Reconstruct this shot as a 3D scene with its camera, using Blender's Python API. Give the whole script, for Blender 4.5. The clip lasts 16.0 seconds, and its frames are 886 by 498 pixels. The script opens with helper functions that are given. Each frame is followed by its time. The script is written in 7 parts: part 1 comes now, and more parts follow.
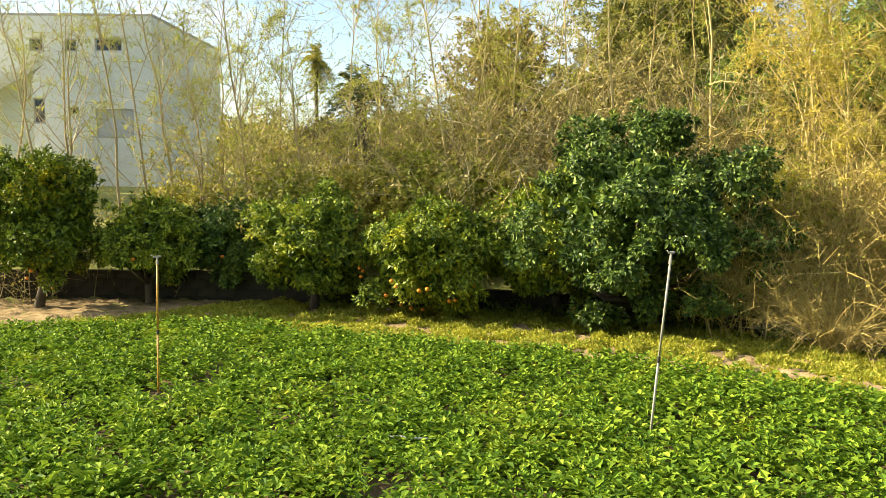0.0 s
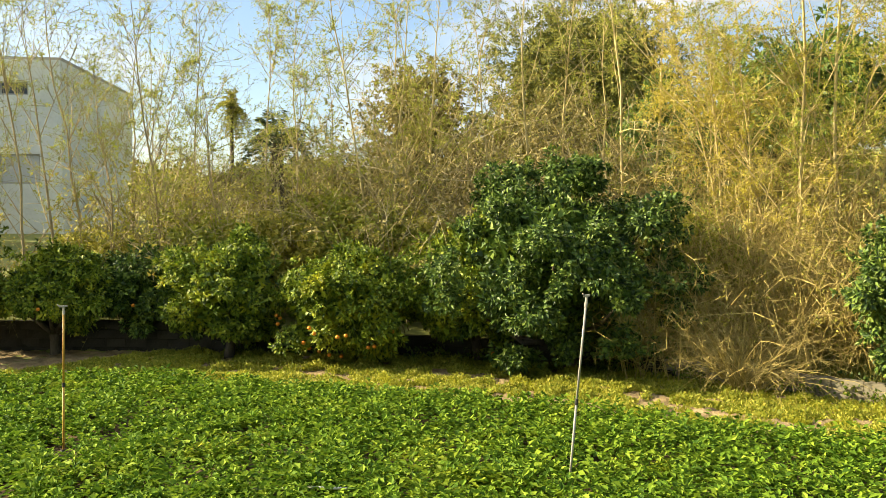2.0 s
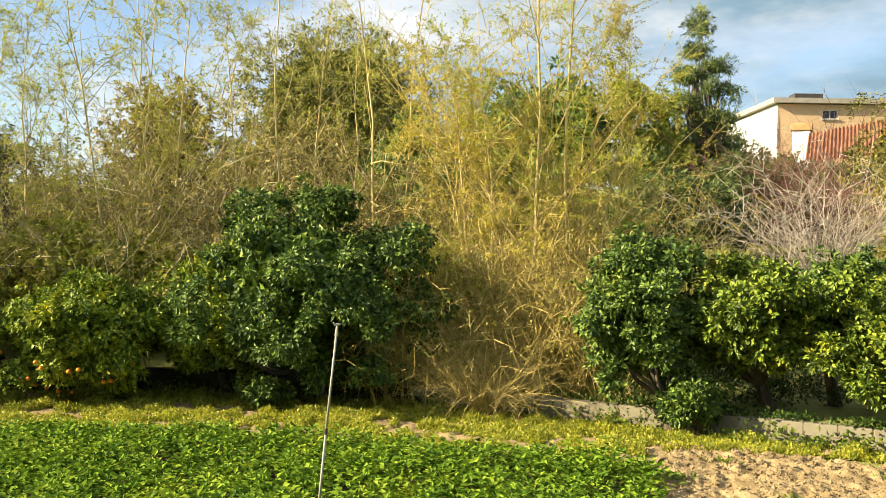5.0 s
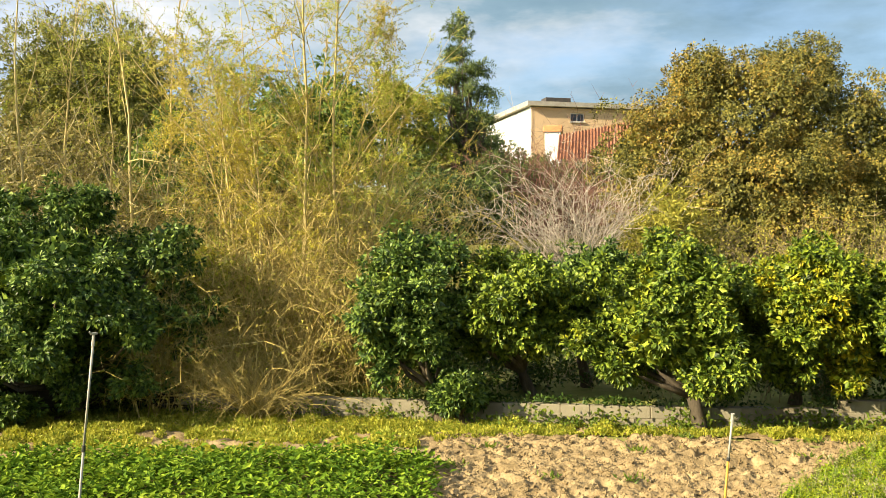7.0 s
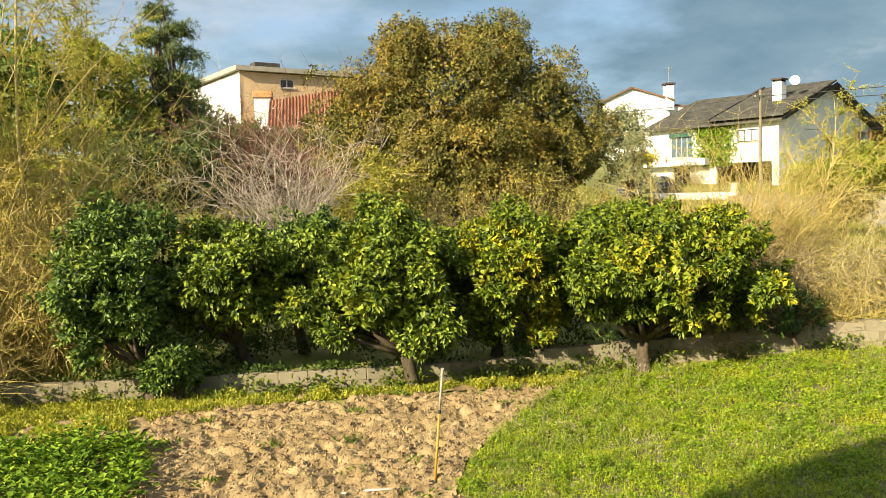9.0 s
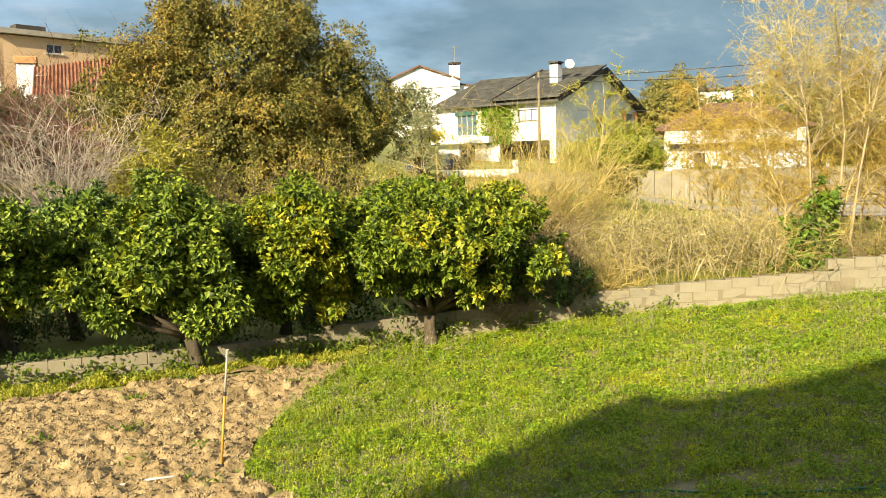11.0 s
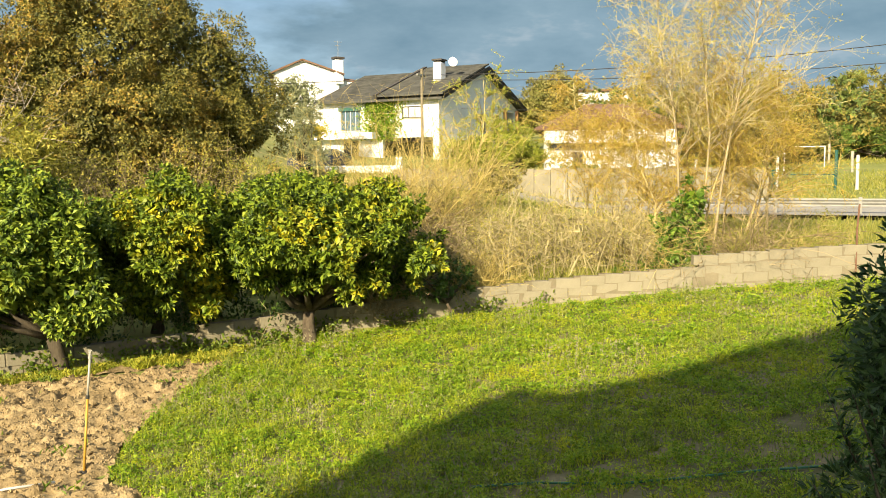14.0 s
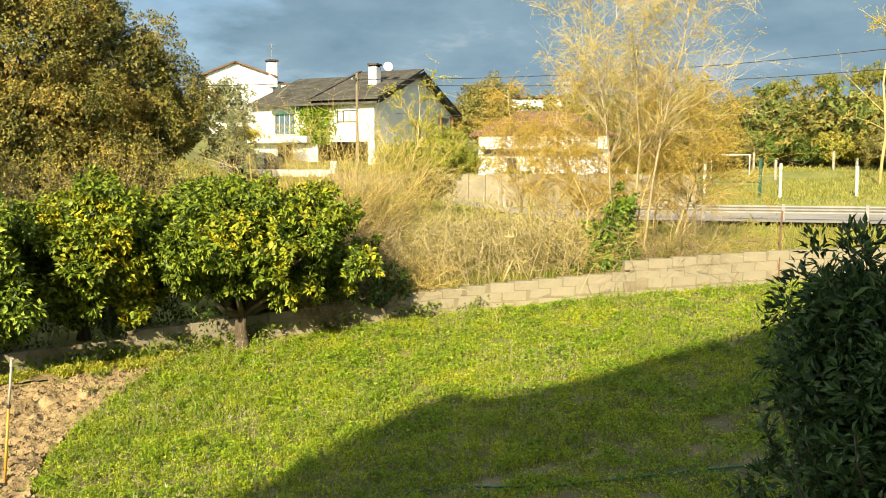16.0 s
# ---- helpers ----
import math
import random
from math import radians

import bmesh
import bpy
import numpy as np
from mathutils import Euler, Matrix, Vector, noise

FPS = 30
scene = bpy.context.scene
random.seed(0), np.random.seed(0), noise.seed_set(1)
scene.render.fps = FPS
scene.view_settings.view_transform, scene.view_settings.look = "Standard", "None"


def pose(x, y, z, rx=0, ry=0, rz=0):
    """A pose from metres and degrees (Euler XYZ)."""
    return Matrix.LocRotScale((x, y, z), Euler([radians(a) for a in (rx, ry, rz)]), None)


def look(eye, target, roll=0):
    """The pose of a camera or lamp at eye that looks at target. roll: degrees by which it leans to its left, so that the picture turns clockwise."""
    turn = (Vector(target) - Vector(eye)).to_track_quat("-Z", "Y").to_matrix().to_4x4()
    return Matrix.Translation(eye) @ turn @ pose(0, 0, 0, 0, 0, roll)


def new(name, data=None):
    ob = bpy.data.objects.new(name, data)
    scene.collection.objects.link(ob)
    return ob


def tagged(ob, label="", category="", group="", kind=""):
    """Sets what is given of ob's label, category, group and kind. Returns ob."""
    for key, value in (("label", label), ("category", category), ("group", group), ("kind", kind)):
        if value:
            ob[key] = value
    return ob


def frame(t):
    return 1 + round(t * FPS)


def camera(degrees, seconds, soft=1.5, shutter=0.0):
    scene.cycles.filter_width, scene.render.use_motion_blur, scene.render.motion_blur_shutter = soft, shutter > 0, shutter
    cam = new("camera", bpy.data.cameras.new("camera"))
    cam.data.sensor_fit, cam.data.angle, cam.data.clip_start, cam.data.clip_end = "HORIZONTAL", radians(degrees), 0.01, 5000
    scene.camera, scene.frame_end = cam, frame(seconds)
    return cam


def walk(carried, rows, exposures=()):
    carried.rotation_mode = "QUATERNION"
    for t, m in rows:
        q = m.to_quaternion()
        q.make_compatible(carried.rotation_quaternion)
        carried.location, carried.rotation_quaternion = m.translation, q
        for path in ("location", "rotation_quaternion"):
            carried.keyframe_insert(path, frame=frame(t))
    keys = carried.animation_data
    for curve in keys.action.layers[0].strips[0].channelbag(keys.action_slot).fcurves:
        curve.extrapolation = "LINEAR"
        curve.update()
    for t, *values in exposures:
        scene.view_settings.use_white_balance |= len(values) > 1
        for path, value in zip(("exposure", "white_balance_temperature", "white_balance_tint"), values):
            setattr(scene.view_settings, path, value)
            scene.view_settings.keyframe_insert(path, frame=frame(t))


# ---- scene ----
cam = camera(53.55, 16.0, soft=0.6)


def aim(t, yaw, pitch, roll):
    """The camera's pose, turned to the left by yaw, up by pitch and leaning by roll; it sways a little to the right late on."""
    k = min(1.0, max(0.0, (t - 10.0) / 2.4))
    return pose(0.16 * k * k * (3 - 2 * k), 0, 3.15, 90 + pitch, 0, yaw) @ pose(0, 0, 0, 0, 0, roll)


PATH = [
    (0.0, 46.03, -5.48, 0.01), (0.5, 45.18, -4.34, -0.12), (1.0, 44.57, -2.78, -0.08), (1.5, 43.25, -2.29, -0.10),
    (2.0, 40.70, -2.53, -0.15), (2.5, 38.26, -2.72, -0.21), (3.0, 35.63, -2.31, -0.25), (3.2, 34.95, -2.01, -0.32),
    (5.3, 22.76, -0.44, 1.01), (5.5, 21.56, -0.41, 0.94), (6.0, 17.60, -0.34, 0.64), (6.5, 13.94, -0.24, 0.33),
    (7.0, 9.66, -0.51, -0.19), (7.5, 3.78, -1.30, -0.49), (8.0, 0.05, -1.61, -0.93), (8.5, -4.07, -2.31, -1.18),
    (9.0, -8.81, -2.88, -1.22), (9.5, -13.03, -3.14, -0.99), (10.0, -17.05, -3.60, -0.85), (10.2, -18.55, -3.85, -0.88),
    (12.3, -24.75, -5.47, -1.29), (12.5, -25.18, -5.47, -1.29), (13.0, -26.29, -5.11, -1.12), (13.5, -27.70, -5.02, -0.85),
    (14.0, -29.88, -5.03, -0.36), (14.5, -31.96, -4.92, -0.06), (15.0, -32.80, -4.76, -0.04), (15.5, -33.53, -4.60, 0.07),
    (16.0, -34.14, -4.72, 0.11),
]
walk(cam, [(t, aim(t, yaw, pitch, roll)) for t, yaw, pitch, roll in PATH],
     exposures=[(0.0, 1.78), (2.5, 1.54), (5.5, 1.50), (7.5, 1.40), (9.0, 1.22), (12.3, 1.22), (16.0, 1.26)])

# ---- light ----
SUN_AZ, SUN_EL = -127.0, 26.0  # clockwise from +y, above the horizon
SUN_DIR = Vector((math.sin(radians(SUN_AZ)) * math.cos(radians(SUN_EL)),
                  math.cos(radians(SUN_AZ)) * math.cos(radians(SUN_EL)), math.sin(radians(SUN_EL))))
sun = new("sun", bpy.data.lights.new("sun", "SUN"))
sun.data.energy, sun.data.angle, sun.data.color = 5.0, radians(0.6), (1.0, 0.83, 0.53)
sun.matrix_world = look(SUN_DIR * 60, (0, 0, 0))

world = bpy.data.worlds.new("sky")
scene.world = world
world.use_nodes = True
wt = world.node_tree
wt.nodes.clear()


def wnode(kind, **values):
    n = wt.nodes.new(kind)
    for k, v in values.items():
        n.inputs[k].default_value = v
    return n


w_out, w_mix = wnode("ShaderNodeOutputWorld"), wnode("ShaderNodeMixShader")
w_sky, w_bg, w_cloud = wnode("ShaderNodeTexSky"), wnode("ShaderNodeBackground", Strength=0.077), wnode("ShaderNodeBackground", Strength=0.39)
w_sky.sky_type, w_sky.sun_disc = "NISHITA", False
w_sky.sun_elevation, w_sky.sun_rotation = radians(SUN_EL), radians(SUN_AZ)
w_sky.altitude, w_sky.dust_density, w_sky.ozone_density = 60, 1.2, 1.5
w_coord, w_map, w_noise = wnode("ShaderNodeTexCoord"), wnode("ShaderNodeMapping"), wnode("ShaderNodeTexNoise", Scale=2.1, Detail=7.0, Roughness=0.55)
w_map.inputs["Scale"].default_value = (1.0, 1.0, 2.8)
w_map.inputs["Location"].default_value = (0.35, 0.2, 0.1)
w_sep = wnode("ShaderNodeSeparateXYZ")
w_ramp = wnode("ShaderNodeValToRGB")
w_ramp.color_ramp.elements[0].position, w_ramp.color_ramp.elements[1].position = 0.35, 0.53
w_grow = wnode("ShaderNodeMath")
w_grow.operation = "MULTIPLY_ADD"
w_grow.inputs[1].default_value = 0.22
w_noise2 = wnode("ShaderNodeTexNoise", Scale=3.3, Detail=6.0, Roughness=0.6)
w_tone = wnode("ShaderNodeValToRGB")
w_tone.color_ramp.elements[0].position, w_tone.color_ramp.elements[0].color = 0.12, (0.14, 0.27, 0.37, 1)
w_tone.color_ramp.elements[1].position, w_tone.color_ramp.elements[1].color = 0.66, (0.96, 0.97, 0.98, 1)
w_mid = w_tone.color_ramp.elements.new(0.40)
w_mid.color = (0.31, 0.46, 0.56, 1)
link = wt.links.new
link(w_coord.outputs["Generated"], w_map.inputs["Vector"])
link(w_coord.outputs["Generated"], w_sep.inputs[0])
link(w_map.outputs[0], w_noise.inputs["Vector"])
link(w_map.outputs[0], w_noise2.inputs["Vector"])
link(w_sep.outputs["X"], w_grow.inputs[0])
link(w_noise.outputs["Fac"], w_grow.inputs[2])
link(w_grow.outputs[0], w_ramp.inputs[0])
w_shade = wnode("ShaderNodeMath")
w_shade.operation = "MULTIPLY_ADD"
w_shade.inputs[1].default_value = -0.34
w_edge, w_high = wnode("ShaderNodeMath"), wnode("ShaderNodeMath")
w_edge.operation, w_high.operation = "MINIMUM", "MULTIPLY_ADD"
w_edge.inputs[1].default_value, w_high.inputs[1].default_value = 0.42, -0.30
link(w_sep.outputs["X"], w_edge.inputs[0])
link(w_sep.outputs["Z"], w_high.inputs[0])
link(w_noise2.outputs["Fac"], w_high.inputs[2])
link(w_edge.outputs[0], w_shade.inputs[0])
w_over, w_lift = wnode("ShaderNodeMath"), wnode("ShaderNodeMath")
w_over.operation, w_lift.operation = "SUBTRACT", "MULTIPLY_ADD"
w_over.inputs[1].default_value, w_over.use_clamp = 0.32, True
w_lift.inputs[1].default_value = 1.1
link(w_sep.outputs["Z"], w_over.inputs[0])
link(w_over.outputs[0], w_lift.inputs[0])
link(w_high.outputs[0], w_lift.inputs[2])
link(w_lift.outputs[0], w_shade.inputs[2])
link(w_shade.outputs[0], w_tone.inputs[0])
link(w_tone.outputs[0], w_cloud.inputs["Color"])
link(w_sky.outputs[0], w_bg.inputs["Color"])
link(w_ramp.outputs[0], w_mix.inputs[0])
link(w_bg.outputs[0], w_mix.inputs[1])
link(w_cloud.outputs[0], w_mix.inputs[2])
link(w_mix.outputs[0], w_out.inputs["Surface"])


# ---- materials ----
def rgb(c):
    return (c[0], c[1], c[2], 1.0)


def base_material(name, rough=0.8, metal=0.0, spec=0.5):
    m = bpy.data.materials.new(name)
    m.use_nodes = True
    b = m.node_tree.nodes["Principled BSDF"]
    b.inputs["Roughness"].default_value, b.inputs["Metallic"].default_value = rough, metal
    b.inputs["Specular IOR Level"].default_value = spec
    return m, m.node_tree, b


def noisy(name, stops, scale=4.0, fine=60.0, rough=0.85, bump=0.4, metal=0.0, depth=0.01, random_by="", spec=0.4, stretch=(1, 1, 1)):
    """A surface whose colour drifts between the stops by coarse and fine noise in metres, with a fine relief."""
    m, nt, b = base_material(name, rough, metal, spec)
    N, L = nt.nodes, nt.links.new
    tc, mp = N.new("ShaderNodeTexCoord"), N.new("ShaderNodeMapping")
    mp.inputs["Scale"].default_value = stretch
    L(tc.outputs["Object"], mp.inputs["Vector"])
    a, f = N.new("ShaderNodeTexNoise"), N.new("ShaderNodeTexNoise")
    a.inputs["Scale"].default_value, a.inputs["Detail"].default_value = scale, 5
    f.inputs["Scale"].default_value, f.inputs["Detail"].default_value = fine, 4
    L(mp.outputs[0], a.inputs["Vector"]), L(mp.outputs[0], f.inputs["Vector"])
    mix = N.new("ShaderNodeMath")
    mix.operation = "MULTIPLY_ADD"
    mix.inputs[1].default_value = 0.45
    sub = N.new("ShaderNodeMath")
    sub.operation = "MULTIPLY_ADD"
    sub.inputs[1].default_value, sub.inputs[2].default_value = 0.9, -0.17
    L(f.outputs["Fac"], mix.inputs[0]), L(a.outputs["Fac"], sub.inputs[0]), L(sub.outputs[0], mix.inputs[2])
    source = mix.outputs[0]
    if random_by:
        info = N.new("ShaderNodeObjectInfo" if random_by == "object" else "ShaderNodeNewGeometry")
        add = N.new("ShaderNodeMath")
        add.operation = "MULTIPLY_ADD"
        add.inputs[1].default_value = 0.35 if random_by == "island" else 0.16
        less = N.new("ShaderNodeMath")
        less.operation = "SUBTRACT"
        less.inputs[1].default_value = 0.17 if random_by == "island" else 0.08
        L(info.outputs["Random" if random_by == "object" else "Random Per Island"], add.inputs[0])
        L(source, less.inputs[0]), L(less.outputs[0], add.inputs[2])
        source = add.outputs[0]
    ramp = N.new("ShaderNodeValToRGB")
    el = ramp.color_ramp.elements
    while len(el) < len(stops):
        el.new(0.5)
    for i, c in enumerate(stops):
        el[i].position, el[i].color = 0.25 + 0.5 * i / max(1, len(stops) - 1), rgb(c)
    L(source, ramp.inputs[0]), L(ramp.outputs[0], b.inputs["Base Color"])
    if bump:
        bp = N.new("ShaderNodeBump")
        bp.inputs["Strength"].default_value, bp.inputs["Distance"].default_value = bump, depth
        L(source, bp.inputs["Height"]), L(bp.outputs[0], b.inputs["Normal"])
    return m


def leafy(name, stops, patch=None, patch_scale=1.2, patch_at=0.55, rough=0.45, through_light=0.3, spec=0.35):
    """Leaves: each one takes its own tone, patches of the crown turn to another, and light comes through."""
    m, nt, b = base_material(name, rough, 0, spec)
    N, L = nt.nodes, nt.links.new
    geo, ramp = N.new("ShaderNodeNewGeometry"), N.new("ShaderNodeValToRGB")
    el = ramp.color_ramp.elements
    while len(el) < len(stops):
        el.new(0.5)
    for i, c in enumerate(stops):
        el[i].position, el[i].color = i / max(1, len(stops) - 1), rgb(c)
    L(geo.outputs["Random Per Island"], ramp.inputs[0])
    colour = ramp.outputs[0]
    if patch:
        tc, nz, r2, mx = N.new("ShaderNodeTexCoord"), N.new("ShaderNodeTexNoise"), N.new("ShaderNodeValToRGB"), N.new("ShaderNodeMixRGB")
        nz.inputs["Scale"].default_value, nz.inputs["Detail"].default_value = patch_scale, 3
        r2.color_ramp.elements[0].position, r2.color_ramp.elements[1].position = patch_at, patch_at + 0.15
        pick, share = N.new("ShaderNodeMath"), N.new("ShaderNodeValToRGB")
        pick.operation = "MULTIPLY"
        share.color_ramp.elements[0].position, share.color_ramp.elements[1].position = 0.25, 0.75
        turn = N.new("ShaderNodeMath")
        turn.operation = "PINGPONG"
        turn.inputs[1].default_value = 0.23
        up4 = N.new("ShaderNodeMath")
        up4.operation = "MULTIPLY"
        up4.inputs[1].default_value = 4.3
        L(geo.outputs["Random Per Island"], turn.inputs[0]), L(turn.outputs[0], up4.inputs[0]), L(up4.outputs[0], share.inputs[0])
        L(tc.outputs["Object"], nz.inputs["Vector"]), L(nz.outputs["Fac"], r2.inputs[0])
        L(r2.outputs[0], pick.inputs[0]), L(share.outputs[0], pick.inputs[1]), L(pick.outputs[0], mx.inputs[0])
        L(colour, mx.inputs[1])
        mx.inputs[2].default_value = rgb(patch)
        colour = mx.outputs[0]
    L(colour, b.inputs["Base Color"])
    tr, ms = N.new("ShaderNodeBsdfTranslucent"), N.new("ShaderNodeMixShader")
    ms.inputs[0].default_value = through_light
    L(colour, tr.inputs["Color"]), L(b.outputs[0], ms.inputs[1]), L(tr.outputs[0], ms.inputs[2])
    L(ms.outputs[0], N["Material Output"].inputs["Surface"])
    return m


M = {}
M["ground"] = noisy("meadow_earth", [(0.11, 0.13, 0.03), (0.19, 0.21, 0.045), (0.28, 0.26, 0.09)], 0.35, 6.0, 0.95, 0.5, depth=0.05)
M["lawn"] = noisy("lawn_earth", [(0.07, 0.075, 0.02), (0.14, 0.125, 0.06), (0.26, 0.21, 0.125)], 1.2, 20, 0.95, 0.5, depth=0.03)
M["soil"] = noisy("dry_tilled_soil", [(0.13, 0.095, 0.048), (0.26, 0.195, 0.105), (0.39, 0.30, 0.165)], 3.0, 30, 0.97, 1.0, depth=0.04, spec=0.1)
M["crop_soil"] = noisy("damp_soil", [(0.035, 0.026, 0.014), (0.085, 0.063, 0.035), (0.17, 0.125, 0.075)], 1.6, 25, 0.95, 0.7, depth=0.02, spec=0.1)
M["block"] = noisy("concrete_block", [(0.185, 0.168, 0.12), (0.235, 0.214, 0.155), (0.262, 0.24, 0.176)], 2.2, 40, 0.95, 0.8, depth=0.012, random_by="object", spec=0.2)
# block colour darkened to stand for the shade on the western wall
M["block_shaded"] = noisy("shade_darkened_block", [(0.018, 0.017, 0.013), (0.036, 0.034, 0.025), (0.062, 0.056, 0.042)], 2.2, 40, 0.95, 0.8, depth=0.012, random_by="object", spec=0.15)
M["mortar"] = noisy("mortar", [(0.15, 0.13, 0.09), (0.23, 0.20, 0.14)], 4.0, 60, 0.97, 0.6, depth=0.006, spec=0.1)
M["bark"] = noisy("grey_brown_bark", [(0.035, 0.027, 0.018), (0.085, 0.067, 0.045), (0.15, 0.125, 0.09)], 6, 50, 0.95, 0.9, depth=0.02, stretch=(1, 1, 0.25))
M["bark_light"] = noisy("dark_citrus_bark", [(0.03, 0.024, 0.016), (0.07, 0.057, 0.038), (0.12, 0.10, 0.07)], 6, 50, 0.95, 0.8, depth=0.01, stretch=(1, 1, 0.25))
M["willow_wood"] = noisy("yellow_willow_bark", [(0.28, 0.22, 0.09), (0.46, 0.37, 0.16), (0.56, 0.47, 0.24)], 3, 40, 0.85, 0.5, depth=0.005, stretch=(1, 1, 0.3))
M["twig_gold"] = noisy("golden_twigs", [(0.20, 0.155, 0.045), (0.39, 0.305, 0.09), (0.54, 0.44, 0.165)], 2, 20, 0.8, 0.0, random_by="island")
M["twig_grey"] = noisy("grey_twigs", [(0.15, 0.125, 0.06), (0.31, 0.26, 0.13), (0.46, 0.40, 0.22)], 2, 20, 0.85, 0.0, random_by="island")
M["twig_bare"] = noisy("bare_pale_twigs", [(0.22, 0.185, 0.15), (0.37, 0.32, 0.27), (0.49, 0.43, 0.37)], 2, 20, 0.85, 0.0, random_by="island")
M["twig_purple"] = noisy("bare_purple_twigs", [(0.085, 0.035, 0.03), (0.15, 0.068, 0.055), (0.22, 0.115, 0.095)], 2, 20, 0.85, 0.0, random_by="island")
M["citrus"] = leafy("citrus_leaf", [(0.018, 0.040, 0.007), (0.106, 0.169, 0.016), (0.273, 0.339, 0.035)], (0.46, 0.46, 0.025), 1.6, 0.57, 0.5, 0.08, 0.28)
M["citrus_light"] = leafy("pale_citrus_leaf", [(0.025, 0.051, 0.007), (0.145, 0.220, 0.019), (0.352, 0.414, 0.040)], (0.52, 0.51, 0.028), 1.6, 0.52, 0.5, 0.10, 0.28)
M["citrus_dark"] = leafy("dark_citrus_leaf", [(0.013, 0.034, 0.009), (0.080, 0.148, 0.024), (0.225, 0.305, 0.052)], (0.30, 0.36, 0.03), 1.6, 0.59, 0.48, 0.08, 0.3)
M["citrus_gold"] = leafy("yellowing_citrus_leaf", [(0.018, 0.040, 0.005), (0.104, 0.162, 0.013), (0.252, 0.310, 0.023)], (0.52, 0.45, 0.018), 0.9, 0.52, 0.5, 0.08, 0.26)
M["willow_leaf"] = leafy("young_willow_leaf", [(0.22, 0.27, 0.028), (0.37, 0.41, 0.045), (0.51, 0.51, 0.08)], None, 1, 0.5, 0.55, 0.4)
M["willow_gold"] = leafy("golden_willow_leaf", [(0.32, 0.28, 0.03), (0.48, 0.42, 0.05), (0.58, 0.50, 0.08)], None, 1, 0.5, 0.55, 0.4)
M["olive"] = leafy("olive_brush_leaf", [(0.11, 0.105, 0.028), (0.215, 0.19, 0.048), (0.35, 0.29, 0.085)], (0.30, 0.22, 0.070), 0.4, 0.5, 0.6)
M["brush"] = leafy("brown_brush_leaf", [(0.15, 0.14, 0.04), (0.26, 0.24, 0.07), (0.38, 0.34, 0.11)], (0.17, 0.19, 0.04), 0.5, 0.5, 0.7)
M["brush_green"] = leafy("olive_willow_leaf", [(0.17, 0.18, 0.025), (0.34, 0.33, 0.045), (0.52, 0.46, 0.085)], (0.40, 0.30, 0.07), 0.5, 0.52, 0.65)
M["pine"] = leafy("pine_needle", [(0.035, 0.062, 0.016), (0.085, 0.125, 0.028), (0.165, 0.205, 0.042)], None, 1, 0.5, 0.6, 0.15)
M["dome"] = leafy("umbrella_pine_needle", [(0.085, 0.10, 0.016), (0.18, 0.19, 0.027), (0.28, 0.265, 0.042)], None, 1, 0.5, 0.6, 0.12)
M["broad"] = leafy("broad_leaf", [(0.068, 0.121, 0.022), (0.121, 0.189, 0.030), (0.189, 0.257, 0.041)], (0.095, 0.121, 0.027), 0.4, 0.5, 0.5)
M["oak"] = leafy("oak_leaf", [(0.042, 0.052, 0.011), (0.132, 0.130, 0.025), (0.25, 0.222, 0.040)], (0.34, 0.235, 0.040), 0.55, 0.47, 0.6, 0.12)
M["crop"] = leafy("crop_leaf", [(0.042, 0.098, 0.009), (0.135, 0.240, 0.018), (0.28, 0.385, 0.032)], (0.33, 0.37, 0.028), 0.9, 0.58, 0.65, 0.26, 0.12)
M["grass"] = leafy("grass_blade", [(0.10, 0.175, 0.008), (0.26, 0.36, 0.014), (0.46, 0.49, 0.04)], (0.46, 0.47, 0.015), 0.9, 0.52, 0.6, 0.40)
M["grass_dry"] = leafy("verge_grass_blade", [(0.15, 0.20, 0.018), (0.31, 0.34, 0.030), (0.50, 0.46, 0.07)], (0.40, 0.40, 0.025), 1.2, 0.52, 0.65, 0.35)
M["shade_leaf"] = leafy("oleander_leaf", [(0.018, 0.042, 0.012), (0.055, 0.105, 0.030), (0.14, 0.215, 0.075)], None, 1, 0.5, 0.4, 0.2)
M["ivy"] = leafy("ivy_leaf", [(0.045, 0.10, 0.010), (0.11, 0.20, 0.018), (0.20, 0.30, 0.03)], None, 1, 0.5, 0.45, 0.3)
M["plaster"] = noisy("white_plaster", [(0.58, 0.60, 0.63), (0.70, 0.72, 0.75), (0.76, 0.78, 0.81)], 0.7, 12, 0.9, 0.1, depth=0.004)
M["plaster_grey"] = noisy("pale_plaster", [(0.52, 0.54, 0.53), (0.64, 0.66, 0.64), (0.70, 0.71, 0.69)], 0.4, 8, 0.92, 0.15, depth=0.005)
M["plaster_orange"] = noisy("apricot_plaster", [(0.52, 0.36, 0.21), (0.60, 0.43, 0.26), (0.64, 0.47, 0.30)], 0.5, 10, 0.92, 0.1, depth=0.004)
M["roof_dark"] = noisy("dark_roof_tile", [(0.030, 0.030, 0.027), (0.062, 0.062, 0.056), (0.105, 0.105, 0.095)], 1.2, 14, 0.95, 0.4, depth=0.02, random_by="island", spec=0.1)
M["roof_red"] = noisy("brown_red_roof_tile", [(0.085, 0.048, 0.033), (0.135, 0.078, 0.052), (0.19, 0.12, 0.08)], 1.5, 14, 0.9, 0.3, depth=0.02, random_by="island")
M["rust"] = noisy("orange_sheet_roof", [(0.15, 0.062, 0.03), (0.235, 0.10, 0.05), (0.30, 0.145, 0.08)], 1.0, 9, 0.8, 0.1, depth=0.004)
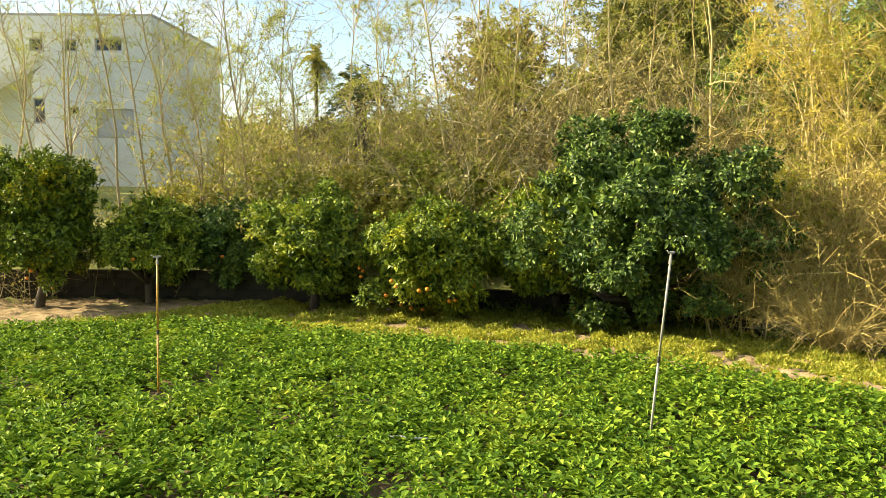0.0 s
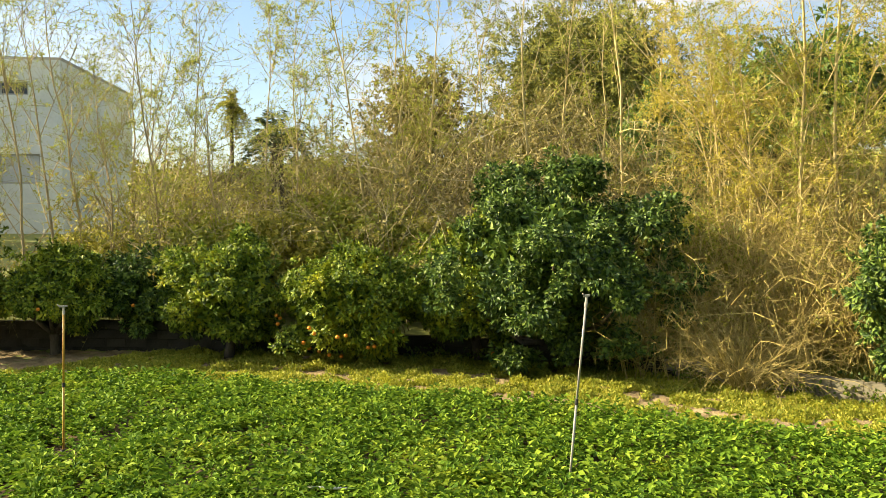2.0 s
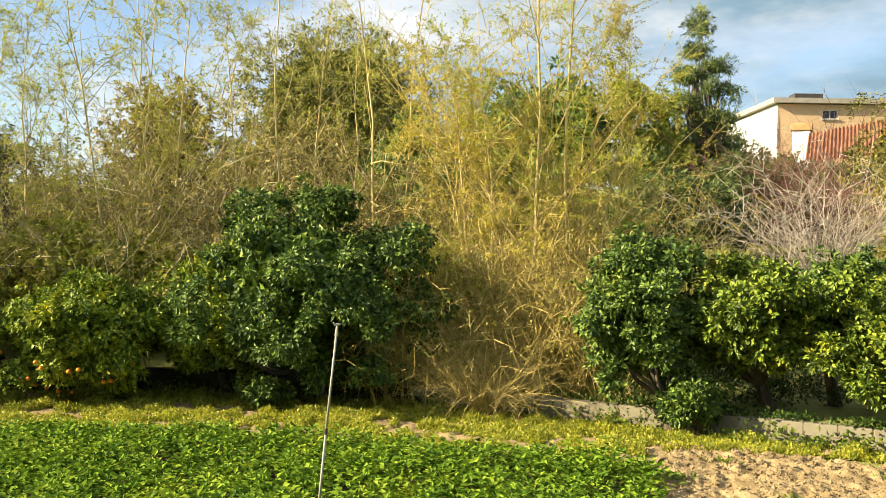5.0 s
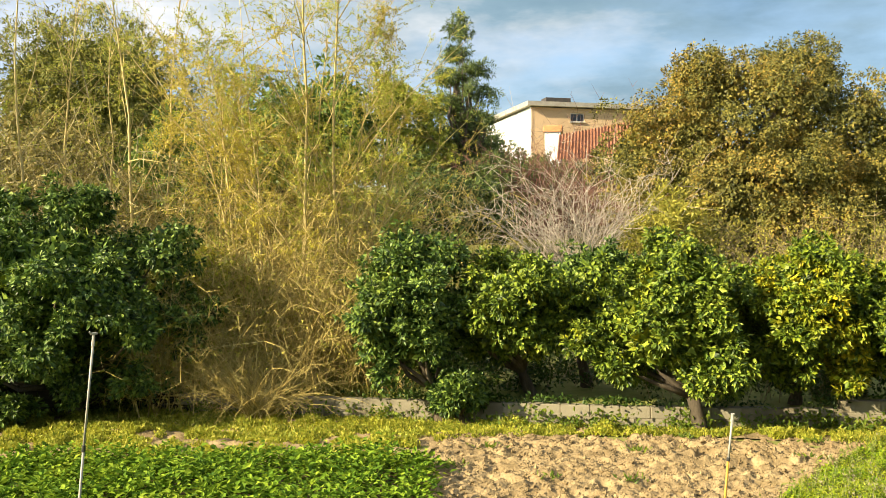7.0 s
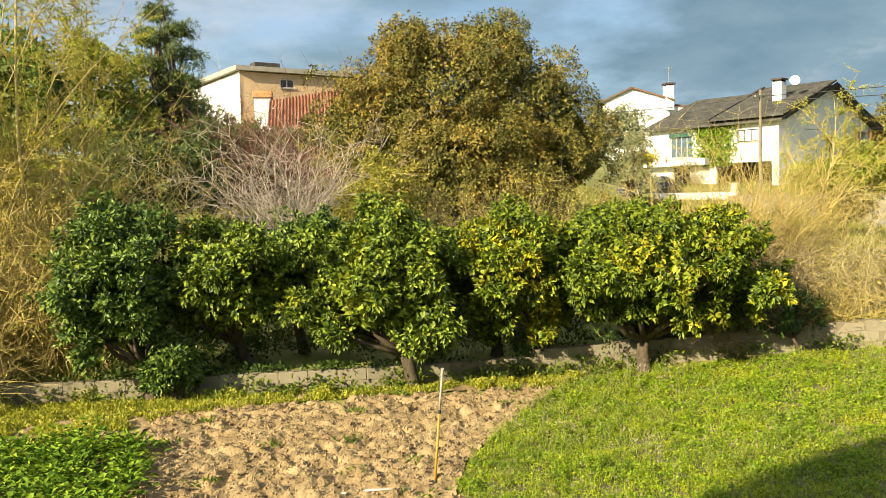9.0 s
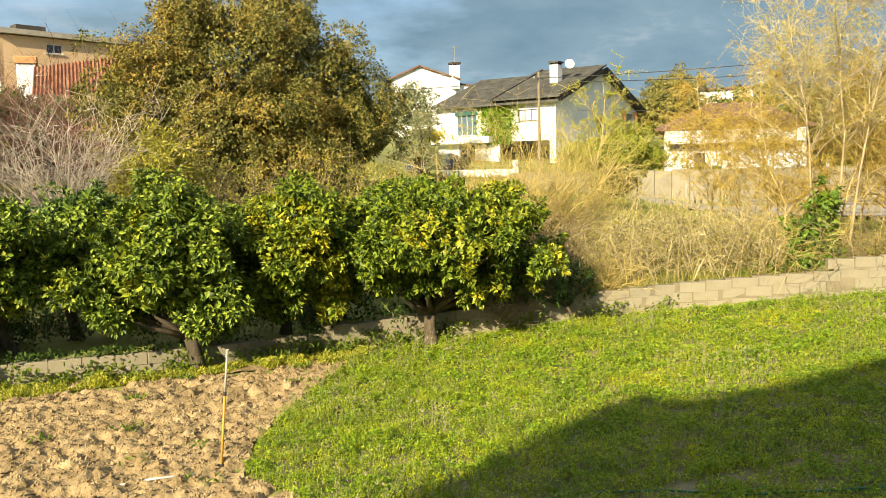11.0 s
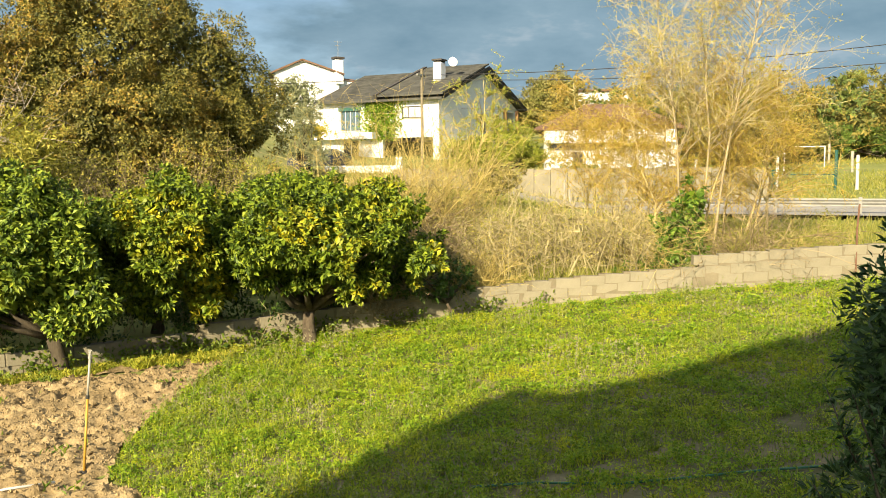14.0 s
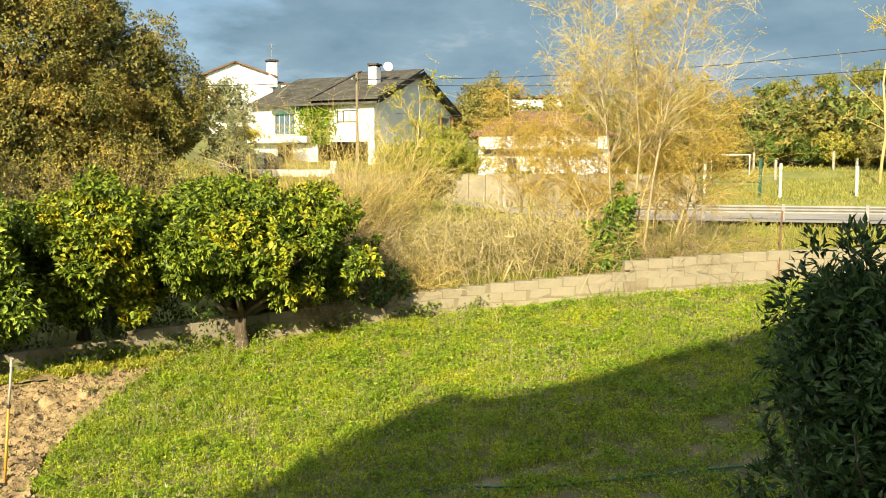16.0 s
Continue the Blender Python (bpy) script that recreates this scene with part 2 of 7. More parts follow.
M["glass"] = noisy("window_glass", [(0.02, 0.025, 0.03), (0.05, 0.055, 0.06)], 0.8, 4, 0.08, 0.0, spec=0.7)
M["dark"] = noisy("dark_painted_wood", [(0.03, 0.03, 0.03), (0.07, 0.06, 0.055)], 2, 20, 0.7, 0.1)
M["white_paint"] = noisy("white_paint", [(0.52, 0.51, 0.48), (0.66, 0.65, 0.62)], 2, 18, 0.6, 0.05)
M["green_paint"] = noisy("green_paint", [(0.015, 0.065, 0.055), (0.03, 0.11, 0.09)], 2, 18, 0.6, 0.05)
M["concrete"] = noisy("pale_concrete", [(0.25, 0.235, 0.20), (0.34, 0.32, 0.28), (0.42, 0.40, 0.36)], 2, 25, 0.92, 0.3, depth=0.004)
M["asphalt"] = noisy("asphalt", [(0.23, 0.22, 0.205), (0.29, 0.28, 0.26), (0.35, 0.335, 0.31)], 0.5, 20, 0.95, 0.3, depth=0.004, spec=0.1)
M["steel"] = noisy("galvanised_steel", [(0.19, 0.19, 0.18), (0.28, 0.28, 0.265)], 3, 30, 0.7, 0.05, metal=0.1, spec=0.2)
M["rusty"] = noisy("rusty_iron", [(0.10, 0.05, 0.03), (0.20, 0.11, 0.07)], 8, 60, 0.85, 0.3)
M["pole_yellow"] = noisy("yellow_fibre_pole", [(0.36, 0.20, 0.03), (0.50, 0.30, 0.05)], 6, 50, 0.5, 0.05)
M["pole_grey"] = noisy("grey_pipe", [(0.30, 0.29, 0.26), (0.42, 0.40, 0.36)], 6, 50, 0.45, 0.05)
M["plastic"] = noisy("black_plastic", [(0.02, 0.02, 0.02), (0.05, 0.05, 0.05)], 6, 50, 0.5, 0.05)
M["hose"] = noisy("green_hose", [(0.02, 0.09, 0.05), (0.04, 0.15, 0.08)], 6, 50, 0.45, 0.0)
M["orange"] = noisy("orange_peel", [(0.62, 0.20, 0.015), (0.75, 0.28, 0.02)], 10, 80, 0.45, 0.2, depth=0.002)
M["car"] = noisy("dark_car_paint", [(0.03, 0.04, 0.06), (0.05, 0.065, 0.09)], 1, 10, 0.2, 0.0, spec=0.8)

M["twig_pale"] = noisy("pale_yellow_twigs", [(0.28, 0.22, 0.09), (0.44, 0.37, 0.18), (0.58, 0.51, 0.30)], 2, 20, 0.8, 0.0, random_by="island")
M["twig_tan"] = noisy("tan_twigs", [(0.12, 0.09, 0.048), (0.235, 0.18, 0.098), (0.37, 0.295, 0.17)], 2, 20, 0.8, 0.0, random_by="island")
M["twig_orange"] = noisy("yellow_willow_twigs", [(0.242, 0.153, 0.028), (0.372, 0.251, 0.051), (0.465, 0.344, 0.102)], 2, 20, 0.75, 0.0, random_by="island")
M["willow_orange"] = leafy("yellow_willow_leaf", [(0.34, 0.26, 0.03), (0.45, 0.36, 0.045), (0.50, 0.43, 0.08)], None, 1, 0.5, 0.55, 0.4)
M["clover"] = leafy("clover_leaf", [(0.075, 0.155, 0.007), (0.175, 0.285, 0.011), (0.31, 0.42, 0.018)], (0.38, 0.43, 0.015), 0.7, 0.53, 0.55, 0.38)
M["weed_grey"] = leafy("grey_green_weed_leaf", [(0.11, 0.16, 0.022), (0.20, 0.25, 0.045), (0.30, 0.33, 0.09)], None, 1, 0.5, 0.6, 0.3)
M["weed"] = leafy("weed_leaf", [(0.07, 0.13, 0.015), (0.13, 0.19, 0.02), (0.22, 0.26, 0.03)], None, 1, 0.5, 0.5, 0.35)
# creeper and undergrowth leaf, its green darkened to deepen shade under the crowns
M["ivy_dark"] = leafy("shade_dark_creeper_leaf", [(0.022, 0.05, 0.008), (0.042, 0.088, 0.012), (0.085, 0.14, 0.016)], None, 1, 0.5, 0.5, 0.2)
M["meadow"] = leafy("meadow_blade", [(0.16, 0.18, 0.03), (0.26, 0.27, 0.045), (0.36, 0.33, 0.10)], (0.34, 0.30, 0.12), 0.25, 0.55, 0.7, 0.35)
M["broad_yellow"] = leafy("yellow_green_leaf", [(0.15, 0.19, 0.02), (0.27, 0.30, 0.034), (0.40, 0.40, 0.05)], None, 1, 0.5, 0.5, 0.3)
M["woods"] = leafy("far_wood_leaf", [(0.075, 0.088, 0.022), (0.175, 0.165, 0.036), (0.33, 0.265, 0.06)], (0.25, 0.18, 0.05), 0.05, 0.5, 0.7, 0.15)
M["woods_green"] = leafy("far_evergreen_leaf", [(0.05, 0.08, 0.018), (0.11, 0.15, 0.028), (0.20, 0.24, 0.045)], None, 1, 0.5, 0.6, 0.15)
M["seed_head"] = noisy("dry_seed_head", [(0.17, 0.17, 0.09), (0.25, 0.24, 0.13), (0.33, 0.31, 0.19)], 2, 20, 0.85, 0.0, random_by="island")
M["house_ivy"] = leafy("sunlit_ivy_leaf", [(0.09, 0.17, 0.012), (0.16, 0.27, 0.02), (0.26, 0.36, 0.03)], None, 1, 0.5, 0.5, 0.3, 0.2)
M["stem_grey"] = noisy("grey_tan_willow_bark", [(0.20, 0.16, 0.09), (0.36, 0.29, 0.17), (0.48, 0.41, 0.26)], 3, 40, 0.9, 0.4, depth=0.005, stretch=(1, 1, 0.3))
M["palm"] = leafy("palm_leaf", [(0.04, 0.065, 0.018), (0.09, 0.12, 0.03), (0.17, 0.19, 0.05)], None, 1, 0.5, 0.5, 0.2)
M["blossom"] = leafy("grey_green_leaf", [(0.15, 0.175, 0.085), (0.25, 0.27, 0.14), (0.36, 0.37, 0.22)], None, 1, 0.5, 0.7, 0.3)
M["pane_blue"] = noisy("sky_blue_pane", [(0.05, 0.09, 0.12), (0.10, 0.16, 0.20)], 3, 20, 0.12, 0.0, spec=0.6)
M["blind_grey"] = noisy("grey_blind", [(0.38, 0.40, 0.43), (0.48, 0.50, 0.53)], 6, 30, 0.6, 0.1, stretch=(1, 1, 8))
M["plaster_frame"] = noisy("grey_window_frame", [(0.28, 0.28, 0.27), (0.36, 0.36, 0.35)], 2, 18, 0.7, 0.05)
M["terracotta"] = noisy("terracotta_paint", [(0.42, 0.20, 0.08), (0.55, 0.29, 0.13)], 2, 18, 0.8, 0.1)


# ---- mesh helpers ----
class Build:
    """Collects pieces of a mesh as arrays."""

    def __init__(self):
        self.v, self.f, self.n = [], [], 0

    def add(self, v, f):
        v, f = np.asarray(v, float).reshape(-1, 3), np.asarray(f, int)
        self.v.append(v)
        self.f.append(f + self.n)
        self.n += len(v)
        return self

    def mesh(self, name, mat, smooth=False):
        me = bpy.data.meshes.new(name)
        if self.v:
            v = np.concatenate(self.v)
            loops = np.concatenate([f.ravel() for f in self.f])
            sizes = np.concatenate([np.full(len(f), f.shape[1]) for f in self.f])
            me.vertices.add(len(v))
            me.vertices.foreach_set("co", v.ravel())
            me.loops.add(len(loops))
            me.loops.foreach_set("vertex_index", loops)
            me.polygons.add(len(sizes))
            me.polygons.foreach_set("loop_start", np.concatenate([[0], np.cumsum(sizes)[:-1]]))
            me.polygons.foreach_set("use_smooth", np.full(len(sizes), smooth, bool))
            me.update(calc_edges=True)
            me.validate()
        me.materials.append(mat)
        return me

    def box(self, lo, hi, m=None, chamfer=0.0):
        x0, y0, z0 = lo
        x1, y1, z1 = hi
        if chamfer:
            c = chamfer
            ring = [(x0 + c, y0), (x1 - c, y0), (x1, y0 + c), (x1, y1 - c), (x1 - c, y1), (x0 + c, y1), (x0, y1 - c), (x0, y0 + c)]
            inner = [(min(max(x, x0 + c), x1 - c), min(max(y, y0 + c), y1 - c)) for x, y in ring]
            v = [(x, y, z0) for x, y in ring] + [(x, y, z1 - c) for x, y in ring] + [(x, y, z1) for x, y in inner]
            v = np.array(v, float)
            q = [(i, (i + 1) % 8, 8 + (i + 1) % 8, 8 + i) for i in range(8)] + [(8 + i, 8 + (i + 1) % 8, 16 + (i + 1) % 8, 16 + i) for i in range(8)]
            if m is not None:
                v = (np.c_[v, np.ones(len(v))] @ np.array(m).T)[:, :3]
            n = self.n
            self.add(v, q)
            self.f.append(np.array([[n + 16 + i for i in range(8)]]))
            self.f.append(np.array([[n + 7 - i for i in range(8)]]))
            return self
        v = np.array([(x0, y0, z0), (x1, y0, z0), (x1, y1, z0), (x0, y1, z0), (x0, y0, z1), (x1, y0, z1), (x1, y1, z1), (x0, y1, z1)], float)
        if m is not None:
            v = (np.c_[v, np.ones(8)] @ np.array(m).T)[:, :3]
        return self.add(v, [(3, 2, 1, 0), (4, 5, 6, 7), (0, 1, 5, 4), (1, 2, 6, 5), (2, 3, 7, 6), (3, 0, 4, 7)])

    def tube(self, pts, radii, sides=6):
        pts = np.asarray(pts, float)
        k = len(pts)
        radii = np.broadcast_to(radii, (k,))
        d = np.gradient(pts, axis=0)
        d /= np.linalg.norm(d, axis=1)[:, None] + 1e-9
        ref = np.where(np.abs(d[:, 2:3]) > 0.9, np.array([[1.0, 0, 0]]), np.array([[0, 0, 1.0]]))
        a = np.cross(d, ref)
        a /= np.linalg.norm(a, axis=1)[:, None] + 1e-9
        b = np.cross(d, a)
        ang = np.arange(sides) * 2 * np.pi / sides
        ring = pts[:, None] + radii[:, None, None] * (np.cos(ang)[None, :, None] * a[:, None] + np.sin(ang)[None, :, None] * b[:, None])
        i, j = np.meshgrid(np.arange(k - 1), np.arange(sides), indexing="ij")
        jn = (j + 1) % sides
        f = np.stack([i * sides + j, i * sides + jn, (i + 1) * sides + jn, (i + 1) * sides + j], -1).reshape(-1, 4)
        n = self.n
        self.add(ring.reshape(-1, 3), f)
        self.f.append(np.array([[n + (k - 1) * sides + s for s in range(sides)]]))
        self.f.append(np.array([[n + sides - 1 - s for s in range(sides)]]))
        return self

    def twigs(self, start, way, length, radius, rng, bend=0.25, droop=0.0, segs=3):
        """Many thin three-sided twigs at once; returns points along them and their ways."""
        n = len(start)
        t = np.linspace(0, 1, segs + 1)
        side = rng.normal(size=(n, 3)) * bend
        p = start[:, None] + (way * length[:, None])[:, None] * t[None, :, None] + (side * length[:, None])[:, None] * (t ** 2)[None, :, None] * 0.6
        p[..., 2] -= droop * length[:, None] * (t ** 2)[None]
        a = np.cross(way, rng.normal(size=(n, 3)))
        a /= np.linalg.norm(a, axis=1)[:, None] + 1e-9
        b = np.cross(way, a)
        r = radius[:, None] * (1 - 0.75 * t)[None]
        ring = np.stack([p + r[..., None] * (math.cos(q) * a + math.sin(q) * b)[:, None] for q in (0, 2.094, 4.189)], 2)
        base = (np.arange(n) * (segs + 1) * 3)[:, None, None]
        i, j = np.arange(segs)[None, :, None], np.arange(3)[None, None]
        jn = (j + 1) % 3
        f = np.stack([base + i * 3 + j, base + i * 3 + jn, base + (i + 1) * 3 + jn, base + (i + 1) * 3 + j], -1).reshape(-1, 4)
        self.add(ring.reshape(-1, 3), f)
        return p

    def leaves(self, p, d, rng, length, width, fold=0.12, jitter=0.3, simple=False, face=None, loose=0.35):
        """Folded leaves: two triangles each, growing from p along d; face: the way that their upper sides look."""
        n = len(p)
        d = d / (np.linalg.norm(d, axis=1)[:, None] + 1e-9)
        s = np.cross(d, rng.normal(size=(n, 3)) if face is None else face + rng.normal(0, loose, (n, 3)))
        s /= np.linalg.norm(s, axis=1)[:, None] + 1e-9
        up = np.cross(s, d)
        ln = (np.asarray(length) * rng.uniform(1 - jitter, 1 + jitter, n))[:, None]
        wd = (width * rng.uniform(1 - jitter, 1 + jitter, n))[:, None]
        if simple:
            v = np.stack([p + s * wd / 2, p + d * ln, p - s * wd / 2 + up * wd * 0.2], 1)
            self.add(v.reshape(-1, 3), np.arange(n * 3).reshape(-1, 3))
            return self
        mid = p + d * ln * 0.45
        v = np.stack([p, mid + s * wd / 2 + up * ln * fold, p + d * ln, mid - s * wd / 2 + up * ln * fold], 1)
        k = np.arange(n)[:, None] * 4
        self.add(v.reshape(-1, 3), np.concatenate([k + [0, 1, 2], k + [0, 2, 3]]))
        return self

    def sheet(self, xs, ys, height):
        X, Y = np.meshgrid(xs, ys, indexing="ij")
        v = np.stack([X, Y, height(X, Y)], -1).reshape(-1, 3)
        ny = len(ys)
        i, j = np.meshgrid(np.arange(len(xs) - 1), np.arange(ny - 1), indexing="ij")
        return self.add(v, np.stack([i * ny + j, (i + 1) * ny + j, (i + 1) * ny + j + 1, i * ny + j + 1], -1).reshape(-1, 4))


def part(name, built, mat, parent=None, label="", smooth=False):
    ob = new(name, built.mesh(name, mat, smooth) if isinstance(built, Build) else built)
    ob.parent = parent
    return tagged(ob, label)


def thing(name, place, label, category, group="", turn=0):
    ob = new(name)
    ob.matrix_world = pose(*place, 0, 0, turn)
    ob.empty_display_size = 0.2
    return tagged(ob, label, category, group)


def smooth01(t):
    t = np.clip(t, 0, 1)
    return t * t * (3 - 2 * t)


def unit(rng, n):
    d = rng.normal(size=(n, 3))
    return d / np.linalg.norm(d, axis=1)[:, None]


# ---- lie of the land ----
WALL = [(-26, 4.2), (-22, 6.9), (-20.2, 8.8), (-18.7, 10.1), (-15.8, 12.0), (-12.5, 13.9), (-8.7, 15.2), (-3.6, 15.25), (0.8, 15.2),
        (4.8, 15.6), (6.3, 15.6), (7.4, 15.45), (9.1, 15.0), (10.75, 14.35), (11.7, 13.8), (12.6, 13.2), (13.6, 12.6), (14.5, 12.05), (16.1, 11.2),
        (17.3, 10.5), (20, 9.0), (26, 5.5)]
WX, WY = np.array([p[0] for p in WALL]), np.array([p[1] for p in WALL])
R_AT = np.array([0, 15, 18, 21, 27, 35, 45, 50, 62, 75, 95, 150, 400, 1500, 5000])
AZ_AT = np.array([-180, -100, -75, -60, -45, -30, -12, 0, 12, 22, 30, 40, 48, 56, 65, 100, 180])
HILLS = {
    "west": [0, 0.1, 0.3, 0.5, 1.0, 1.6, 2.2, 2.4, 2.8, 3.2, 4, 6, 12, 20, 30],
    "north": [0, 0.2, 0.4, 0.8, 1.7, 2.8, 4.2, 5.0, 6.8, 7.8, 9, 12, 20, 30, 40],
    "house": [0, 0.3, 0.5, 0.9, 1.3, 1.8, 2.3, 2.6, 3.4, 4.1, 6.5, 10, 20, 30, 40],
    "road": [0, 0.5, 0.9, 1.0, 1.15, 1.3, 1.3, 2.15, 3.0, 3.9, 5.2, 9, 22, 34, 45],
    "back": [0, 0, 0, 0, 0, 0, 0, 0, 0, 0, 0, 0, 0, 0, 0],
}
BY_AZ = ["back", "west", "west", "west", "west", "north", "north", "north", "north", "house", "house", "road", "road", "road", "road", "back", "back"]
TABLE = np.array([HILLS[k] for k in BY_AZ], float)


def wall_y(x):
    return np.interp(x, WX, WY)


def lawn_z(x):
    return 1.0 * smooth01((np.asarray(x, float) - 4) / 14)


def ground_z(x, y):
    x, y = np.asarray(x, float), np.asarray(y, float)
    r, az = np.hypot(x, y), np.degrees(np.arctan2(x, y))
    rows = np.stack([np.interp(r, R_AT, row) for row in TABLE])
    k = np.clip(np.searchsorted(AZ_AT, az) - 1, 0, len(AZ_AT) - 2)
    w = smooth01((az - AZ_AT[k]) / (AZ_AT[k + 1] - AZ_AT[k]))
    far = np.take_along_axis(rows, k[None], 0)[0] * (1 - w) + np.take_along_axis(rows, k[None] + 1, 0)[0] * w
    beyond = smooth01((y - wall_y(x)) / 0.5) * (x > -26) * (x < 26)
    beyond = np.maximum(beyond, smooth01((r - 24) / 6))
    near = lawn_z(x)
    return near * (1 - beyond) + np.maximum(far, near + 0.25) * beyond


def gz(x, y):
    return float(ground_z(np.array([x]), np.array([y]))[0])


g = Build()
angles = np.radians(np.concatenate([np.arange(-80, 70, 0.75), np.arange(70, 280.1, 7.0)]))
radii = np.concatenate([np.arange(0.4, 30, 0.4), np.geomspace(30, 5000, 70)])
A, Rr = np.meshgrid(angles, radii, indexing="ij")
gx, gy = np.sin(A) * Rr, np.cos(A) * Rr
nr = len(radii)
ii, jj = np.meshgrid(np.arange(len(angles) - 1), np.arange(nr - 1), indexing="ij")
dug = (gy > 5.5) & (gy < 13.7) & (gx > -1.6) & (gx < np.interp(gy, [5.5, 8, 9.3, 10.2, 11.6, 12.6, 13.7], [0.2, 1.7, 1.2, 1.4, 2.1, 2.7, 3.3]))
g.add(np.stack([gx, gy, ground_z(gx.ravel(), gy.ravel()).reshape(gx.shape) - 0.02 - 0.25 * dug], -1).reshape(-1, 3),
      np.stack([ii * nr + jj, ii * nr + jj + 1, (ii + 1) * nr + jj + 1, (ii + 1) * nr + jj], -1).reshape(-1, 4)[:, ::-1])
g.f.append(np.array([[k * nr for k in range(len(angles) - 1)][::-1]]))
tagged(part("ground", g, M["ground"], smooth=True), "rough meadow earth running out to the hills", "ground", kind="structure")


# ---- house behind the camera, which shades the lawn ----
def roof_over(x, y, z_roof):
    """The point at the roof's height whose shade falls on the lawn at x, y."""
    s = (z_roof - gz(x, y)) / SUN_DIR.z
    return (x + SUN_DIR.x * s, y + SUN_DIR.y * s)


ROOF_Z = 9.8
edge = [roof_over(x, y, ROOF_Z) for x, y in ((1.1, 6.9), (3.35, 8.0), (4.7, 8.8), (5.8, 9.35), (6.75, 9.65), (6.8, 9.15), (7.4, 8.85), (9.0, 8.75), (10.8, 8.65), (12.6, 8.5), (24.0, 8.3))]
edge = [(edge[0][0] - 0.6, edge[0][1] - 12.0)] + edge + [(edge[-1][0], -20.0)]
own_house = thing("plain_house", (0, -8, 0), "plain plastered house that shades the lawn", "house")
b = Build()
n = len(edge)
b.add([(x, y + 8, ROOF_Z) for x, y in edge] + [(x, y + 8, ROOF_Z + 0.25) for x, y in edge],
      [(i, (i + 1) % n, n + (i + 1) % n, n + i) for i in range(n)])
b.f.append(np.array([list(range(n))[::-1]]))
b.f.append(np.array([[n + i for i in range(n)]]))
part("roof", b, M["concrete"], own_house)
b = Build()
b.box((edge[5][0] + 0.3, -11.0, 0), (edge[-1][0] - 0.5, 3.5, ROOF_Z))
part("wall", b, M["plaster"], own_house)


# ---- garden beds, lawn and verge ----
def inside(poly, x, y):
    hit = np.zeros(len(x), bool)
    for (x0, y0), (x1, y1) in zip(poly, poly[1:] + poly[:1]):
        cross = ((y0 > y) != (y1 > y)) & (x < (x1 - x0) * (y - y0) / (y1 - y0 + 1e-12) + x0)
        hit ^= cross
    return hit


def scatter(poly, per_m2, rng):
    lo, hi = np.min(poly, 0), np.max(poly, 0)
    n = int((hi[0] - lo[0]) * (hi[1] - lo[1]) * per_m2)
    x, y = rng.uniform(lo[0], hi[0], n), rng.uniform(lo[1], hi[1], n)
    keep = inside(poly, x, y)
    return x[keep], y[keep]


CROP = [(-24, -1), (-20.5, 4.0), (-17.8, 5.5), (-15.1, 8.7), (-11.3, 10.0), (-8.4, 11.0), (-6.2, 11.55), (-4.0, 11.95), (-2.35, 12.1), (-2.1, 11.3), (-1.95, 9.4), (-1.7, 7.0), (-1.5, 3)]
BED = [(-2.4, 13.9), (-2.2, 10.5), (-1.7, 5), (0.3, 5.0), (1.2, 7.6), (2.1, 8.0), (1.55, 9.3), (1.8, 10.2), (2.5, 11.6), (3.1, 12.6), (4.2, 14.3), (2.0, 14.4), (0, 14.3)]
LAWN = [(0.9, 5), (1.9, 8.2), (1.55, 9.4), (1.9, 10.4), (2.5, 11.6), (3.1, 12.6), (4.2, 14.3), (5.6, 15.1), (7.2, 15.0), (9.0, 14.6), (10.6, 14.0), (12.4, 12.95), (14.3, 11.8), (17.2, 10.2), (22, 7.4), (22, 0), (3, 1)]
VERGE = [(-25, 0.2), (-20.8, 4.1), (-17.8, 5.6), (-15.2, 8.8), (-11.4, 10.1), (-8.5, 11.1), (-6.3, 11.65), (-4.1, 12.05), (-2.4, 12.3), (-2.3, 13.6), (0, 14.35), (2, 14.45), (4.2, 14.4), (5, 15.3), (0.8, 15.0), (-3.6, 15.05), (-8.7, 15.0), (-12.5, 13.7), (-15.8, 11.8), (-18.7, 9.9), (-20.2, 8.6), (-22, 6.7), (-25.5, 4.2)]


def clods(x, y):
    """Tilled relief: rough clods, faint rows and a few hollows."""
    h = np.zeros(len(x))
    for k in range(len(x)):
        p = Vector((x[k], y[k], 0))
        streak = Vector((x[k] * 1.3 + y[k] * 0.5, y[k] * 4.6 - x[k] * 0.6, 1.0))
        pit = max(0, noise.noise(p * 3.4 + Vector((7, 0, 0))) - 0.15) * (0.08 + 0.06 * min(1.0, max(0.0, x[k] * 0.5)))
        h[k] = 0.03 * noise.noise(p * 1.3) - 0.2 * max(0, noise.noise(streak) - 0.14) - 2.4 * pit + 0.06 * noise.noise(p * 6.5) + 0.045 * noise.noise(p * 12.0)
    dip = sum(d * np.exp(-((x - a) ** 2 / 0.5 + (y - c) ** 2 / 0.09)) for a, c, d in ((2.3, 12.8, 0.12), (0.9, 12.3, 0.07), (1.6, 11.4, 0.06), (0.2, 13.1, 0.06)))
    return h - dip


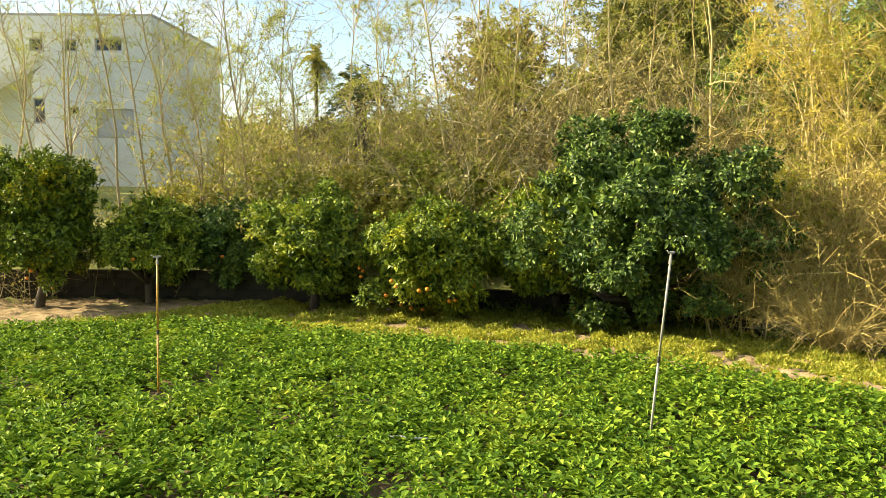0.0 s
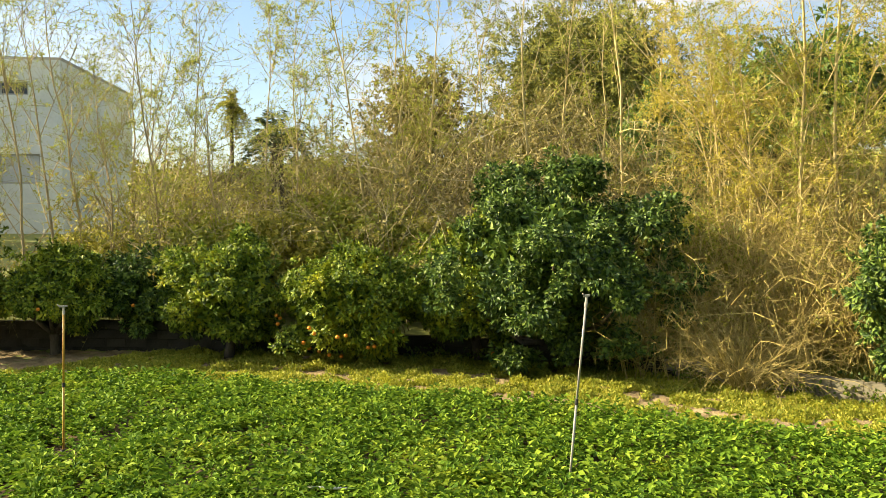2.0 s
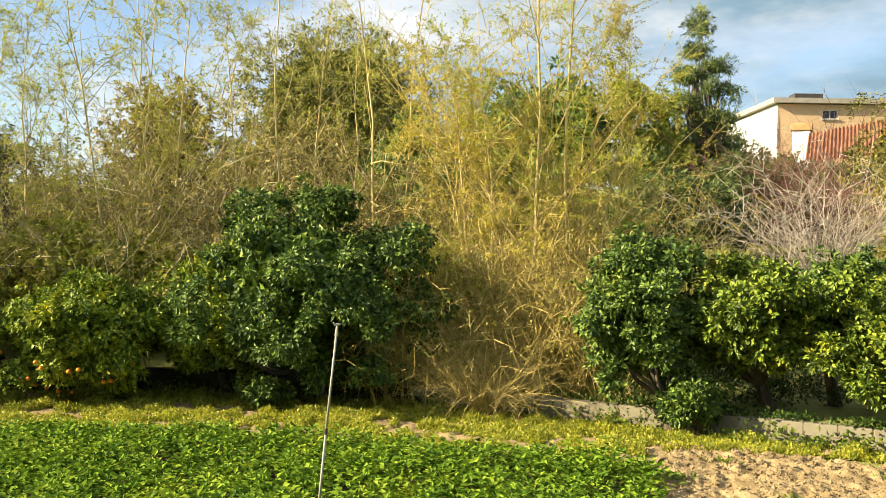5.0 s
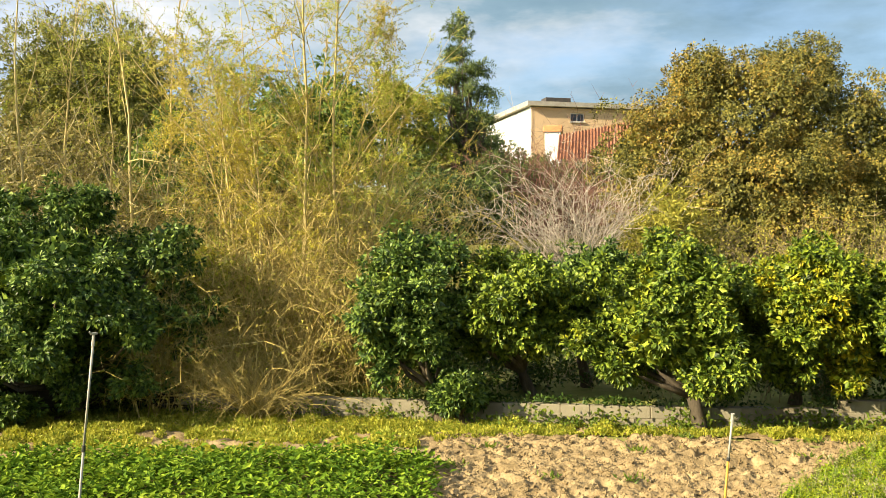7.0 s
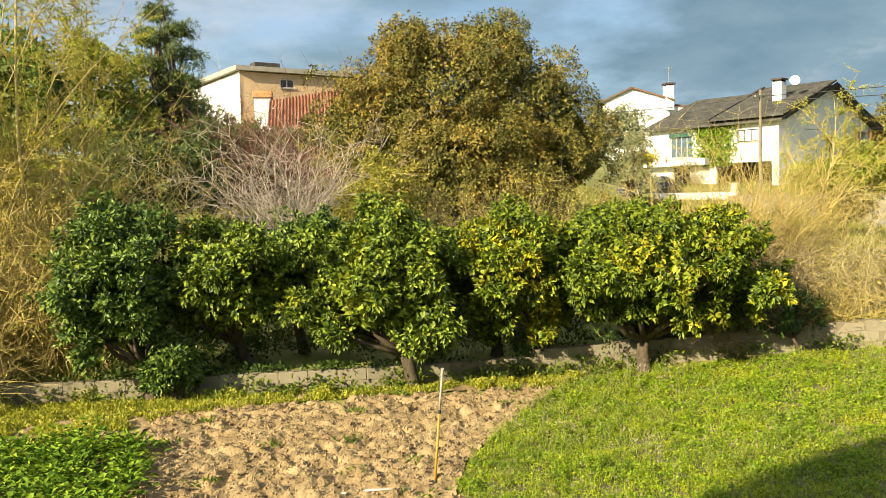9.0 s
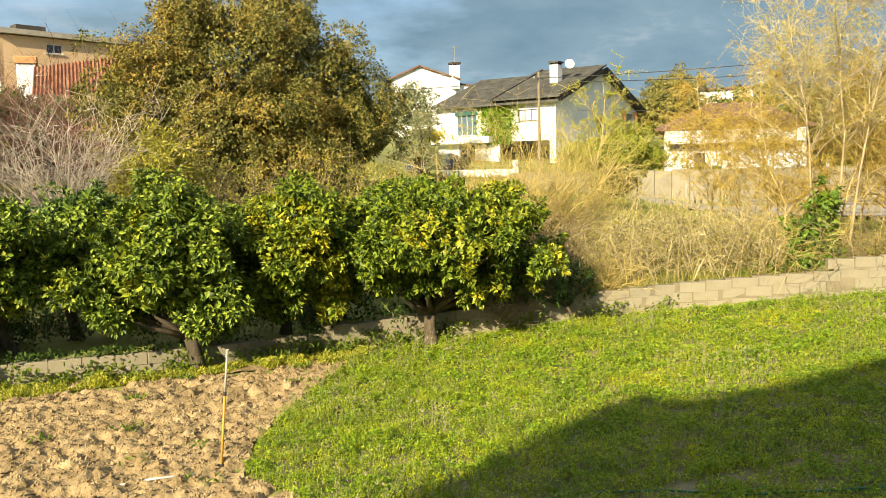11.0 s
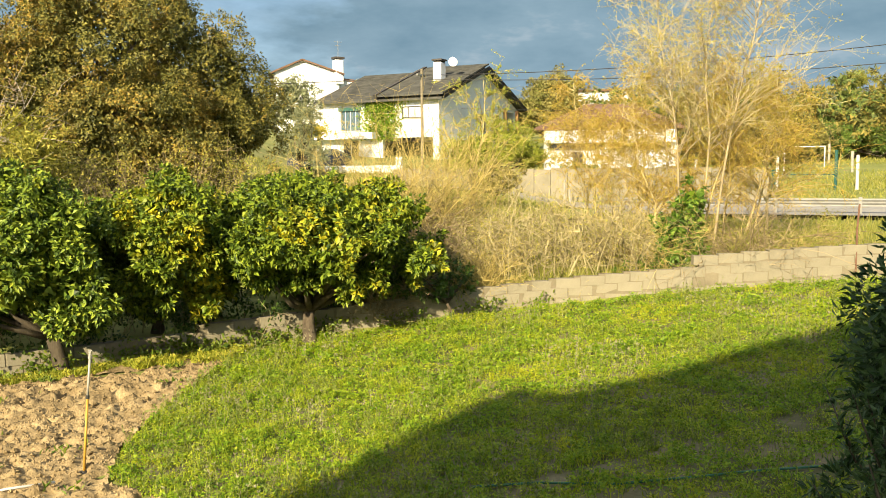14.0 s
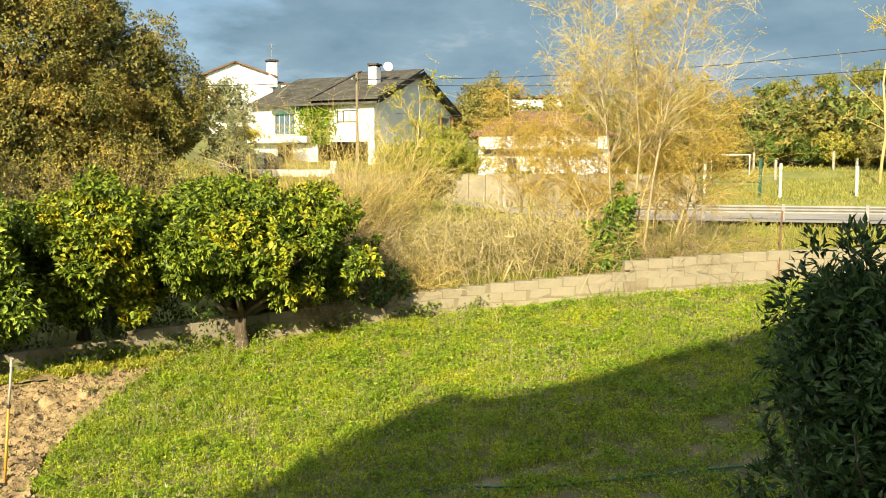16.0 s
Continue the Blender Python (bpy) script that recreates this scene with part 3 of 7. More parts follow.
def patch(name, poly, step, height, mat, label, category):
    """A bed of earth that follows the ground, cut to the outline."""
    lo, hi = np.min(poly, 0), np.max(poly, 0)
    xs, ys = np.arange(lo[0], hi[0], step), np.arange(lo[1], hi[1], step)
    X, Y = [q.ravel() for q in np.meshgrid(xs, ys, indexing="ij")]
    keep = inside(poly, X, Y).reshape(len(xs), len(ys))
    Z = ground_z(X, Y) + height(X, Y)
    quad = keep[:-1, :-1] & keep[1:, :-1] & keep[1:, 1:] & keep[:-1, 1:]
    i, j = np.nonzero(quad)
    ny = len(ys)
    bb = Build().add(np.stack([X, Y, Z], -1), np.stack([i * ny + j, (i + 1) * ny + j, (i + 1) * ny + j + 1, i * ny + j + 1], -1))
    return tagged(part(name, bb, mat, smooth=True), label, category, kind="structure")


patch("soil_bed", BED, 0.032, lambda x, y: 0.04 + clods(x, y), M["soil"], "bare tilled bed of dry sandy soil with clods", "soil")
patch("crop_bed", CROP, 0.12, lambda x, y: 0.01 + 0.0 * x, M["crop_soil"], "damp earth under the leafy crop", "soil")
patch("lawn_earth", LAWN, 0.12, lambda x, y: 0.005 + 0.0 * x, M["lawn"], "thin earth under the weedy lawn", "lawn")
patch("verge_earth", VERGE, 0.06, lambda x, y: 0.015 + 0.6 * clods(x, y), M["soil"], "sandy strip between the crop and the wall", "soil")


def stuff(name, built, mat, label, category):
    return tagged(part(name, built, mat), label, category, kind="stuff")


rng = np.random.default_rng(3)
x, y = scatter(CROP, 21, rng)
lean = np.array([noise.noise(Vector((a * 0.5, c * 0.5, 3.0))) for a, c in zip(x, y)])
reach = np.hypot(x, y)
keep = (lean > -0.42 - 0.16 * np.clip(reach - 8.4, -1.6, 3.0)) & (reach > 5.5)
keep &= (np.hypot(x + 5.22, y - 8.15) > 0.32) & (np.hypot(x + 11.05, y - 5.3) > 0.3)
keep &= ~((reach < 8.3) & (x < -5.6) & (np.array([noise.noise(Vector((a * 1.3, c * 1.3, 8.0))) for a, c in zip(x, y)]) > 0.05))
x, y, lean = x[keep], y[keep], lean[keep]
b = Build()
per = 46
px, py = np.repeat(x, per), np.repeat(y, per)
size = np.repeat(rng.uniform(0.75, 1.2, len(x)) * (1 + 0.35 * lean), per)
ang, tilt = rng.uniform(0, 2 * np.pi, len(px)), rng.uniform(0.1, 1.0, len(px))
root = np.stack([px, py, ground_z(px, py)], -1)
out = np.stack([np.cos(ang) * tilt, np.sin(ang) * tilt, 1.15 - 0.6 * tilt], -1)
stem_len = (0.06 + 0.16 * rng.random(len(px))) * size * np.interp(px, [-12, -6.5], [1.0, 1.55])
tip = root + out * stem_len[:, None]
fall = np.stack([np.cos(ang), np.sin(ang), rng.uniform(-0.4, 0.9, len(px))], -1)
b.leaves(tip, fall, rng, 0.088, 0.056, 0.18, 0.45, face=np.tile([0.0, 0.0, 1.0], (len(tip), 1)) + out * 0.4, loose=0.45)
stuff("leafy_crop", b, M["crop"], "dense low leafy green crop in the garden bed", "crop")

def field(x, y, k, seed):
    return np.array([noise.noise(Vector((a * k, c * k, seed))) for a, c in zip(x, y)])


def mound(x, y):
    """The height of the low growth on the lawn: small cushions on broader swells."""
    return np.clip(0.055 + 0.06 * field(x, y, 1.1, 4.0) + 0.13 * field(x, y, 3.3, 41.0) + 0.08 * field(x, y, 7.5, 12.0), 0.008, 0.26)


# clover and low broad leaves
x, y = scatter(LAWN, 3000, rng)
d = np.hypot(x, y)
keep = (rng.random(len(x)) < np.clip(1.35 - d / 19, 0.32, 1)) & (d > 6.0) & (x < 19)
x, y = x[keep], y[keep]
worn_or_shaded = field(x, y, 0.8, 9.0)
thin = (y < 7.0 - 0.1 * (x - 6)) & (worn_or_shaded + 0.7 * field(x, y, 2.2, 19.0) + rng.normal(0, 0.2, len(x)) > 0.14)
x, y = x[~thin], y[~thin]
hgt = mound(x, y)
gap = hgt + rng.normal(0, 0.02, len(x)) > 0.012
x, y, hgt = x[gap], y[gap], hgt[gap]
b, clover = Build(), Build()
lush = field(x, y, 1.5, 55.0) + 0.6 * field(x, y, 4.0, 56.0) + rng.normal(0, 0.12, len(x)) > 0.10
for host, mine, size in ((b, ~lush, 0.032), (clover, lush, 0.042)):
    n = int(mine.sum())
    q = np.stack([x[mine], y[mine], ground_z(x[mine], y[mine]) + hgt[mine] * rng.uniform(0.35, 1.0, n) + (0.02 if host is clover else 0)], -1)
    host.leaves(q, unit(rng, n) * [1, 1, 0.35] + [0, 0, 0.25], rng, size * np.clip(np.hypot(q[:, 0], q[:, 1]) / 11, 0.85, 1.35), size * 0.65, 0.15, 0.4, True, face=np.tile([-0.3, -0.2, 1.0], (n, 1)), loose=0.6)
stuff("clover", clover, M["clover"], "darker green clover cushions in the lawn", "clover")
k = rng.random(len(x)) < 0.35
way = np.stack([rng.normal(0, 0.4, k.sum()), rng.normal(0, 0.4, k.sum()), np.ones(k.sum())], -1)
b.leaves(np.stack([x[k], y[k], ground_z(x[k], y[k])], -1), way, rng, hgt[k] + 0.055, 0.009, 0.1, 0.4, True)
stuff("lawn_grass", b, M["grass"], "bright weedy lawn of clover and low grass", "grass")

# taller feathery weeds in drifts, thickest at the lawn's edge by the bed
x, y = scatter(LAWN, 34, rng)
edge_gap = np.clip(1 - (x - np.interp(y, [5, 8.2, 10.4, 12.6, 15], [0.9, 1.9, 1.9, 3.1, 5.2])) / 1.6, 0, 1)
pick = field(x, y, 0.6, 21.0) + 0.45 * edge_gap + rng.normal(0, 0.18, len(x)) > 0.12
pick &= np.hypot(x, y) > 6
x, y = x[pick], y[pick]
tallness = rng.uniform(0.12, 0.30, len(x))
b = Build()
stem = b.twigs(np.stack([x, y, ground_z(x, y)], -1), np.stack([rng.normal(0, 0.2, len(x)), rng.normal(0, 0.2, len(x)), np.ones(len(x))], -1), tallness, np.full(len(x), 0.003), rng, 0.2, 0.0, 2)
pick = np.repeat(np.arange(len(x)), 20)
v = rng.uniform(0.2, 1.95, len(pick))
k = v.astype(int)
p = stem[pick, k] + (stem[pick, k + 1] - stem[pick, k]) * (v - k)[:, None]
b.leaves(p, unit(rng, len(pick)) + [0, 0, 0.5], rng, 0.042, 0.014, 0.1, 0.4, True)
stuff("lawn_weeds", b, M["weed_grey"], "grey-green feathery weeds standing in the lawn", "weeds")
x, y = scatter(LAWN, 34, rng)
pick = (field(x, y, 0.45, 31.0) + rng.normal(0, 0.15, len(x)) > 0.2) & (np.hypot(x, y) > 7)
x, y = x[pick], y[pick]
b = Build()
top = b.twigs(np.stack([x, y, ground_z(x, y)], -1), np.stack([rng.normal(0, 0.15, len(x)), rng.normal(0, 0.15, len(x)), np.ones(len(x))], -1), rng.uniform(0.14, 0.28, len(x)), np.full(len(x), 0.0025), rng, 0.2, 0.0, 2)[:, -1]
b.leaves(np.repeat(top, 3, 0), unit(rng, len(x) * 3) * 0.6 + [0, 0, 0.8], rng, 0.045, 0.014)
stuff("seed_heads", b, M["seed_head"], "pale grey-tan seed heads standing in the lawn", "grass")

x, y = scatter(VERGE, 1900, rng)
bare = np.array([noise.noise(Vector((a * 0.55, c * 1.3, 5.0))) for a, c in zip(x, y)])
near_wall = np.clip(1 - (wall_y(x) - y) / 2.2, 0, 1)
fine = np.array([noise.noise(Vector((a * 2.6, c * 2.6, 7.0))) for a, c in zip(x, y)])
keep = (bare + 0.55 * near_wall + 0.9 * fine > -0.12) & (x > -17.5)
x, y, near_wall, fine = x[keep], y[keep], near_wall[keep], fine[keep]
b = Build()
way = np.stack([rng.normal(0, 0.5, len(x)), rng.normal(0, 0.5, len(x)), np.ones(len(x))], -1)
b.leaves(np.stack([x, y, ground_z(x, y)], -1), way, rng, 0.05 + 0.15 * np.clip(fine + 0.2, 0, 1), 0.016, 0.1, 0.5, True)
k = rng.random(len(x)) < 0.85
b.leaves(np.stack([x[k], y[k], ground_z(x[k], y[k]) + (0.05 + 0.22 * np.clip(fine[k], 0, 1)) * rng.random(k.sum())], -1), unit(rng, k.sum()) + [0, 0, 0.4], rng, 0.052, 0.034, 0.1, 0.5, True)
stuff("verge_grass", b, M["grass_dry"], "yellow-green weeds along the garden wall", "grass")


# ---- trees ----
def lumps(centre, rx, ry, rz, count, r, rng, flat=0.0, bump=0.28):
    """Places of leaf clumps over an uneven ellipsoid."""
    u = unit(rng, count * 2)
    u = u[u[:, 2] > -0.75 + flat][:count]
    seed = float(rng.uniform(0, 50))
    bumps = np.array([noise.noise(Vector((a[0] * 1.7 + seed, a[1] * 1.7, a[2] * 1.7))) for a in u])
    k = (rng.uniform(0.55, 1.03, len(u)) * (1 + bump * bumps))[:, None]
    c = np.array(centre) + u * k * np.array([rx, ry, rz]) - u * r * 0.6
    return c, u


def foliage(b, centre, rx, ry, rz, clump_n, clump_r, per, leaf, width, rng, flat=0.0, droop=0.2, fill=0.55, bump=0.28, simple=False, loose=0.4):
    """Leaf clumps over an ellipsoid, each of several sprays that open outwards, with loose leaves inside."""
    c, u = lumps(centre, rx, ry, rz, clump_n, clump_r, rng, flat, bump)
    n, each = len(c), 15
    k = max(1, per // each)
    s = unit(rng, n * k) + np.repeat(u, k, 0) * 0.8
    s /= np.linalg.norm(s, axis=1)[:, None]
    scale = np.repeat(rng.uniform(0.65, 1.35, n), k)[:, None]
    hub = np.repeat(c, k, 0) + s * clump_r * scale * np.cbrt(rng.uniform(0.3, 1, n * k))[:, None]
    s, hub = np.repeat(s, each, 0), np.repeat(hub, each, 0)
    o = unit(rng, len(hub))
    p = hub + o * (clump_r * 0.22 + leaf * 0.35) * rng.uniform(0.3, 1, len(hub))[:, None]
    d = o * 0.75 + s * 0.45 + unit(rng, len(hub)) * 0.5 - [0, 0, droop + 0.15]
    out = p - np.repeat(c, k * each, 0)
    out = out / (np.linalg.norm(out, axis=1)[:, None] + 1e-9) * 0.75 + np.repeat(u, k * each, 0) * 0.45 + [0, 0, 0.35]
    b.leaves(p, d, rng, leaf, width, simple=simple, face=out, loose=loose)
    m = int(n * per * fill)
    u2 = unit(rng, m) * np.array([rx, ry, rz]) * 0.64 * np.cbrt(rng.uniform(0.2, 1, m))[:, None]
    u2 = u2[u2[:, 2] > -rz * 0.8]
    b.leaves(np.array(centre) + u2, unit(rng, len(u2)), rng, leaf * 1.4, width * 1.7, simple=simple)
    return c


def limbs(b, base, centre, tips, radius, rng, fork=0.35, sides=6):
    base, centre = np.array(base, float), np.array(centre, float)
    f = base + (centre - base) * fork
    f[:2] += rng.normal(0, 0.06, 2) * np.linalg.norm(centre - base)
    b.tube([base - [0, 0, 0.1], base + (f - base) * 0.15, base + (f - base) * 0.6 + rng.normal(0, 0.02, 3), f], [radius * 1.35, radius * 1.08, radius * 0.9, radius * 0.85], 8)
    for t in tips:
        t = f + (np.array(t) - f) * 0.82
        mid = f + (np.array(t) - f) * 0.5 + rng.normal(0, 0.09, 3) * np.linalg.norm(t - f)
        b.tube([f, mid, t], [radius * 0.6, radius * 0.35, radius * 0.1], sides)


def citrus(seed, place, crown_at, hw, z0, z1, mat, label, fruits=0, count=1.0, deep=0.9, bark="bark_light", thick=0.11, skirt=0.85, group="citrus trees along the wall"):
    """An orange tree: a forked trunk and a crown of rounded leafy boughs with shaded gaps between them."""
    rng = np.random.default_rng(seed)
    bx, by = place
    bz = gz(bx, by)
    tree = thing("orange_tree", (bx, by, bz), label, "tree", group)
    c = np.array([crown_at[0] - bx, crown_at[1] - by, (z0 + z1) / 2 - bz])
    rz = (z1 - z0) / 2
    b = Build()
    boughs = int(10 + (hw * hw * 4 + hw * rz * 8) * 1.05 * count)
    u = unit(rng, boughs * 3)
    u = u[(u[:, 2] > -0.92) & (u[:, 1] < 0.75)][:boughs]
    tips = []
    for k, way in enumerate(u):
        q = rng.uniform(0.20, 0.46) * (0.8 + 0.16 * hw)
        side = np.array([hw, hw * deep, rz])
        lump = 1 + 0.30 * noise.noise(Vector(way * 1.9) + Vector((seed * 3.7, 0, 0)))
        at_c = c + way * (side - q * 0.55) * lump * rng.uniform(0.72, 1.06)
        if way[2] < -0.2:
            at_c[2] = max(at_c[2], c[2] - rz * skirt + q * rng.uniform(-0.9, 0.9))
        tips.append(at_c)
        foliage(b, at_c, q * rng.uniform(0.8, 1.3), q, q * rng.uniform(0.7, 1.1), int(5 + q * 15), 0.16, 72, 0.094, 0.052, rng, fill=0.12, bump=0.4, loose=0.5)
    shoots = int(26 * hw)
    way = unit(rng, shoots)
    way[:, 2] = np.abs(way[:, 2]) * 0.9 - 0.1
    root = c + way * np.array([hw, hw * deep, rz]) * 0.88
    away = way + [0, 0, 0.7] + rng.normal(0, 0.3, (shoots, 3))
    away /= np.linalg.norm(away, axis=1)[:, None]
    reach = rng.uniform(0.1, 0.42, shoots)
    pick = np.repeat(np.arange(shoots), 22)
    p = root[pick] + away[pick] * (reach[pick] * rng.uniform(0, 1, len(pick)))[:, None]
    b.leaves(p, away[pick] * 0.5 + unit(rng, len(pick)), rng, 0.098, 0.05, face=away[pick] * 0.4 + way[pick], loose=0.6)
    n = int(2000 * hw * hw * rz)
    p = unit(rng, n) * np.array([hw, hw * deep, rz]) * 0.66 * np.cbrt(rng.uniform(0.1, 1, n))[:, None]
    p = p[p[:, 2] > -rz * 0.8]
    b.leaves(c + p, unit(rng, len(p)), rng, 0.15, 0.11, simple=True)
    part("crown", b, mat, tree)
    t = Build()
    tips = np.array(tips)[rng.choice(len(tips), min(14, len(tips)), replace=False)]
    limbs(t, (0, 0, 0), c, tips, thick, rng, 0.3)
    part("trunk", t, M[bark], tree, smooth=True)
    for k in range(fruits):
        w = unit(rng, 1)[0]
        w[1] = -abs(w[1])
        w[2] = -0.25 - 0.5 * abs(w[2])
        f = part("orange", ORANGE, M["orange"], tree, "ripe orange fruit")
        f.location = c + w / np.linalg.norm(w) * np.array([hw, hw * deep, rz]) * 0.95
    return tree


bm = bmesh.new()
bmesh.ops.create_icosphere(bm, subdivisions=2, radius=0.042)
for v in bm.verts:
    v.co.z *= 0.94
ORANGE = bpy.data.meshes.new("orange")
bm.to_mesh(ORANGE)
bm.free()
ORANGE.polygons.foreach_set("use_smooth", np.ones(len(ORANGE.polygons), bool))
ORANGE.materials.append(M["orange"])

citrus(11, (-20.0, 6.9), (-20.1, 7.1), 1.7, 0.3, 3.75, M["citrus_gold"], "orange tree with yellowing leaves beside the shaded wall", 6)
citrus(12, (-19.0, 9.0), (-19.0, 8.95), 1.35, 0.45, 2.55, M["citrus_light"], "small round orange tree in front of the wall", 2)
citrus(13, (-18.4, 10.9), (-18.4, 10.7), 1.25, 0.2, 2.55, M["citrus_dark"], "dark low orange tree behind the wall", 1)
citrus(14, (-15.7, 11.2), (-15.6, 11.1), 1.4, 0.15, 2.75, M["citrus_light"], "round dark-green orange tree touching the ground", 0)
citrus(22, (-17.0, 11.9), (-17.0, 11.9), 1.1, 0.2, 2.3, M["citrus_dark"], "low dark orange tree half hidden at the wall", 0)
citrus(15, (-12.9, 12.95), (-13.1, 12.2), 1.65, 0.15, 2.35, M["citrus_light"], "sprawling orange tree bearing ripe fruit", 20)
citrus(23, (-11.2, 14.2), (-11.3, 13.9), 1.5, 0.3, 2.95, M["citrus_light"], "dark orange tree between two larger ones", 0)
citrus(16, (-9.2, 14.5), (-9.55, 14.4), 2.5, -0.05, 4.1, M["citrus_dark"], "large dark-green orange tree, the tallest of the row", 2, thick=0.13, bark="bark")
citrus(17, (-2.6, 15.0), (-3.2, 15.2), 1.25, 0.5, 3.15, M["citrus_dark"], "green orange tree leaning over the wall", 0, bark="bark")
citrus(24, (-2.2, 14.95), (-2.3, 15.0), 0.5, 0.15, 0.95, M["citrus_dark"], "low leafy orange sucker at the wall", 0, bark="bark", thick=0.08)
citrus(18, (-1.1, 16.2), (-1.4, 15.5), 1.2, 0.8, 3.0, M["citrus"], "orange tree standing behind the low wall", 0, skirt=0.8, bark="bark")
citrus(25, (-0.1, 17.2), (0.0, 16.9), 1.0, 1.2, 3.0, M["citrus_dark"], "shaded orange tree in the second row", 0, skirt=0.8, bark="bark")
citrus(19, (1.75, 14.9), (1.35, 15.2), 1.6, 0.5, 3.25, M["citrus"], "orange tree with a forked pale trunk before the wall", 0, skirt=0.8, thick=0.12)
citrus(20, (3.5, 16.2), (3.6, 15.5), 1.35, 0.5, 3.3, M["citrus_gold"], "yellow-green orange tree behind the wall", 0, skirt=0.8, bark="bark")
citrus(21, (5.95, 15.0), (6.2, 15.1), 2.2, 0.65, 3.35, M["citrus_gold"], "broad orange tree with a yellow patch of leaves", 0, skirt=0.85, thick=0.13, bark="bark")


def willow(seed, az, r, h, lean=0.0, branches=26, leaf="willow_leaf", wood="willow_wood", thick=0.042, leaves=14, low=0.25, spread=0.55, group="willows behind the wall", label="slender young willow with fine yellow-green leaves", twig="twig_gold", weep=0.15, fine=1.0):
    """A slim tree: a swaying stem, rising boughs, side shoots, fine twigs and small leaves along them."""
    rng = np.random.default_rng(seed)
    bx, by = r * math.sin(radians(az)), r * math.cos(radians(az))
    bz = gz(bx, by)
    tree = thing("willow_tree", (bx, by, bz), label, "tree", group)
    side = np.array([math.cos(radians(az)), -math.sin(radians(az)), 0])
    t = np.linspace(0, 1, 9)
    pts = np.stack([np.zeros(9), np.zeros(9), t * h], -1) + side * (lean * h * t ** 1.3)[:, None] + np.cumsum(rng.normal(0, 0.07, (9, 3)) * [1, 1, 0], 0)
    w = Build()
    w.tube(pts - [0, 0, 0.1], thick * (1.05 - 0.95 * t), 6)
    n = max(8, branches // 3)
    s = rng.uniform(low, 0.95, n)
    start = np.stack([np.interp(s, t, pts[:, k]) for k in range(3)], -1)
    ang = rng.uniform(0, 2 * np.pi, n)
    way = np.stack([np.cos(ang) * spread, np.sin(ang) * spread, rng.uniform(0.55, 1.1, n)], -1)
    way /= np.linalg.norm(way, axis=1)[:, None]
    ln = (0.6 + (1 - s) * h * 0.36) * rng.uniform(0.6, 1.25, n)
    p = w.twigs(start, way, ln, np.full(n, thick * 0.42) * (1.1 - 0.5 * s), rng, 0.28, 0.0, 5)
    part("trunk", w, M[wood], tree, smooth=True)
    tw = Build()
    m = n * 6
    a, k = rng.integers(0, n, m), rng.integers(1, 6, m)
    way2 = way[a] + unit(rng, m) * 0.85
    way2 /= np.linalg.norm(way2, axis=1)[:, None]
    ln2 = ln[a] * rng.uniform(0.2, 0.5, m)
    p2 = tw.twigs(p[a, k], way2, ln2, np.full(m, 0.0095 * fine), rng, 0.32, weep * 0.5, 3)
    m3 = m * 4
    a3, k3 = rng.integers(0, m, m3), rng.integers(1, 4, m3)
    way3 = way2[a3] * 0.8 + unit(rng, m3) * 0.9
    way3 /= np.linalg.norm(way3, axis=1)[:, None]
    p3 = tw.twigs(p2[a3, k3], way3, rng.uniform(0.16, 0.55, m3), np.full(m3, 0.0066 * fine), rng, 0.4, weep, 1)
    tagged(part("twig_spray", tw, M[twig], tree), kind="stuff")
    f = Build()
    m = int(branches * 9 * leaves * 1.4)
    a = rng.integers(0, m3, m)
    lp = p3[a, 0] + (p3[a, 1] - p3[a, 0]) * rng.uniform(0, 1, m)[:, None]
    f.leaves(lp + rng.normal(0, 0.02, (m, 3)), way3[a] * 0.5 + unit(rng, m), rng, 0.044, 0.024, simple=True)
    part("crown", f, M[leaf], tree)
    return tree


STEMS = [(-72, 25, 8.5, 0.02), (-70.2, 23, 7.6, -0.10), (-69.8, 23, 7.8, 0.02), (-68.6, 24, 8.5, -0.03), (-64.4, 23.5, 8.4, -0.16), (-61.6, 22.5, 6.0, -0.05), (-59.2, 24.5, 6.2, 0.12), (-54.6, 23, 6.4, -0.1), (-51.0, 22.5, 6.0, 0.08), (-47.6, 22.5, 6.6, -0.06), (-37.4, 22, 8.0, -0.05), (-30.6, 21.5, 7.5, 0.06), (-66.0, 23, 9.0, -0.06), (-63.2, 24, 9.0, -0.10), (-60.5, 26, 8.6, 0.05), (-58.2, 23, 9.5, -0.08), (-56.5, 24, 8.5, 0.03),
         (-52.5, 26, 8.2, 0.03), (-49.5, 25, 8.8, -0.04), (-45.4, 21, 9.8, -0.10), (-44.4, 21, 9.0, 0.06), (-43.0, 23, 9.5, 0.0), (-41.4, 22, 9.0, 0.02), (-39.6, 23, 8.6, 0.08), (-35.0, 21, 10.5, 0.0),
         (-32.0, 23, 9.0, 0.06), (-29.2, 20.5, 10.5, -0.02), (-26.8, 22, 9.5, 0.06)]
for n, (az, r, h, lean) in enumerate(STEMS):
    willow(100 + n, az, r, h, lean, 36 if az < -64 else 60 if az < -50 else 44 if az < -40 else 30, leaves=5 if az < -60 else 7 if az < -50 else 9 if az < -40 else 7, low=0.12, fine=0.8, wood="stem_grey" if az < -50 else "willow_wood", twig="twig_grey" if az < -46 else "twig_gold")
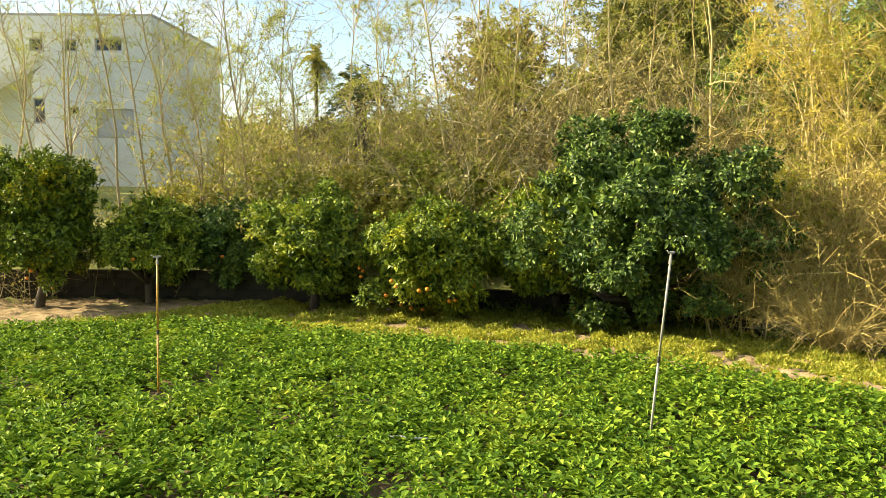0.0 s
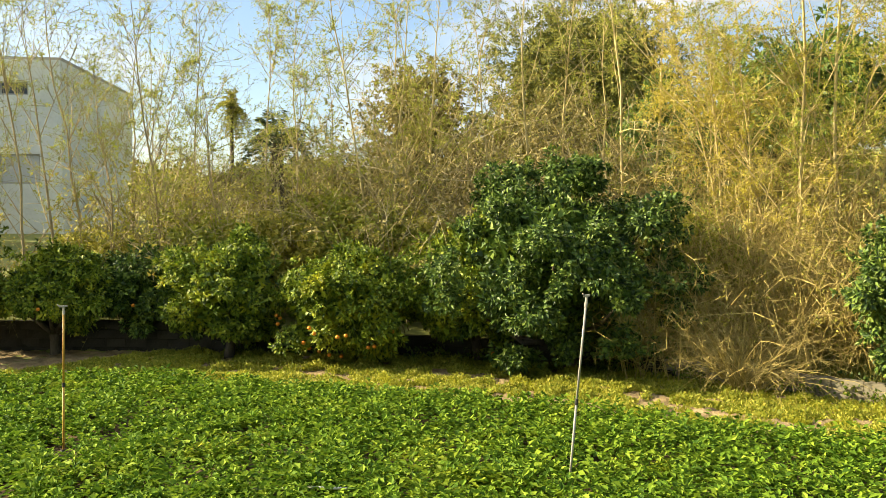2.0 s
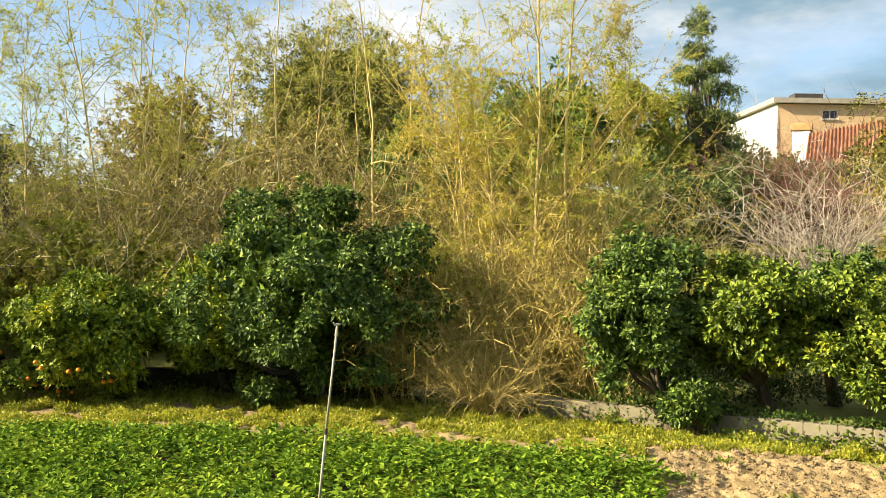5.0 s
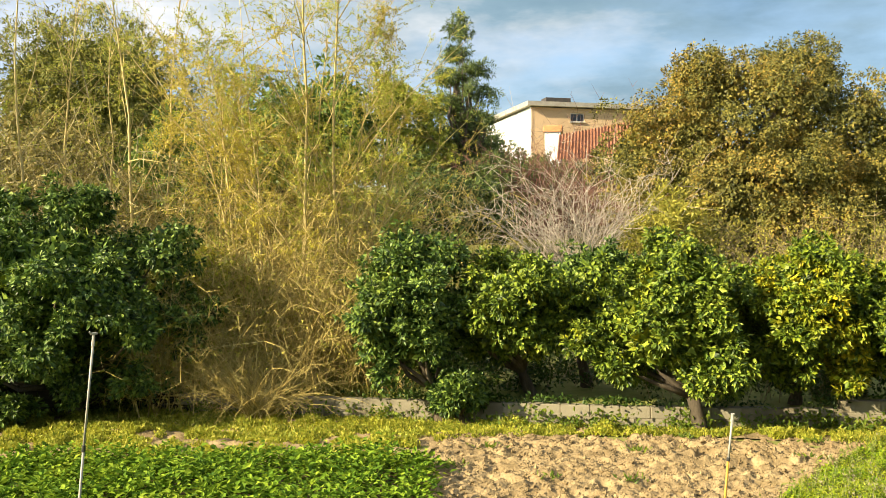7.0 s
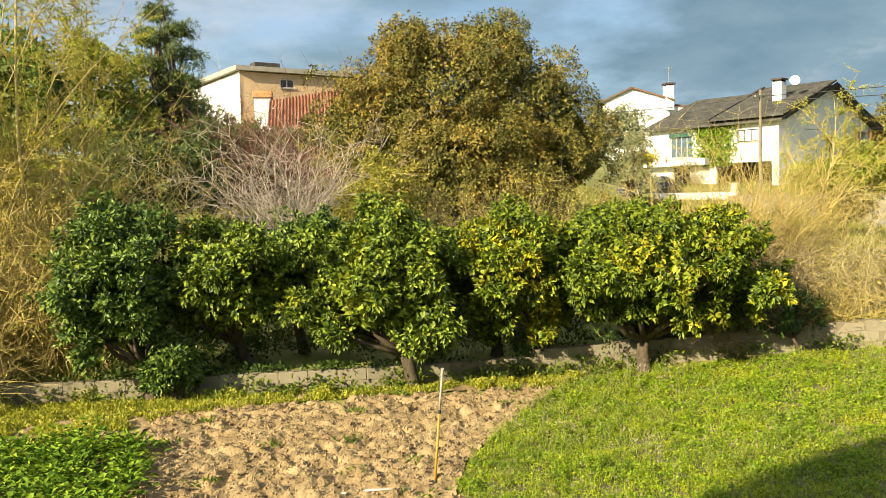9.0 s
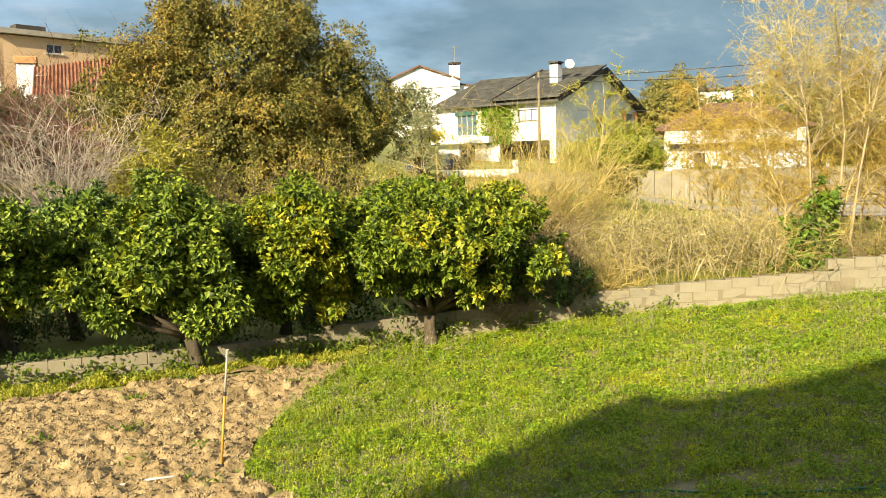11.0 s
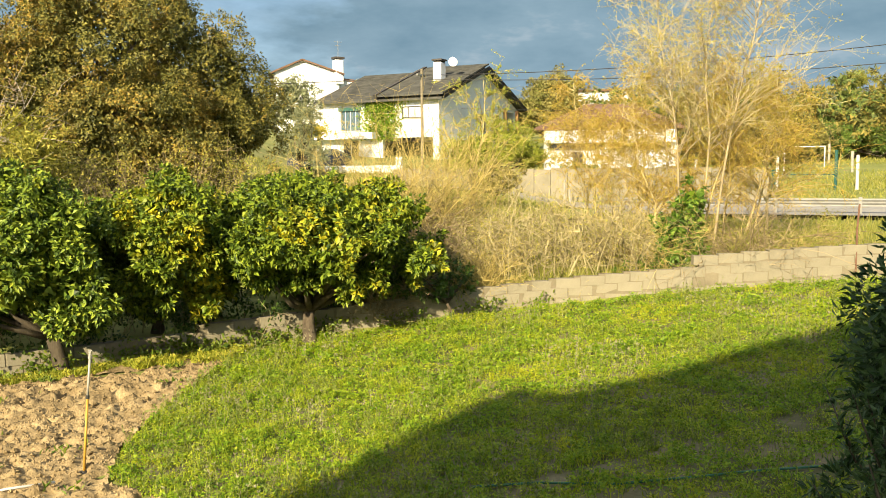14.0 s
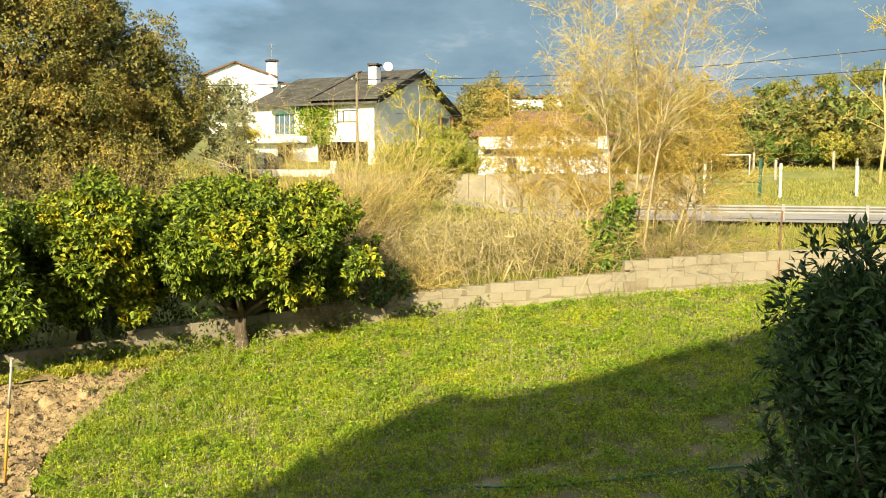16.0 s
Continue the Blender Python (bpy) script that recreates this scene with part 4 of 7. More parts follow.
GOLDEN = [(-22.6, 19.6, 6.6, -0.24), (-21.6, 19.2, 7.2, -0.14), (-20.6, 19.0, 8.0, -0.07), (-19.2, 18.5, 11.2, 0.0), (-19.6, 18.9, 6.8, -0.2), (-18.2, 19.4, 7.8, 0.05), (-16.6, 19.0, 11.2, 0.03), (-17.2, 19.4, 7.4, 0.16), (-15.4, 19.6, 7.6, 0.14), (-13.6, 20.5, 6.2, 0.10), (-23.8, 20.4, 6.4, -0.05)]
for n, (az, r, h, lean) in enumerate(GOLDEN):
    tall_one = h > 10
    willow(150 + n, az, r, h, lean, 48 if tall_one else 54, "willow_leaf" if tall_one or n % 2 else "willow_gold", leaves=10 if tall_one else 11, fine=0.78, low=0.14, spread=0.6 if tall_one else 0.75, thick=0.05 if tall_one else 0.04, label="dense golden willow in first leaf behind the wall")


def thicket(name, area, n_twigs, length, n_leaf, leaf_mat, twig_mat, seed, label, top=(2.0, 4.0), leaf=0.09, girth=(0.004, 0.011)):
    """Brushwood over a stretch of az and r: stems that fork into side shoots and fine twigs, with scattered leaves."""
    rng = np.random.default_rng(seed)
    az0, az1, r0, r1 = area
    n = max(30, n_twigs // 8)
    az, r = np.radians(rng.uniform(az0, az1, n)), rng.uniform(r0, r1, n)
    x, y = r * np.sin(az), r * np.cos(az)
    hump = np.array([noise.noise(Vector((p * 0.35, q * 0.35, seed))) for p, q in zip(x, y)]) * 0.5 + 0.5
    high = (top[0] + (top[1] - top[0]) * hump) * rng.uniform(0.7, 1.1, n)
    way = unit(rng, n) * 0.5 + [0, 0, 1.0]
    way /= np.linalg.norm(way, axis=1)[:, None]
    b = Build()
    p = b.twigs(np.stack([x, y, ground_z(x, y) - 0.05], -1), way, high, rng.uniform(*girth, n) * 1.5, rng, 0.32, 0.08, 5)
    m = n * 7
    a, k = rng.integers(0, n, m), rng.integers(1, 6, m)
    way2 = way[a] * 0.7 + unit(rng, m)
    way2 /= np.linalg.norm(way2, axis=1)[:, None]
    p2 = b.twigs(p[a, k], way2, np.minimum(high[a] * 0.4, length * 0.75) * rng.uniform(0.4, 1.0, m), rng.uniform(*girth, m) * 0.9, rng, 0.45, 0.12, 2)
    m3 = m * 2
    a3, k3 = rng.integers(0, m, m3), rng.integers(1, 3, m3)
    way3 = way2[a3] * 0.6 + unit(rng, m3)
    way3 /= np.linalg.norm(way3, axis=1)[:, None]
    p3 = b.twigs(p2[a3, k3], way3, length * rng.uniform(0.12, 0.34, m3), np.full(m3, girth[0]), rng, 0.5, 0.15, 1)
    host = new(name)
    tagged(host, label, "brush", kind="stuff")
    tagged(part("twig_spray", b, M[twig_mat], host), kind="stuff")
    f = Build()
    a = rng.integers(0, m3, n_leaf)
    f.leaves(p3[a, 0] + (p3[a, 1] - p3[a, 0]) * rng.uniform(0, 1, n_leaf)[:, None] + rng.normal(0, 0.05, (n_leaf, 3)), unit(rng, n_leaf) + way3[a] * 0.5, rng, leaf * 0.75, leaf * 0.42, simple=True)
    tagged(part("leaf_mass", f, M[leaf_mat], host), kind="stuff")


thicket("brushwood", (-62, -46, 21.5, 27), 1700, 2.0, 15000, "brush_green", "twig_grey", 31, "grey-green brushwood under the willows", (1.8, 4.3), 0.14, (0.009, 0.016))
thicket("brushwood", (-78, -62, 22, 27), 1400, 1.3, 6000, "brush_green", "twig_grey", 30, "grey-green brushwood before the pale building", (0.9, 1.9), 0.085, (0.006, 0.012))
thicket("brushwood", (-46, -27, 19.5, 27), 1700, 2.0, 24000, "olive", "twig_grey", 32, "olive-brown brushwood under the willows", (2.8, 6.0), 0.13, (0.009, 0.016))
thicket("brushwood", (-27, -10, 18.2, 24), 1900, 2.0, 15000, "olive", "twig_gold", 33, "golden brushwood under the willows", (2.5, 5.0), 0.09, (0.007, 0.015))
thicket("brushwood", (-29, -12, 16.3, 18.2), 2300, 1.4, 7000, "brush_green", "twig_gold", 34, "golden leafless brush behind the wall", (1.6, 3.8), 0.08, (0.005, 0.010))


def twig_fan(name, place, n, length, mat, seed, label, spread=1.0, radius=0.009, category="shrub", droop=0.35, leaves=0, leaf_mat="willow_leaf", base=0.16, forks=7):
    """A shrub of arching stems from one foot, which fork into side shoots and fine twigs."""
    rng = np.random.default_rng(seed)
    tree = thing(name, (*place, gz(*place)), label, category)
    n = max(16, n // 3)
    way = unit(rng, n) * [spread, spread, 0.4] + [0, 0, 0.75]
    way /= np.linalg.norm(way, axis=1)[:, None]
    b, b2 = Build(), Build()
    ln = rng.uniform(0.5, 1.0, n) * length
    p = b.twigs(rng.normal(0, base, (n, 3)) * [1, 1, 0.2] * length * 0.4, way, ln, np.full(n, radius * 1.25), rng, 0.26, droop, 6)
    m = n * forks
    a, k = rng.integers(0, n, m), rng.integers(1, 7, m)
    way2 = way[a] + unit(rng, m) * 0.75
    way2 /= np.linalg.norm(way2, axis=1)[:, None]
    p2 = b2.twigs(p[a, k], way2, rng.uniform(0.2, 0.55, m) * length * 0.6, np.full(m, radius * 0.75), rng, 0.4, droop * 0.8, 3)
    m3 = m * 3
    a3, k3 = rng.integers(0, m, m3), rng.integers(1, 4, m3)
    way3 = way2[a3] * 0.8 + unit(rng, m3) * 0.8
    way3 /= np.linalg.norm(way3, axis=1)[:, None]
    b2.twigs(p2[a3, k3], way3, rng.uniform(0.06, 0.2, m3) * length, np.full(m3, radius * 0.5), rng, 0.45, droop * 0.6, 1)
    tagged(part("stem_mass", b, M[mat], tree), kind="stuff")
    tagged(part("twig_spray", b2, M[mat], tree), kind="stuff")
    if leaves:
        f = Build()
        a, k = rng.integers(0, n, leaves), rng.integers(1, 7, leaves)
        f.leaves(p[a, k] + rng.normal(0, 0.1, (leaves, 3)), unit(rng, leaves), rng, 0.09, 0.03)
        tagged(part("leaf_mass", f, M[leaf_mat], tree), kind="stuff")
    return tree


twig_fan("twig_shrub", (-5.9, 14.85), 560, 2.4, "twig_gold", 41, "golden shrub of bare arching twigs over the wall", 0.72, 0.0065, droop=0.34, base=0.12, forks=2)
twig_fan("bare_shrub", (-0.5, 28.0), 220, 5.3, "twig_bare", 42, "leafless pale grey shrub behind the orange trees", 0.62, 0.0145, droop=0.2, forks=5)
twig_fan("bare_shrub", (-1.8, 38.0), 560, 6.3, "twig_purple", 43, "leafless purple-brown shrub below the apricot house", 1.0, 0.014, droop=0.25)


def clump_tree(name, seed, place, ellipsoids, mat, label, leaf=0.16, width=0.09, clump_r=0.55, per=110, density=1.0, thick=0.22, bark="bark", category="tree", droop=0.15, group="", bump=0.28, simple=True, core=0.22):
    """A tree of several crown masses, each (dx, dy, z, rx, ry, rz) over its foot."""
    rng = np.random.default_rng(seed)
    z = gz(*place)
    tree = thing(name, (*place, z), label, category, group)
    f, t = Build(), Build()
    per, leaf, width = int(per * 0.62), leaf * 1.17, width * 1.17
    tips = []
    for dx, dy, cz, rx, ry, rz in ellipsoids:
        n = int((rx * ry * 4 + (rx + ry) * rz * 4) / clump_r ** 2 * 0.42 * density)
        c = foliage(f, (dx, dy, cz - z), rx, ry, rz, max(6, n), clump_r, per, leaf, width, rng, 0.0, droop, core, bump, simple)
        tips += list(c[rng.choice(len(c), min(6, len(c)), replace=False)])
    part("crown", f, mat, tree)
    mid = np.mean([e[:3] for e in ellipsoids], 0) - [0, 0, z]
    limbs(t, (0, 0, 0), mid, tips, thick, rng, 0.4)
    part("trunk", t, M[bark], tree, smooth=True)
    return tree


clump_tree("oak_tree", 51, (5.4, 33.5), [(0.2, 0, 7.6, 3.6, 3.5, 3.0), (3.6, 0, 6.4, 2.7, 3.0, 2.9), (4.9, 0.3, 5.0, 2.0, 2.2, 2.1), (-3.2, 0, 6.0, 2.3, 2.6, 2.6), (0.6, -1.5, 5.0, 4.8, 2.5, 1.9), (0.8, -2.0, 3.5, 4.6, 2.2, 1.3), (1.9, 0, 9.1, 2.0, 2.0, 1.5), (-1.5, 0, 8.8, 1.8, 1.8, 1.4)], M["oak"],
           "large ochre-green oak tree behind the orange trees", 0.080, 0.056, 0.58, 420, 0.72, 0.22, bump=0.36, core=0.28)
clump_tree("umbrella_pine", 52, (-26.4, 42.5), [(0.3, 0, 10.9, 6.0, 6.0, 4.4), (0.6, 0, 8.0, 5.8, 5.6, 3.5)], M["dome"], "tall umbrella pine with a domed crown", 0.20, 0.06, 0.55, 120, 1.1, 0.4, bump=0.06, core=0.3)
for n, (az, r, top, wide) in enumerate(((-62.5, 23.0, 2.9, 1.5), (-56.0, 22.5, 3.3, 1.6), (-51.5, 21.8, 3.4, 1.7), (-47.2, 21.5, 3.9, 1.8), (-43.0, 21.0, 3.6, 1.6), (-25.5, 19.6, 3.4, 1.5))):
    x0, y0 = r * math.sin(radians(az)), r * math.cos(radians(az))
    clump_tree("broadleaf_shrub", 300 + n, (x0, y0), [(0, 0, top * 0.62, wide, 1.3, top * 0.36), (wide * 0.7, 0.3, top * 0.5, wide * 0.7, 1.0, top * 0.3)], M["broad_yellow" if n % 2 else "brush_green"], "leafy yellow-green shrub under the willows", 0.10, 0.05, 0.34, 90, 0.8, 0.06, category="shrub", group="shrubs under the willows")
clump_tree("broadleaf_tree", 53, (-32.1, 35.7), [(0, 0, 8.4, 3.2, 3.2, 3.2), (0.5, 0, 5.5, 3.6, 3, 3.0)], M["olive"], "olive-brown tree behind the willows", 0.2, 0.1, 0.6, 90, 0.9)
clump_tree("broadleaf_tree", 54, (-24.0, 36.0), [(0, 0, 6.0, 5.0, 3.2, 3.4), (-4, 1, 5.0, 4.0, 3, 3.0)], M["olive"], "olive-brown tree behind the willows", 0.2, 0.1, 0.6, 90, 0.9)
clump_tree("broadleaf_tree", 55, (-13.6, 37.5), [(0, 0, 7.0, 3.4, 3.2, 3.6), (2.8, -1, 7.6, 2.6, 2.4, 2.8), (-4, -1, 5.8, 3.5, 3, 3.2)], M["broad"], "leafy green tree behind the golden willows", 0.2, 0.12, 0.55, 100, 1.0)
clump_tree("pine_tree", 56, (-6.4, 41.5), [(0.1, 0, 13.2, 0.8, 0.8, 0.7), (0.0, 0, 12.1, 0.9, 0.9, 0.5), (0.9, 0, 11.3, 0.9, 0.9, 0.45), (-0.2, 0, 10.9, 1.2, 1.1, 0.5), (1.1, 0, 10.2, 1.1, 1.0, 0.5), (-0.5, 0, 9.6, 1.5, 1.4, 0.6), (0.9, 0, 8.9, 1.5, 1.4, 0.6), (-0.2, 0, 8.1, 2.1, 1.7, 0.9), (1.0, 0, 7.2, 2.3, 1.8, 1.0), (0.6, -1, 5.8, 2.9, 2.0, 1.5)], M["pine"],
           "dark tiered pine tree before the apricot house", 0.16, 0.035, 0.36, 120, 0.8, 0.2)
clump_tree("broadleaf_tree", 63, (-8.0, 38.5), [(0, 0, 8.4, 1.6, 1.4, 2.0), (0.6, 0, 6.2, 1.8, 1.6, 1.8), (-0.9, 0, 9.6, 1.0, 1.0, 1.2)], M["broad_yellow"], "yellow-green leafy tree beside the pine", 0.12, 0.07, 0.4, 110, 0.9, 0.14)
clump_tree("evergreen_shrub", 57, (-3.9, 37.0), [(-0.5, 0, 5.9, 1.3, 1.2, 1.0), (0.7, 0.4, 5.7, 1.1, 1.2, 0.8), (0.1, 0, 4.4, 2.1, 1.5, 1.2), (1.7, 0.5, 4.8, 1.0, 1.0, 0.9)], M["pine"], "dark evergreen shrub below the apricot house", 0.11, 0.06, 0.34, 120, 0.9)
clump_tree("evergreen_shrub", 62, (-3.6, 50.0), [(0, 0, 7.0, 2.2, 1.8, 1.2), (-3.2, 0.5, 8.0, 2.2, 1.8, 1.8), (2.6, -0.6, 6.6, 2.0, 1.2, 1.0), (4.8, -0.8, 6.7, 1.8, 1.2, 1.0)], M["pine"], "dark evergreen shrub beside the small shed", 0.13, 0.07, 0.4, 120, 1.0)
clump_tree("evergreen_shrub", 58, (-5.8, 30.5), [(0, 0, 4.2, 1.9, 1.8, 2.0), (1.6, 2.0, 4.4, 1.8, 1.6, 1.6)], M["pine"], "dark evergreen shrub under the pine", 0.14, 0.07, 0.45, 100, 1.0)
clump_tree("broadleaf_shrub", 59, (2.4, 27.5), [(0, 0, 3.5, 1.3, 1.2, 1.4), (-0.6, 0, 2.8, 1.4, 1.2, 1.2)], M["brush_green"], "yellow-green shrub at the foot of the oak", 0.12, 0.05, 0.4, 100, 1.0)
clump_tree("olive_tree", 60, (19.6, 51.4), [(0.4, 0, 6.3, 0.95, 1.0, 1.2), (-0.3, 0, 5.0, 1.2, 1.1, 1.4), (1.0, 0, 4.2, 1.0, 1.0, 1.0)], M["blossom"], "pale grey-green olive tree by the white house", 0.10, 0.035, 0.34, 120, 0.9, 0.12)
clump_tree("broadleaf_tree", 61, (57.5, 76), [(0, 0, 10.6, 4.2, 3.5, 3.4), (-2.6, 0, 9.2, 3.0, 2.6, 2.6)], M["brush"], "round olive-brown tree beyond the houses", 0.2, 0.12, 0.7, 130, 1.0)


# ---- garden wall of blocks ----
def wall_courses(x):
    """How many courses of blocks stand at x."""
    return int(np.interp(x, [-26, -16, -15, -9, -8, 4.2, 4.3, 5.3, 5.4, 13.55, 13.6, 30], [4, 4, 3, 3, 2, 2, 3, 3, 3, 3, 4, 4]) + 0.01)


wall_root = new("garden_wall")
tagged(wall_root, "low wall of weathered concrete blocks round the garden", "wall", kind="structure")
seg = np.hypot(np.diff(WX), np.diff(WY))
arc = np.concatenate([[0], np.cumsum(seg)])


def along(s):
    return float(np.interp(s, arc, WX)), float(np.interp(s, arc, WY))


BLOCKS = []
for kind in range(3):
    b = Build().box((-0.2435, -0.095, -0.0945), (0.2435, 0.095, 0.0945), None, 0.006)
    v = b.v[0]
    r0 = np.random.default_rng(kind)
    b.v[0] = v + r0.normal(0, 0.002, v.shape)
    BLOCKS.append(b.mesh("block", M["block"]))
# copies of the blocks with the wall's shade put into their colour
SHADED_BLOCKS = []
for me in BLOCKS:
    shade_copy = me.copy()
    shade_copy.materials.clear()
    shade_copy.materials.append(M["block_shaded"])
    SHADED_BLOCKS.append(shade_copy)
core, shaded_core = Build(), Build()
rng = np.random.default_rng(77)
s = 1.0
count = 0
while s < arc[-1] - 1:
    x, y = along(s)
    x2, y2 = along(s + 0.5)
    turn = math.degrees(math.atan2(y2 - y, x2 - x))
    mx, my = (x + x2) / 2, (y + y2) / 2
    n = wall_courses(mx)
    z = float(lawn_z(mx)) - (0.05 if n == 2 else 0.12)
    m = pose(mx, my, z, 0, 0, turn)
    # the western stretch takes the blocks and mortar coloured for shade
    worn_or_shaded = mx < -7.4 + 1.2 * noise.noise(Vector((s, 0, 0)))
    (shaded_core if worn_or_shaded else core).box((-0.255, -0.0895, -0.2), (0.255, 0.0895, n * 0.2 - 0.012), m)
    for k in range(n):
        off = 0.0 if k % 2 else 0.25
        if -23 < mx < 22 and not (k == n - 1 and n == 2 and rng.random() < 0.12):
            blk = part("block", (SHADED_BLOCKS if worn_or_shaded else BLOCKS)[int(rng.integers(3))], None, wall_root)
            blk.matrix_world = pose(mx, my, z + 0.1 + k * 0.2, rng.normal(0, 0.15), rng.normal(0, 0.12), turn + rng.normal(0, 0.2)) @ pose(off - 0.125, rng.normal(0, 0.004), 0)
            count += 1
    s += 0.5
part("mortar", core, M["mortar"], wall_root)
part("mortar", shaded_core, M["block_shaded"], wall_root, "mortar coloured dark for the wall's shade")


# ---- garden poles, pipes and hose ----
def sprinkler_pole(foot, top, lower, upper, label, joint=0.45):
    """A riser pipe with a coupling, a sprinkler head and a flange at its foot."""
    f, t = np.array(foot, float), np.array(top, float)
    f[2] = gz(f[0], f[1])
    pole = thing("sprinkler_pole", tuple(f), label, "pole", "sprinkler poles in the garden")
    d = t - f
    part("lower_pipe", Build().tube([(0, 0, -0.1), d * joint], [0.014, 0.014], 10), M[lower], pole, smooth=True)
    part("upper_pipe", Build().tube([d * joint, d * 0.94], [0.0125, 0.0125], 10), M[upper], pole, smooth=True)
    part("coupling", Build().tube([d * (joint - 0.012), d * (joint + 0.018)], [0.020, 0.020], 10), M["plastic"], pole)
    b = Build()
    b.tube([d * 0.93, d * 0.955], [0.018, 0.018], 8)
    b.tube([d * 0.955, d * 0.985], [0.015, 0.012], 8)
    b.box((-0.012, -0.05, -0.01), (0.012, 0.05, 0.012), pose(*(d * 0.985)))
    b.tube([d * 0.985 + [0, -0.05, 0.0], d * 0.985 + [0, -0.085, 0.03]], [0.011, 0.007], 6)
    part("sprinkler_head", b, M["pole_grey"], pole)
    part("foot_flange", Build().tube([(0, 0, -0.02), (0, 0, 0.03)], [0.05, 0.035], 10), M["plastic"], pole)


sprinkler_pole((-5.30, 8.31, 0), (-5.07, 8.32, 2.24), "pole_grey", "pole_grey", "pale grey leaning sprinkler pole standing in the crop")
sprinkler_pole((-11.2, 5.38, 0), (-11.19, 5.42, 1.94), "pole_yellow", "pole_yellow", "yellow upright sprinkler pole standing in the crop")
sprinkler_pole((1.35, 9.73, 0), (1.47, 9.71, 1.31), "pole_yellow", "pole_grey", "short yellow sprinkler pole in the tilled bed", 0.62)


def ground_line(name, pts, radius, mat, label, category):
    pts = [(x, y, gz(x, y) + radius + dz) for x, y, dz in pts]
    return tagged(part(name, Build().tube(pts, np.full(len(pts), radius), 7), mat, smooth=True), label, category)


ground_line("garden_hose", [(4.6, 7.2, 0.02), (5.2, 6.9, 0.03), (5.8, 6.45, 0.02), (6.5, 6.1, 0.03), (7.1, 5.85, 0.02), (7.7, 5.5, 0.02), (8.6, 5.2, 0.02)], 0.013, M["hose"], "thin green garden hose lying on the shaded grass", "hose")
ground_line("irrigation_pipe", [(0.2, 9.42, 0.03), (0.6, 9.45, 0.045), (1.05, 9.46, 0.03)], 0.014, M["white_paint"], "short white pipe lying at the edge of the soil", "pipe")
ground_line("irrigation_pipe", [(-0.9, 8.3, 0.02), (-0.3, 8.45, 0.03), (0.15, 8.5, 0.02)], 0.014, M["white_paint"], "short white pipe lying on the soil", "pipe")
ground_line("irrigation_pipe", [(-8.1, 5.7, 0.05), (-7.6, 5.95, 0.09), (-7.2, 6.15, 0.15), (-6.8, 6.33, 0.17)], 0.016, M["white_paint"], "white pipe showing among the crop leaves", "pipe")

# ---- weeds on and along the wall ----
rng = np.random.default_rng(91)
n = 260
wx = rng.uniform(-16.5, 11.0, n)
wx = wx[rng.random(n) < np.interp(wx, [-16, -4, 5, 11], [0.4, 0.6, 1.0, 0.25])]
b = Build()
for x in wx:
    y = float(wall_y(x)) - rng.uniform(0.05, 0.5)
    m = int(rng.integers(14, 46))
    h = rng.uniform(0.12, 0.38)
    p = np.stack([rng.normal(x, 0.14, m), rng.normal(y, 0.07, m), float(lawn_z(x)) + rng.random(m) * h], -1)
    b.leaves(p, unit(rng, m) + [0, -0.4, 0.3], rng, 0.085, 0.05)
stuff("wall_weeds", b, M["weed"], "green weeds and creepers growing at the wall's foot", "weeds")
b = Build()
for x in rng.uniform(-6.0, 8.0, 60):
    m = int(rng.integers(14, 40))
    p = np.stack([rng.normal(x, 0.2, m), float(wall_y(x)) + rng.normal(0.05, 0.08, m), float(lawn_z(x)) + wall_courses(x) * 0.2 - 0.07 + rng.random(m) * 0.14], -1)
    b.leaves(p, unit(rng, m) + [0, -0.3, 0.2], rng, 0.08, 0.05)
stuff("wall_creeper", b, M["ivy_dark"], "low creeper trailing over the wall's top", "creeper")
# weeds in the tilled bed
b = Build()
for k in range(34):
    x, y = scatter(BED, 0.02, rng)
    if not len(x):
        continue
    m = int(rng.integers(8, 30))
    p = np.stack([rng.normal(x[0], 0.10, m), rng.normal(y[0], 0.08, m), np.full(m, 0.05)], -1)
    b.leaves(p, unit(rng, m) * [1, 1, 0.4] + [0, 0, 0.6], rng, 0.10, 0.03)
stuff("bed_weeds", b, M["weed"], "scattered small weeds in the tilled soil", "weeds")
b = Build()
x, y = scatter(BED, 320, rng)
lift = ground_z(x, y) + 0.04 + clods(x, y)
for k in range(len(x)):
    r = rng.uniform(0.007, 0.022) * (1 if rng.random() < 0.9 else 1.9)
    u = unit(rng, 6) * 0.35
    v = np.array([(1, 0, 0), (0, 1, 0), (-1, 0, 0), (0, -1, 0), (0, 0, 0.8), (0, 0, -0.8)]) + u
    b.add(v * r + [x[k], y[k], lift[k] + r * 0.3], [(0, 1, 4), (1, 2, 4), (2, 3, 4), (3, 0, 4), (1, 0, 5), (2, 1, 5), (3, 2, 5), (0, 3, 5)])
stuff("soil_clods", b, M["soil"], "loose dry clods on the tilled bed", "soil")


# ---- shrubs and meadow behind the wall ----
def at(az, r):
    return (r * math.sin(radians(az)), r * math.cos(radians(az)))


